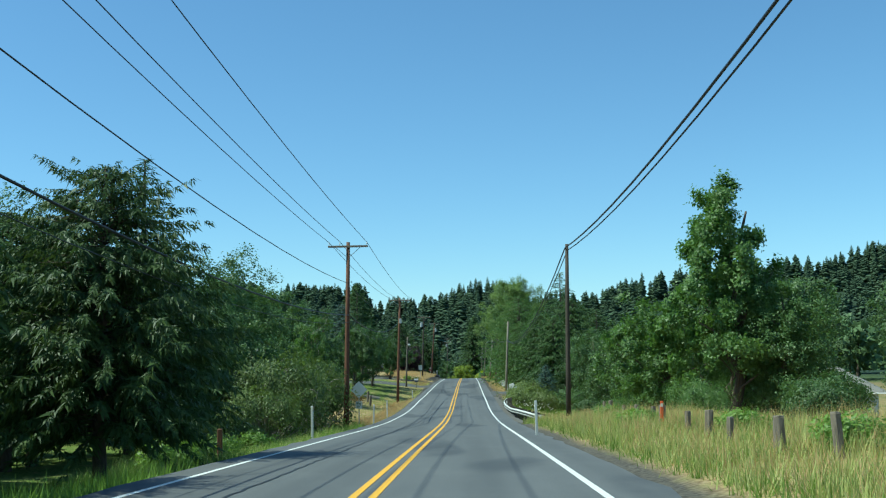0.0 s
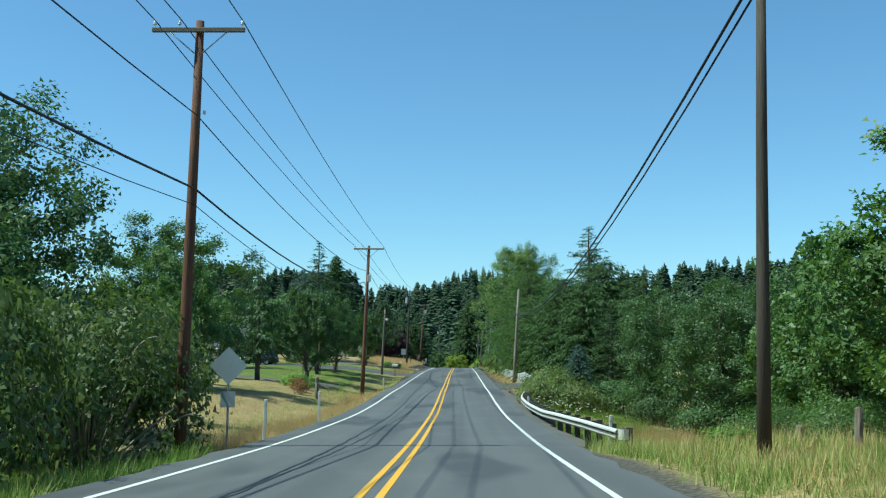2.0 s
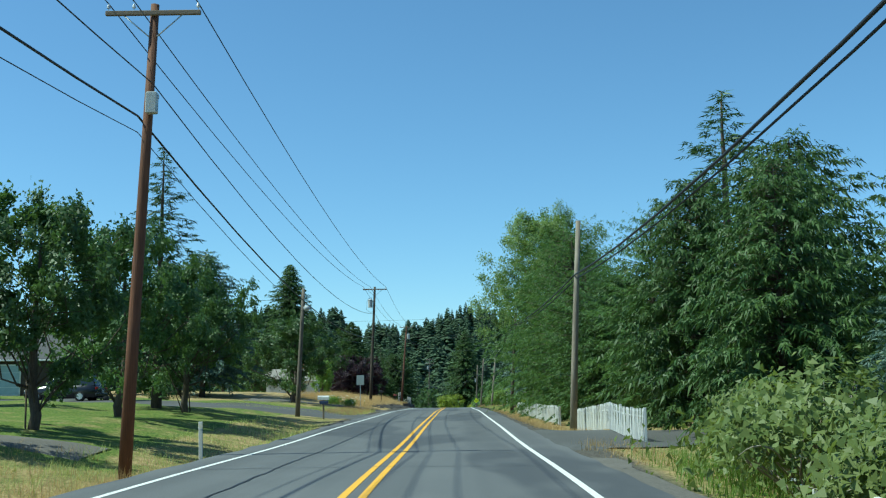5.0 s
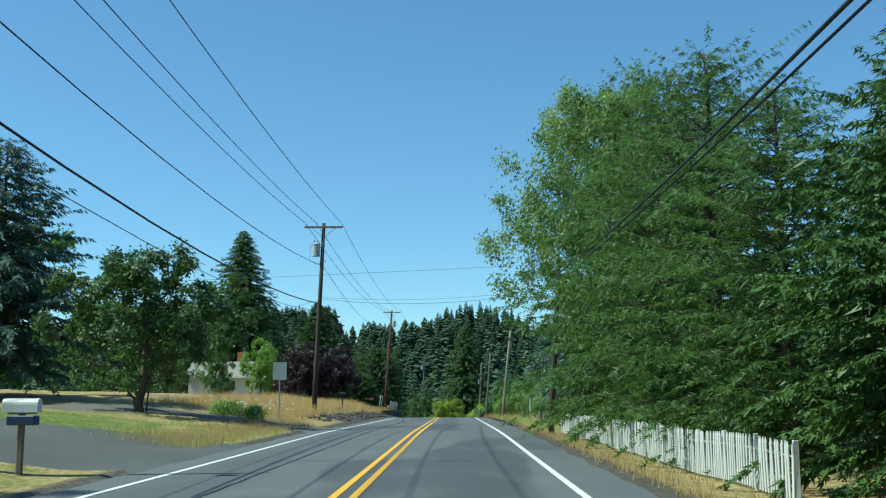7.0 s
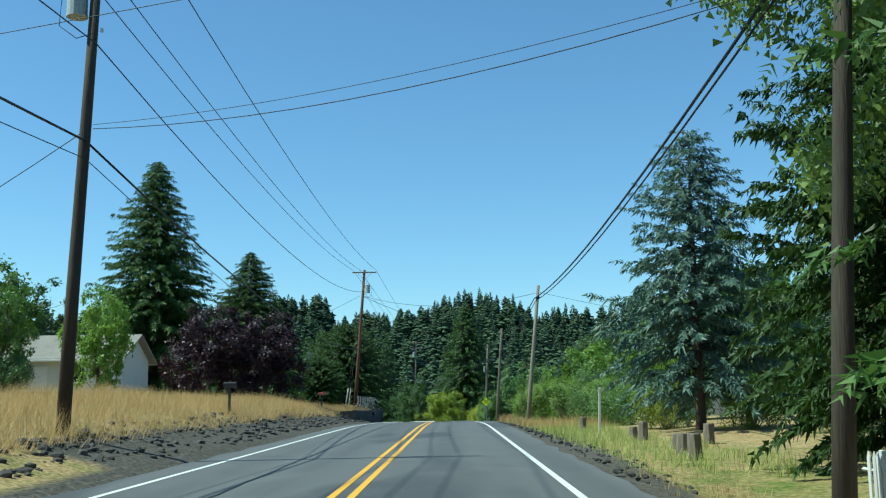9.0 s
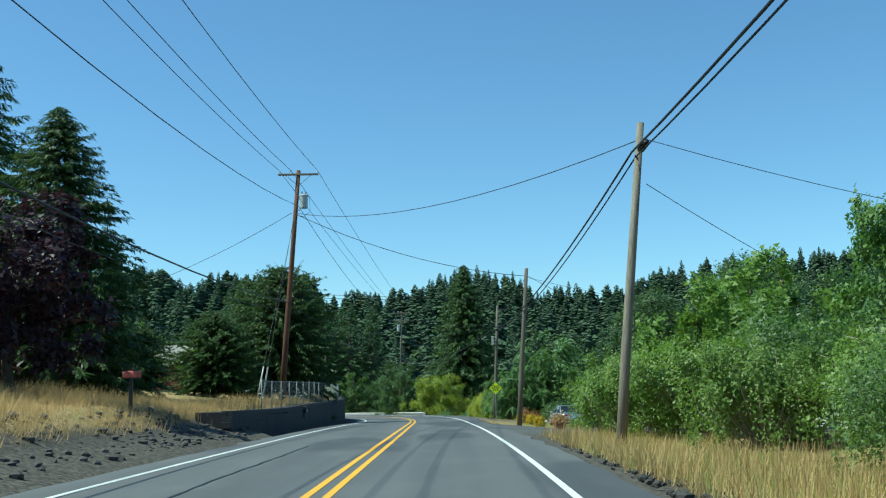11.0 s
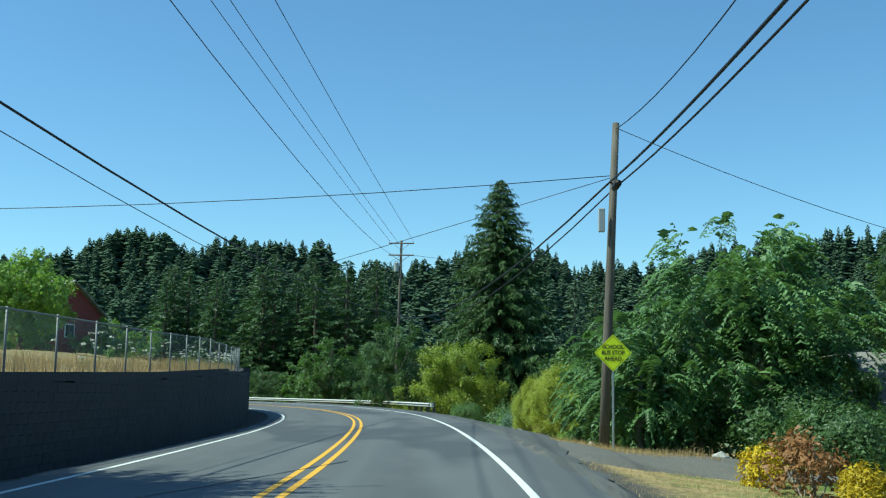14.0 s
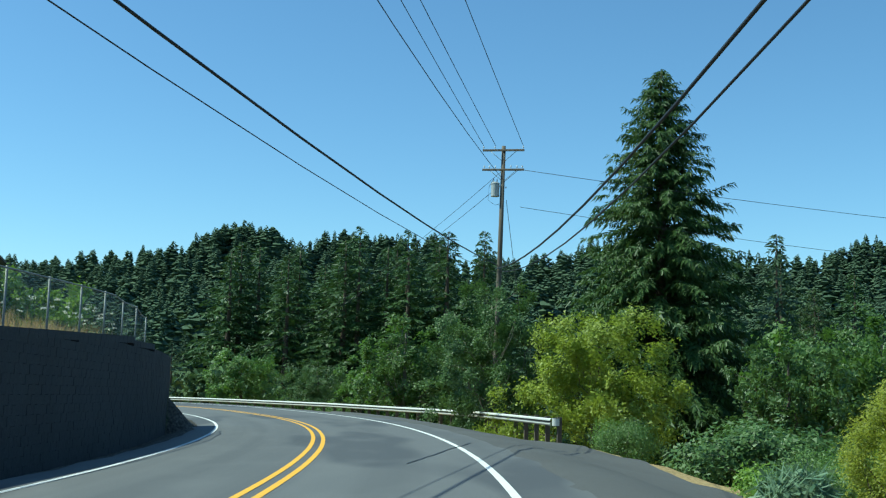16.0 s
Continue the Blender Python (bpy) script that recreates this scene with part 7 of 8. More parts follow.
for _ in range(350):
    s = _g.uniform(200, 256)
    p = along(s, _g.uniform(4.6, 5.8))
    spots.append((p[0], p[1], gz(p[0], p[1]), abs(_g.normal(0.02, 0.025)) + 0.02))
rocks("shoulder_stones", spots, M_ROCK, "loose stones on the eroded shoulder")

# ---- planting ----
for k, x, y, h, w, lab in (
        ("bigdark", -18.52, 47.0, 11.6, 0.85, "dense dark broadleaf tree"), ("farfir", -19.05, 60.0, 13.2, 1.1, "tall dark fir behind the verge trees"), ("farfir", -22.57, 63.1, 13.2, 1.1, "tall dark fir behind the verge trees"), 
        ("alder", -10.44, 82.9, 8.2, 0.7, "slender alder with sparse leaves"), ("bigdark", -15.2, 74.6, 12.2, 1.0, "round dark broadleaf tree"), ("deep", -20.03, 80.9, 9, 1.1, "round dark broadleaf tree"),
        ("deep", -27.06, 62.0, 10, 1.2, "dense dark broadleaf tree"), 
        ("willow", -9.8, 5.0, 8.5, 1.0, "dark drooping tree beside the verge"), ("willow", -9.6, 17.0, 9.8, 0.85, "dark drooping tree beside the verge"), ("willow", -7.5, 27.1, 8.2, 1.0, "dark drooping tree with a bare dark trunk"), ("willow", -14.0, 36.5, 8.8, 1.15, "dense dark drooping tree"), ("willow", -12.8, 46.0, 9.0, 1.15, "dense dark drooping tree"), ("bigdark", -14.2, 66.5, 9.4, 1.1, "dense dark broadleaf tree behind the brambles"), ("bigdark", -13.5, 26.0, 8.6, 1.1, "dense dark broadleaf tree behind the verge"), ("bigdark", -14.5, 40.0, 9.0, 1.1, "dense dark broadleaf tree behind the verge"),
        ("fir", -18.4, 65.9, 17.2, 1.5, "tall dark fir behind the verge trees"), ("deep", -16.5, 20, 11.0, 1.1, "dark leafy tree behind the verge"), ("deep", -17.5, 33, 10.5, 1.1, "dense dark leafy tree"), ("deep", -15, -2, 12.0, 1.1, "large dark tree behind the verge"), ("willow", -13.6, 56, 8.4, 1.1, "round dark drooping tree"), ("deep", -24, 44, 11, 1.2, "dense dark broadleaf tree"),
        ("finetree", -17.8, 107.5, 11.8, 1.2, "open-crowned alder at the yard edge"),
        ("plum", -15.4, 256, 6.6, 1.0, "dark purple leafy plum tree"), ("plum", -12.0, 258.5, 6.5, 1.0, "dark purple leafy plum tree"),
        ("bigcone", -15.8, 272, 12.8, 1.6, "tall dark cedar behind the golden grass"), ("domecedar", -10.4, 300.5, 9.3, 1.0, "dense broad cedar overhanging the retaining wall"), ("roundcedar", -13.4, 304.5, 8.4, 0.8, "dense dark green cedar behind the fence"),
        ("poplar", 10.3, 196.8, 19.5, 0.84, "tall green tree leaning over the road"),
        ("light", 13.4, 267, 7.0, 1.0, "bright green small tree"), ("light", 10.6, 262.5, 5.6, 0.9, "bright green small tree"), ("maple", 17.5, 262, 9.0, 0.8, "leafy green tree over the shrubs"),
        # yards on the left
        ("youngfir", -15.32, 125.3, 10.2, 1.0, "young conifer with drooping sprays on the lawn"), ("yardtree", -12.38, 132.2, 8.4, 0.85, "dark leafy lawn tree with a bare lower trunk"),
        ("yardtree", -12.62, 142.3, 8.8, 0.8, "dark leafy tree on the lawn"), ("fir_b", -14.25, 153.4, 14.0, 1.0, "tall ragged fir on the lawn"), ("yardtree", -11.68, 149.4, 8.0, 0.8, "dark leafy tree on the lawn"),
        ("maple", -24.28, 148.3, 8.5, 1.0, "round green garden tree"), ("maple", -33.20, 161.5, 10, 1.0, "round green garden tree"), ("farfir", -30.10, 191.7, 15, 1.1, "tall dark fir behind houses"),
        ("spruce", -20.9, 191.4, 13.0, 1.05, "large grey-green spruce on the lawn"), ("yardtree", -11.82, 185.2, 7.6, 1.1, "green broadleaf tree on the lawn"), ("orchard", -22.15, 169.6, 8, 1.0, "leafy green garden tree"),
        ("maple", -24.09, 195.7, 10.5, 1.1, "leafy green garden tree"), ("deepshrub", -20.62, 177.7, 1.6, 1.0, "round green garden shrub"),
        ("light", -15.60, 233.8, 5.4, 0.75, "light green garden tree"), 
        ("bigcone", -28.56, 288.2, 24.5, 1.35, "tall conical dark green conifer"), ("fir", -19.97, 291.8, 11.5, 0.9, "tall green fir behind plums"), ("maple", -37.97, 263.0, 13, 1.1, "broad leafy green tree"),
        ("maple", -29.99, 241.2, 7.5, 1.0, "leafy green garden tree"), ("maple", -19.01, 230.3, 5.2, 0.8, "round green garden tree"), ("deep", -25.00, 237.3, 8.0, 0.9, "dark leafy garden tree"), ("deepshrub", -18.21, 229.4, 1.9, 0.8, "round green garden shrub"), ("deep", -26.48, 251.1, 8.5, 1.0, "dark leafy garden tree"), ("maple", -44.99, 241.2, 12, 1.2, "broad leafy green tree"),
        ("domecedar", -19.78, 299.2, 4.4, 1.1, "dark spreading fir behind the fence"), ("spruce", -14.28, 298.3, 5.6, 0.8, "blue-grey spruce behind the fence"), 
        ("deep", -17.46, 276.8, 9, 0.8, "dark green leafy broadleaf tree"), ("domecedar", -11.8, 286.0, 4.9, 1.2, "low spreading conifer on the lawn"),
        ("fir", -27.06, 314.1, 11, 1.0, "dark green fir tree"), ("maple", -30.16, 322.4, 8, 1.0, "leafy green yard tree"), ("light", -30.26, 378.7, 6.5, 1.1, "pale flowering tree above the wall"), ("light", -36.35, 384.6, 6, 1.1, "pale flowering tree above the wall"), ("light", -42.48, 392.5, 5.5, 1.0, "small bright garden tree"),
        ("light", -24.39, 347.0, 6, 1.0, "pale green garden tree behind the fence"), ("light", -30.30, 362.0, 7, 1.0, "pale green garden tree behind the fence")):
    plant(k, x, y, h, lab, "tree", wide=w)
for k, x, y, h, w, lab in (
        # right side
        ("cottonwood", 15.7, 57.5, 14.0, 0.95, "tall cottonwood with bright green leaves"), ("leafy", 13.14, 61.6, 8.0, 1.0, "leafy green tree below the cottonwood"), ("oval", 18.47, 57.0, 8.5, 1.0, "leafy mid green roadside tree"), ("oval", 18.4, 65.5, 9, 0.9, "leafy mid green roadside tree"),
        ("leafy", 15.2, 76.0, 8.0, 1.0, "leafy mid green roadside tree"), ("oval", 14.4, 91.5, 8.6, 1.0, "dense rounded green tree"), ("oval", 14.1, 105.5, 9.0, 0.9, "dense rounded green tree behind the guard rail"), ("oval", 17.8, 95.0, 9.6, 0.95, "dense leafy green tree"),
        ("deep", 16.97, 80.9, 8.6, 0.9, "dark green leafy broadleaf tree"), ("deep", 18.82, 101.0, 10, 1.0, "dark green leafy broadleaf tree"), ("maple", 23.98, 75.8, 10, 1.0, "leafy mid green roadside tree"), ("deep", 23.6, 95.0, 10.0, 1.0, "dark green leafy broadleaf tree"), ("oval", 21.97, 46.0, 7, 1.0, "leafy green tree beyond the field"),
        ("oval", 29.98, 40.0, 7.5, 1.0, "leafy green tree beyond the field"), ("maple", 26.98, 52.0, 9, 1.0, "leafy mid green roadside tree"), ("oval", 18.98, 37.0, 6.4, 0.9, "leafy green tree beyond the fence"),
        ("fir_b", 12.97, 120.1, 7.5, 1.5, "dark green ragged conifer"), ("fir_b", 14.51, 147.4, 16.2, 1.35, "ragged dark green conifer"), ("roundcedar", 15.06, 139.3, 11.6, 0.95, "ragged dark green conifer"), ("cedar", 17.09, 128.2, 10.5, 1.35, "dark green roadside conifer"), ("roundcedar", 12.22, 132.3, 9.5, 0.85, "bright conifer beside the driveway"),
        ("spruce", 10.03, 116.6, 4.4, 0.9, "small blue-green roadside conifer"), ("deep", 19.65, 115.1, 10, 1.0, "dark green leafy broadleaf tree"), ("roundcedar", 11.06, 139.8, 10, 0.85, "bright green conifer behind the picket fence"),
        ("hedge", 11.6, 151.5, 11.0, 0.85, "bright green conifer beside the fence gap"), ("domecedar", 11.2, 159.0, 8.4, 1.05, "dark cedar behind the picket fence"), ("hedge", 10.14, 167.6, 10.0, 1.1, "bright green hedge conifer behind the picket fence"),
        ("hedge", 10.08, 174.7, 13.5, 1.0, "bright green hedge conifer behind the picket fence"), ("hedge", 10.28, 182.2, 15.0, 1.0, "bright green hedge conifer behind the picket fence"), ("hedge", 10.49, 189.2, 14.5, 0.95, "bright green hedge conifer behind the picket fence"), ("domecedar", 11.8, 204.8, 11.5, 0.75, "dark conifer past the fence end"), ("hedge", 12.4, 197.5, 12.5, 0.62, "bright green conifer at the end of the hedge"),
        ("fir", 16.99, 205.8, 14, 1.1, "dark conifer behind the hedge"),
        ("fir_b", 16.80, 161.6, 15, 1.2, "dark conifer behind the hedge"), ("fir_b", 17.88, 176.7, 16, 1.2, "dark conifer behind the hedge"),
        ("spruce", 10.86, 223.7, 11.8, 0.86, "grey-blue spruce with a bare lower trunk on the lawn"), ("maple", 15.49, 233.3, 8.5, 0.9, "light green leafy tree"), ("light", 14.00, 241.2, 7, 1.0, "light green leafy tree"), ("cedar", 17.93, 220.9, 12.5, 0.7, "slender conifer behind the spruce"),
        ("deep", 22.01, 256.0, 10.5, 1.0, "dark green leafy broadleaf tree"), ("deep", 25.03, 285.2, 9, 0.9, "dark leafy garden tree"),
        ("bigdark", 20.33, 324.3, 13.0, 0.95, "large dark garden tree over the trailer"), ("bigdark", 26.90, 317.7, 15.0, 1.0, "large dark garden tree"), ("bigdark", 33.97, 310.3, 13.5, 1.0, "large leafy garden tree"), ("sumac", 10.6, 325.2, 8.6, 0.95, "spreading sumac with long drooping leaves"),
        ("deep", 15.29, 331.2, 8.6, 1.0, "dark leafy tree behind the sumac"), ("youngsumac", 7.0, 325.2, 5.3, 0.95, "young sumac by the roadside"), ("youngsumac", 6.3, 329.6, 4.3, 0.95, "young sumac by the roadside"),
        # beyond the bend
        ("bigcone", 3.63, 404.5, 29.0, 1.2, "tall pointed conifer with drooping boughs"), ("farfir", 12.25, 409.3, 18, 1.1, "dark fir below the bend"), ("farfir_b", 20.36, 402.5, 16, 1.1, "dark fir below the bend"), ("yellowbush", -0.9, 386.0, 9.0, 1.0, "yellow-green broadleaf tree behind the guard rail"),
        ("finetree", -6.6, 390.0, 10.4, 0.95, "mid green broadleaf tree behind the guard rail"), ("oval", -13.04, 411.9, 9.5, 1.2, "rounded green tree behind the guard rail"), ("alder", -19.65, 418.8, 8.5, 1.3, "green tree behind the guard rail"), ("oval", -26.78, 426.7, 7.5, 1.2, "green tree behind the guard rail"),
        ("deep", 8.20, 381.3, 8.5, 0.9, "dark tree below the bend"), ("maple", 12.02, 392.3, 10.5, 1.0, "green tree below the bend"), ("farfir", 29.47, 395.6, 15, 1.1, "dark fir below the bend"), ("deep", 19.76, 377.4, 9.5, 1.1, "dark tree below the bend"), ("deep", 27.76, 369.5, 9.5, 1.1, "dark green leafy tree"),
        ("farfir_b", 36.75, 377.7, 17, 1.1, "dark green fir tree"), ("deep", 0.36, 418.1, 12, 1.1, "dark tree behind the guard rail"), ("fir_b", -10.75, 424.9, 15, 1.1, "dark fir behind the guard rail"), ("maple", -37.18, 436.6, 9, 1.1, "leafy green yard tree"), ("deep", 13.76, 369.3, 7.5, 1.0, "dark green leafy tree"),
        ("cedar", 13.28, 400.9, 13.0, 0.8, "dark conifer below the bend"), ("deep", 19.34, 403.4, 13, 1.0, "dark leafy tree below the bend"), ("leafy", 15.08, 394.9, 11, 1.0, "leafy green tree below the bend"), ("fir_b", 18.13, 385.4, 14.3, 0.9, "ragged fir below the bend"),
        ("alder", -15.8, 411.0, 10.5, 1.15, "grey-green rounded tree behind the guard rail"), ("light", -47, 458, 5.5, 1.0, "small bright tree beside the bend"), ("deep", 35.60, 347.2, 10, 1.1, "dark leafy garden tree"), ("deep", 29.60, 342.2, 9.5, 1.1, "dark leafy garden tree")):
    plant(k, x, y, h, lab, "tree", wide=w)
pick = random.Random(77)
for i in range(22):
    # dark firs in front of the wooded ridge beyond the bend
    plant("woodfir", -60 + 2.05 * i + pick.uniform(-1, 1), 490 + pick.uniform(-4, 16), pick.uniform(26, 32.5) - 0.1 * i, "tall dark fir before the wooded ridge", "tree", wide=pick.uniform(1.15, 1.6), group="firs before the ridge")
for i in range(13):
    plant("woodfir", 19 + 3.3 * i + pick.uniform(-1.2, 1.2), 446 + pick.uniform(-8, 12), pick.uniform(15.5, 22.5), "dark fir before the wooded ridge", "tree", wide=pick.uniform(1.2, 1.7), group="firs before the ridge")
for k, x, y, h, w, lab in (
        ("thuja", 4.3, 346.0, 2.7, 0.9, "golden-green clipped garden conifer"), ("thuja", 4.5, 341.2, 2.9, 1.0, "golden-green clipped garden conifer with a brown foot"), ("thuja", 5.2, 336.4, 3.2, 1.0, "golden-green clipped garden conifer with a brown foot"), ("thuja", 6.6, 332.4, 3.2, 0.95, "golden-green clipped garden conifer"),
        ("iris", 3.4, 351.2, 1.2, 0.9, "spiky blue-green iris clump"), ("weed", 3.3, 354.2, 1.0, 1.0, "leafy green roadside plant"), ("weed", 4.2, 357.5, 0.8, 1.0, "leafy green roadside plant"), ("greenshrub", 5.3, 355.0, 1.9, 0.8, "green leafy roadside shrub"), ("rustshrub", 4.3, 341.0, 0.8, 0.8, "rusty brown garden shrub"),
        ("goldshrub", 6.84, 308.3, 1.05, 1.0, "golden dwarf conifer on the lawn edge"), ("goldshrub", 7.2, 304.0, 1.0, 0.9, "golden dwarf conifer on the lawn edge"), ("goldshrub", 7.3, 296.8, 1.05, 0.9, "golden dwarf conifer on the lawn edge"), ("rustshrub", 7.1, 306.6, 1.35, 1.0, "rusty brown garden shrub"), ("rustshrub", 7.9, 309.5, 1.2, 0.9, "rusty brown garden shrub"),
        ("brightshrub", 7.6, 262.3, 3.3, 0.8, "bright green leafy roadside shrub"), ("brightshrub", 7.2, 265.8, 2.6, 0.7, "bright green leafy shrub at the driveway corner"), ("brightshrub", 9.6, 259.0, 3.8, 0.85, "bright green leafy roadside shrub"), ("brightshrub", 9.6, 266.0, 4.2, 0.8, "tall bright green shrub by the drive"), ("brightshrub", 9.4, 253.0, 3.4, 0.85, "bright green leafy roadside shrub"), ("greenshrub", 11.5, 256.0, 4.4, 0.9, "tall green shrub behind the pole"), ("brightshrub", 11.0, 247.5, 3.2, 0.9, "leafy yellow-green roadside shrub"), ("greenshrub", 9.4, 243.0, 2.6, 0.9, "leafy green roadside shrub"),
        ("bramble", -8.4, 55.5, 5.8, 0.62, "tall tangled bramble with olive leaves beside the pole"), ("bramble", -8.1, 52.2, 3.6, 0.7, "tangled olive bramble thicket"), ("bramble", -9.6, 58.4, 5.4, 0.6, "tangled olive bramble thicket"), ("bramble", -7.9, 64.3, 5.4, 0.66, "tangled olive bramble thicket"), ("bramble", -9.5, 67.9, 6.4, 0.68, "tangled olive bramble thicket"),
        ("blackberry", -9.82, 41.0, 1.9, 0.8, "green bramble patch on the verge"), ("blackberry", -8.62, 46.0, 1.7, 0.7, "green bramble patch on the verge"), ("weed", -7.02, 31.5, 1.1, 1.0, "weedy bush on the verge"), ("weed", -6.82, 37.0, 1.0, 1.0, "weedy bush on the verge"),
        ("weed", -6.92, 44.0, 1.0, 1.0, "weedy bush on the verge"), ("deepshrub", 13.6, 90.5, 2.6, 1.1, "dark leafy undergrowth below a rounded tree"), ("deepshrub", 13.5, 103.6, 2.4, 1.1, "dark leafy undergrowth below a rounded tree"), ("deepshrub", 14.4, 75.0, 2.4, 1.1, "dark leafy undergrowth below a roadside tree"), ("deepshrub", 12.4, 112.5, 2.8, 1.0, "dark leafy shrub behind the bramble mound"), ("blackberry", 8.71, 110.5, 2.6, 0.9, "rounded green bramble mound behind the guard rail"), ("blackberry", 8.03, 116.6, 2.8, 0.85, "rounded green bramble mound"),
        ("blackberry", 9.56, 122.1, 2.4, 0.8, "rounded green bramble mound"), ("greenshrub", 11.18, 71.5, 2.2, 1.0, "leafy green roadside shrub"), ("greenshrub", 10.94, 64.1, 2.0, 1.0, "leafy green roadside shrub"), ("greenshrub", 12.98, 52.0, 2.4, 1.0, "green shrub by the fence"),
        ("deepshrub", 16.98, 46.0, 2.6, 1.0, "dark shrub beyond the fence"), ("deepshrub", 14.98, 40.0, 2.0, 1.0, "dark shrub beyond the fence"), ("deepshrub", 18.98, 30.0, 3.0, 1.2, "dark shrub beyond the field"),
        ("limeshrub", 10.99, 229.9, 2.6, 0.8, "yellow-green shrub on the lawn edge"), ("limeshrub", 13.47, 226.0, 2.4, 0.8, "yellow-green shrub under the spruce"), ("greenshrub", 10.40, 237.3, 2.8, 1.0, "leafy green roadside shrub"), ("deepshrub", 14.40, 217.2, 2.6, 1.0, "dark shrub behind the lawn"),
        ("deepshrub", 16.94, 211.0, 3.2, 1.0, "dark shrub behind the lawn"), 
        
        ("weed", 8.72, 288.6, 0.7, 0.8, "yellowish garden plant by the car"), ("weed", 10.02, 290.3, 0.5, 0.8, "low green garden plant"), ("deepshrub", 13.42, 315.9, 2.6, 1.0, "dark green garden shrub"), ("deepshrub", 10.44, 314.0, 2.2, 1.0, "dark green garden shrub"), ("deepshrub", 11.84, 322.4, 3.0, 1.1, "dark green garden shrub"),
        ("greenshrub", 8.19, 343.1, 2.6, 0.9, "leafy green garden shrub"), ("greenshrub", 7.62, 350.6, 3.0, 1.0, "green leafy roadside shrub"), 
        ("greenshrub", 6.2, 360.5, 2.6, 1.0, "green shrub below the bend"), ("deepshrub", 5.35, 368.2, 3.6, 1.2, "dark green shrub below the bend"), ("greenshrub", 8.27, 359.2, 3.4, 1.1, "green shrub below the bend"), ("deepshrub", 11.14, 356.2, 4.0, 1.2, "dark shrub below the bend"), ("greenshrub", 0.41, 374.1, 2.2, 1.0, "green shrub at the rail end"),
        ("deepshrub", -8.40, 403.0, 3.5, 1.2, "dark shrub behind the guard rail"), ("greenshrub", -15.51, 409.9, 3.0, 1.3, "green shrub behind the guard rail"), ("greenshrub", -23.65, 418.7, 2.8, 1.3, "green shrub behind the guard rail"), ("greenshrub", -31.79, 427.6, 2.6, 1.3, "green shrub behind the guard rail"), ("greenshrub", -40.93, 436.5, 2.6, 1.3, "green shrub behind the guard rail"), ("greenshrub", -53.80, 451.0, 2.6, 1.4, "green shrub behind the guard rail"), ("deepshrub", -2.24, 393.1, 3.0, 1.2, "dark shrub behind the guard rail"),
        ("weed", 5.19, 332.2, 0.8, 1.0, "clump of dry weeds"), ("weed", -7.71, 188.3, 0.8, 0.9, "green weed clump with white flowers"), ("weed", -9.31, 189.9, 0.9, 1.0, "green weed clump with white flowers"), ("rustshrub", -9.93, 113.7, 1.1, 1.0, "dry brown bush by the verge"), ("rustshrub", -10.79, 117.6, 1.2, 1.0, "dry brown bush by the verge"), ("weed", -11.23, 120.6, 1.3, 1.1, "leafy climber round an old post"), ("deepshrub", -24.40, 129.1, 1.6, 1.0, "round green garden shrub")):
    plant(k, x, y, h, lab, "shrub", wide=w)


# ---- woods on the hills ----


def far_trees(name, n, place, mat, label, seed, hmin=14, hmax=26, kind="cone", quads=110):
    """Distant trees joined into one wood."""
    r = np.random.default_rng(seed)
    x, y = place(r, n)
    z = land(x, y)
    ok = np.abs(station(x, y)[1]) > 26
    x, y, z = x[ok], y[ok], z[ok]
    n = len(x)
    swell = 0.5 + 0.5 * np.sin(x * 0.07 + 1.7 * np.sin(y * 0.03)) * np.sin(y * 0.05 + x * 0.02)
    h = (hmin + (hmax - hmin) * (0.7 * r.uniform(0, 1, n) ** 1.6 + 0.3 * swell))
    shapes = [far_fir(r, g, 84) for g in (0.16, 0.19, 0.21, 0.23, 0.25, 0.27, 0.30, 0.22)]
    out = []
    for i in range(n):
        if kind == "cone":
            q = shapes[r.integers(0, len(shapes))] * h[i]
            a = r.uniform(0, 6.2832)
            ca, sa, k = math.cos(a), math.sin(a), r.uniform(1.0, 1.6)
            q = np.stack([(q[..., 0] * ca - q[..., 1] * sa) * k, (q[..., 0] * sa + q[..., 1] * ca) * k, q[..., 2]], -1)
            out.append(q + np.array([x[i], y[i], z[i] - 0.3]))
            continue
        u = unit(r, quads)
        c = u * np.array([0.36, 0.36, 0.40]) * h[i] * r.uniform(0.7, 1.05, quads)[:, None] + np.array([0, 0, 0.55 * h[i]])
        a = np.cross(u, unit(r, quads))
        wd = ln = np.full((quads, 1), h[i] * 0.8 / math.sqrt(quads))
        o = u
        b = np.cross(a, o * 0.4 + np.array([0, 0, 1.0]))
        b /= np.linalg.norm(b, axis=1)[:, None] + 1e-9
        a /= np.linalg.norm(a, axis=1)[:, None] + 1e-9
        q = np.stack([c - a * ln * 0.8 + b * wd * 0.9, c - a * ln * 0.8 - b * wd * 0.9, c + a * ln], 1)
        out.append(q + np.array([x[i], y[i], z[i] - 0.3]))
    ob = quads_object(name, np.concatenate(out), mat, 3)
    return tagged(ob, label, "woods", kind="stuff")


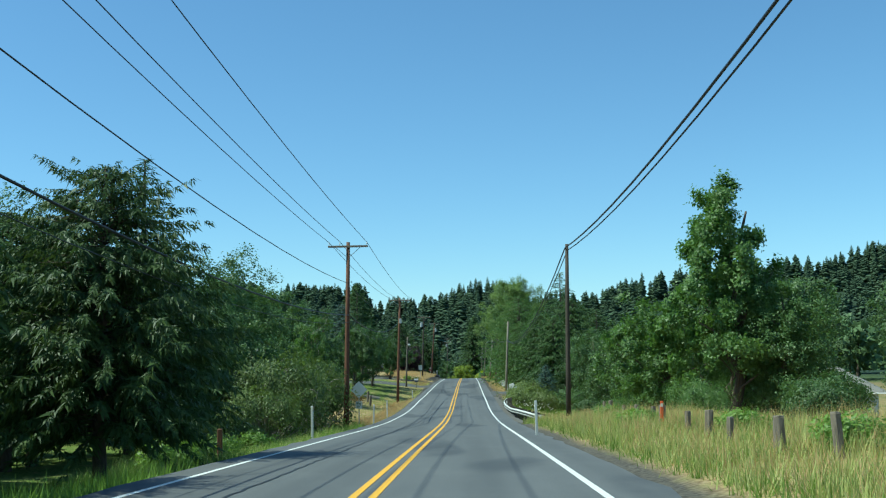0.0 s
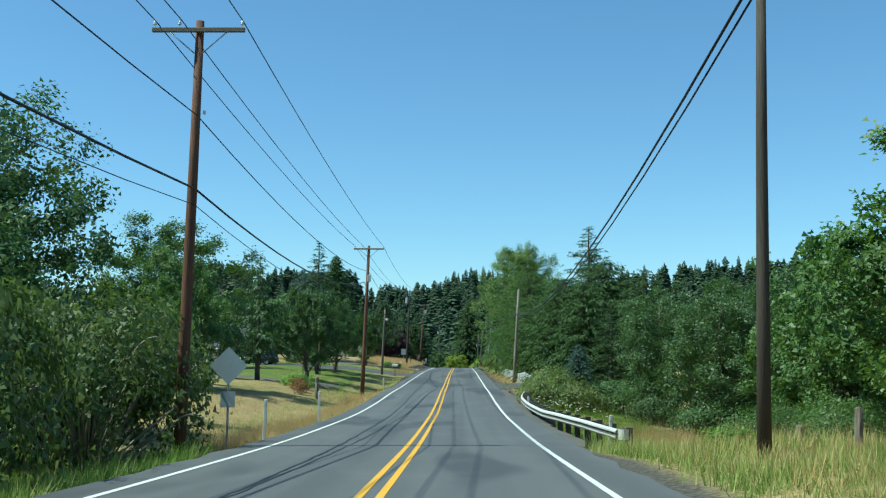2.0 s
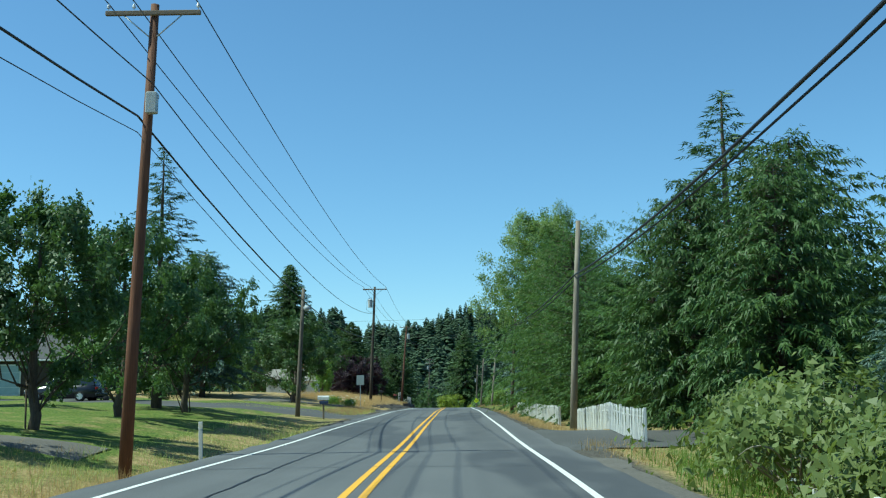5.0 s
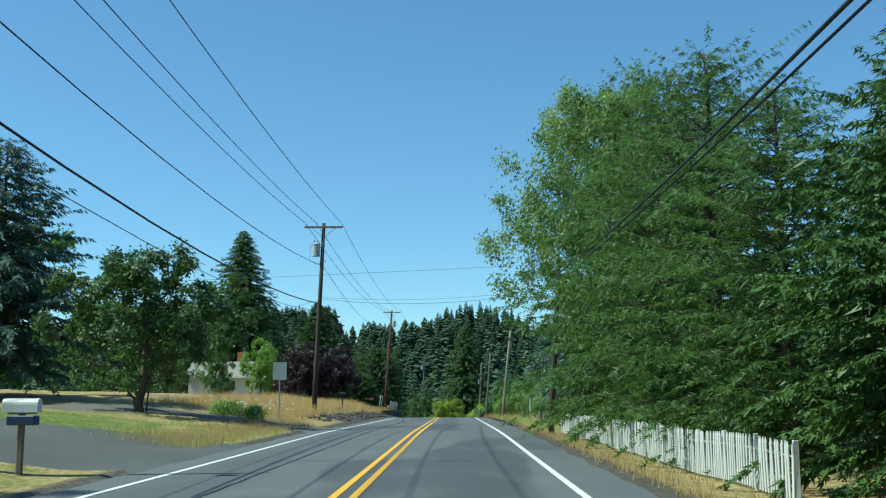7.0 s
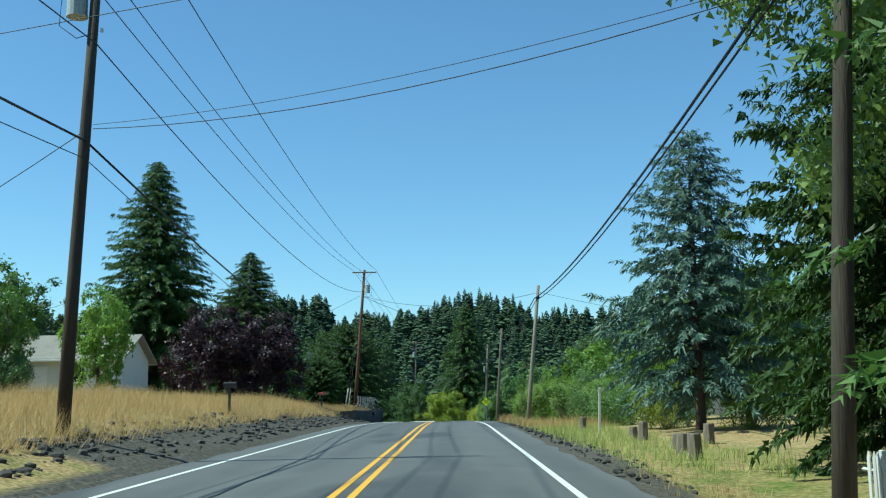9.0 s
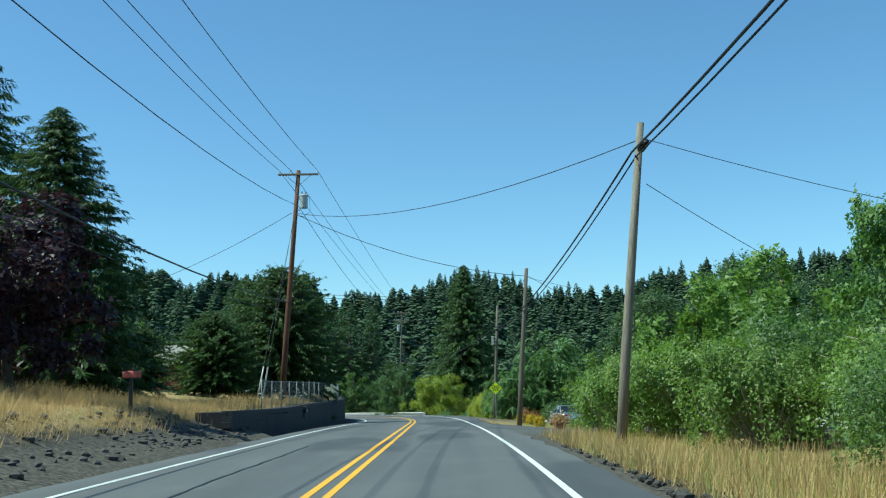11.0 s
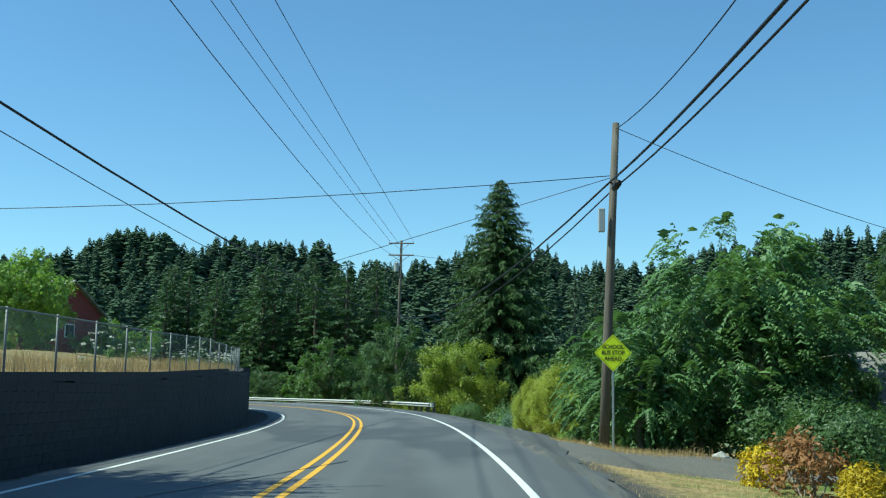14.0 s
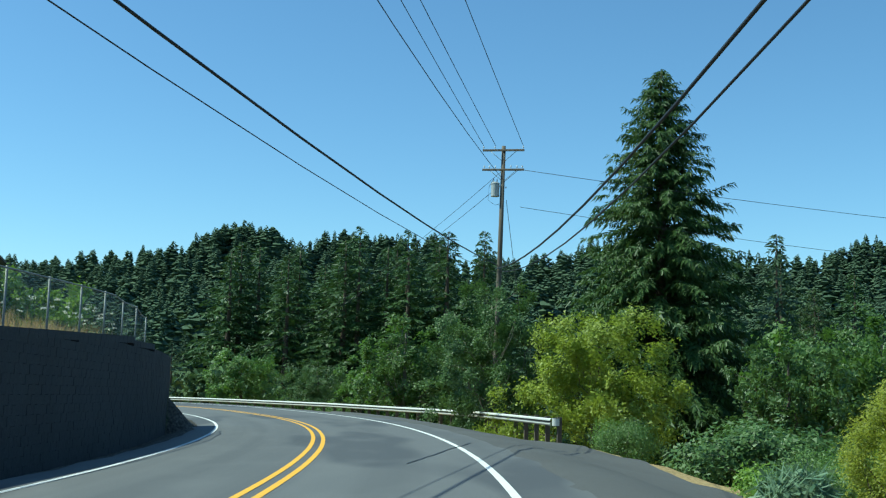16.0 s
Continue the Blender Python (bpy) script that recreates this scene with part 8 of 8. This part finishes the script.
far_trees("far_woods", 1800, lambda r, n: (r.uniform(-360, 420, n), 545 + 375 * r.uniform(0, 1, n) ** 0.75), L_FAR, "dark fir forest on the far ridge", 21, 11, 24)
far_trees("far_woods", 200, lambda r, n: (r.uniform(-340, 400, n), r.uniform(885, 910, n)), L_FAR, "row of dark firs along the ridge", 26, 15, 24)
far_trees("far_woods", 24, lambda r, n: (r.uniform(-216, -172, n), r.uniform(885, 915, n)), L_FAR, "tall dark firs on the ridge", 27, 20, 28)
far_trees("far_woods", 380, lambda r, n: (r.uniform(-260, 330, n), r.uniform(470, 700, n)), L_FAR_BROAD, "lighter mixed trees on the far slope", 29, 8, 14, "round", 80)
far_trees("far_woods", 200, lambda r, n: (r.uniform(55, 330, n), r.uniform(250, 520, n)), L_FAR, "dark fir forest on the hillside", 22, 8, 12.5)
far_trees("far_woods", 240, lambda r, n: (r.uniform(34, 300, n), r.uniform(60, 440, n)), L_FAR_BROAD, "mixed broadleaf wood beyond the road", 23, 6, 10, "round", 90)
far_trees("far_woods", 240, lambda r, n: (r.uniform(-330, -45, n), r.uniform(200, 470, n)), L_FAR_BROAD, "mixed trees beyond the yards", 24, 5, 9, "round", 80)
far_trees("far_woods", 130, lambda r, n: (r.uniform(-330, -60, n), r.uniform(60, 480, n)), L_FAR, "scattered dark firs beyond the yards", 25, 7, 13)
far_trees("far_woods", 60, lambda r, n: (r.uniform(-60, 60, n), r.uniform(-160, -30, n)), L_FAR, "dark trees behind the road", 28, 10, 20)
_f = np.random.default_rng(77)
for i in range(100):
    x, y = _f.uniform(-190, 110), _f.uniform(462, 590)
    if abs(station(x, y)[1][0]) < 22:
        continue
    plant("farfir" if i % 2 else "farfir_b", x, y, _f.uniform(9, 18), "dark fir on the slope above the bend", "tree", wide=_f.uniform(1.2, 1.75), group="firs above the bend")
for i in range(70):
    x, y = _f.uniform(-75, 80), _f.uniform(428, 520)
    if abs(station(x, y)[1][0]) < 16:
        continue
    plant("farbroad", x, y, _f.uniform(5, 9), "green broadleaf tree in the valley", "tree", wide=_f.uniform(0.85, 1.2), group="valley trees")
for i in range(46):
    plant("farbroad", _f.uniform(28, 120), _f.uniform(130, 420), _f.uniform(6, 11), "green broadleaf tree on the lower hillside", "tree", wide=_f.uniform(0.85, 1.2), group="hillside trees")
for i, (x, y) in enumerate(((8.2, 18), (8.6, 27), (7.4, 36), (8.0, 47), (7.6, 62))):
    plant("weed", x, y, 0.7 + 0.05 * (i % 4), "green weed clump in roadside grass", "shrub", wide=1.1)


# ---- grasses ----


def grass(name, n, s0, s1, d0, d1, h0, h1, mat, label, seed, width=0.012, lean=0.35, clump=True, skip=()):
    """Blades of grass between stations and distances from the centre line."""
    r = np.random.default_rng(seed)
    m = n // 6 if clump else n
    s, d = r.uniform(s0, s1, m), r.uniform(d0, d1, m)
    keep = np.ones(m, bool)
    for a, b in skip:
        keep &= ~((s > a) & (s < b))
    s, d = s[keep], d[keep]
    if clump:
        s, d = np.repeat(s, 6) + r.normal(size=len(s) * 6) * 0.12, np.repeat(d, 6) + r.normal(size=len(d) * 6) * 0.12
    x = np.interp(s, S, AX[:, 0]) + np.interp(s, S, NR[:, 0]) * d
    y = np.interp(s, S, AX[:, 1]) + np.interp(s, S, NR[:, 1]) * d
    z = land(x, y)
    k = len(x)
    patch = 0.75 + 0.35 * np.sin(x * 0.8 + np.sin(y * 0.37) * 2) * np.sin(y * 0.53)
    h = r.uniform(h0, h1, k) * patch
    az = r.uniform(0, 6.283, k)
    o = np.stack([np.cos(az), np.sin(az), np.zeros(k)], 1)
    sd = np.stack([-np.sin(az), np.cos(az), np.zeros(k)], 1) * (width * r.uniform(0.7, 1.5, k))[:, None]
    p = np.stack([x, y, z - 0.03], 1)
    bend = lean * r.uniform(0.2, 2.2, k)
    tip = p + o * (h * bend)[:, None] + np.array([0, 0, 1]) * (h * (1 - 0.22 * bend))[:, None]
    q = np.stack([p - sd, p + sd, tip], 1)
    return tagged(quads_object(name, q, mat, 3), label, "grass", kind="stuff")


grass("tall_grass", 46000, 2, 72, 5.1, 12, 0.25, 0.8, M_BLADE_MIX, "tall seeding roadside grass", 1, 0.009)
grass("tall_grass", 18000, 2, 66, 5.4, 12, 0.4, 1.05, M_BLADE_DRY, "tall pale seed stalks", 2, 0.006, 0.45)
grass("tall_grass", 16000, 2, 66, 5.0, 9, 0.2, 0.6, M_BLADE_GREEN, "green grass under the stalks", 15, 0.010, 0.5)
grass("verge_grass", 22000, 8, 64, -9.5, -4.7, 0.25, 0.7, M_BLADE_GREEN, "green verge grass", 3, 0.008)
grass("verge_grass", 10000, 26, 60, -9.5, -4.8, 0.3, 0.8, M_BLADE_MIX, "pale seeding verge grass", 20, 0.006, 0.5)
grass("dry_grass", 18000, 62, 128, -14, -4.7, 0.1, 0.42, M_BLADE_DRY, "dry straw-coloured grass on the bank", 4, 0.007, 0.6)
grass("dry_grass", 9000, 62, 128, -9.5, -4.8, 0.2, 0.6, M_BLADE_MIX, "mixed grass along the ditch", 16, 0.007, 0.5)
grass("dry_grass", 14000, 66, 124, -6.8, -4.9, 0.35, 0.95, M_BLADE_DRY, "tall dry grass fringe along the ditch", 18, 0.006, 0.45)
grass("tall_grass", 22000, 70, 122, 5.6, 12.5, 0.3, 0.85, M_BLADE_GREEN, "green grass behind the guard rail", 5, 0.008)
grass("tall_grass", 9000, 64, 82, 8.0, 12, 0.7, 1.4, M_BLADE_DRY, "tall pale reeds behind the guard rail", 17, 0.007, 0.2)
grass("dry_grass", 9000, 120, 204, 4.9, 6.9, 0.12, 0.35, M_BLADE_DRY, "dry verge grass", 6, 0.008, skip=((128, 140),))
grass("dry_grass", 9000, 128, 186, -9, -4.9, 0.15, 0.45, M_BLADE_MIX, "verge grass by the driveway", 7, 0.008, skip=((152, 168), (182, 193)))
grass("golden_grass", 52000, 193, 266, -14, -6.4, 0.4, 0.95, M_BLADE_DRY, "tall golden dry grass on the bank", 8, 0.006, 0.5)
grass("dry_grass", 26000, 166, 184, -16, -5.2, 0.06, 0.24, M_BLADE_MIX, "short dry lawn grass by the road", 9, 0.004, 0.6)
grass("dry_grass", 9000, 168, 192, -7.6, -5.2, 0.2, 0.55, M_BLADE_DRY, "dry grass fringe by the road", 19, 0.005, 0.5)
grass("dry_grass", 12000, 204, 262, 5.2, 9.0, 0.2, 0.6, M_BLADE_MIX, "dry mixed verge grass", 10, 0.009)
grass("dry_grass", 9000, 236, 263, 5.0, 9.5, 0.4, 0.9, M_BLADE_DRY, "tall dry grass under the shrubs", 11, 0.009)
grass("dry_grass", 14000, 283, 330, 4.8, 9, 0.05, 0.2, M_BLADE_DRY, "short dry grass by the lawn", 12, 0.005, 0.8)
grass("dry_grass", 16000, 262, 366, -9, -6.1, 0.3, 0.75, M_BLADE_DRY, "dry grass behind the fence", 13, 0.009)
grass("dry_grass", 7000, 314, 329, 6.6, 9.5, 0.1, 0.38, M_BLADE_DRY, "dry grass round the sign", 14, 0.005)


def umbels(n, s0, s1, d0, d1, h0, h1, seed):
    r = np.random.default_rng(seed)
    s, d = r.uniform(s0, s1, n), r.uniform(d0, d1, n)
    out, stems = [], []
    for i in range(n):
        p = along(s[i], d[i])
        z = gz(p[0], p[1])
        h = r.uniform(h0, h1)
        c = np.array([p[0] + r.normal() * 0.08, p[1], z + h])
        k = c + r.normal(size=(9, 3)) * np.array([0.035, 0.035, 0.01])
        out.append(leaf_tris(r, k, 0.05, 0.9))
        w = np.array([0.004, 0, 0])
        b = np.array([p[0], p[1], z])
        stems.append(np.stack([b - w, b + w, c + w, c - w]))
    ob = quads_object("wild_flowers", np.concatenate(out), L_FLOWER, 3)
    quads_object("stems", np.concatenate(stems), M_BLADE_GREEN, 4, ob)
    return tagged(ob, "white umbel wild flowers", "flowers", kind="stuff")


umbels(200, 316, 364, -7.2, -5.9, 0.5, 1.1, 31)
umbels(60, 272, 318, -7.2, -5.9, 0.4, 0.9, 32)
umbels(45, 186, 196, -9.5, -6.5, 0.4, 0.8, 33)
umbels(70, 98, 116, 6.2, 9.5, 0.4, 0.9, 34)
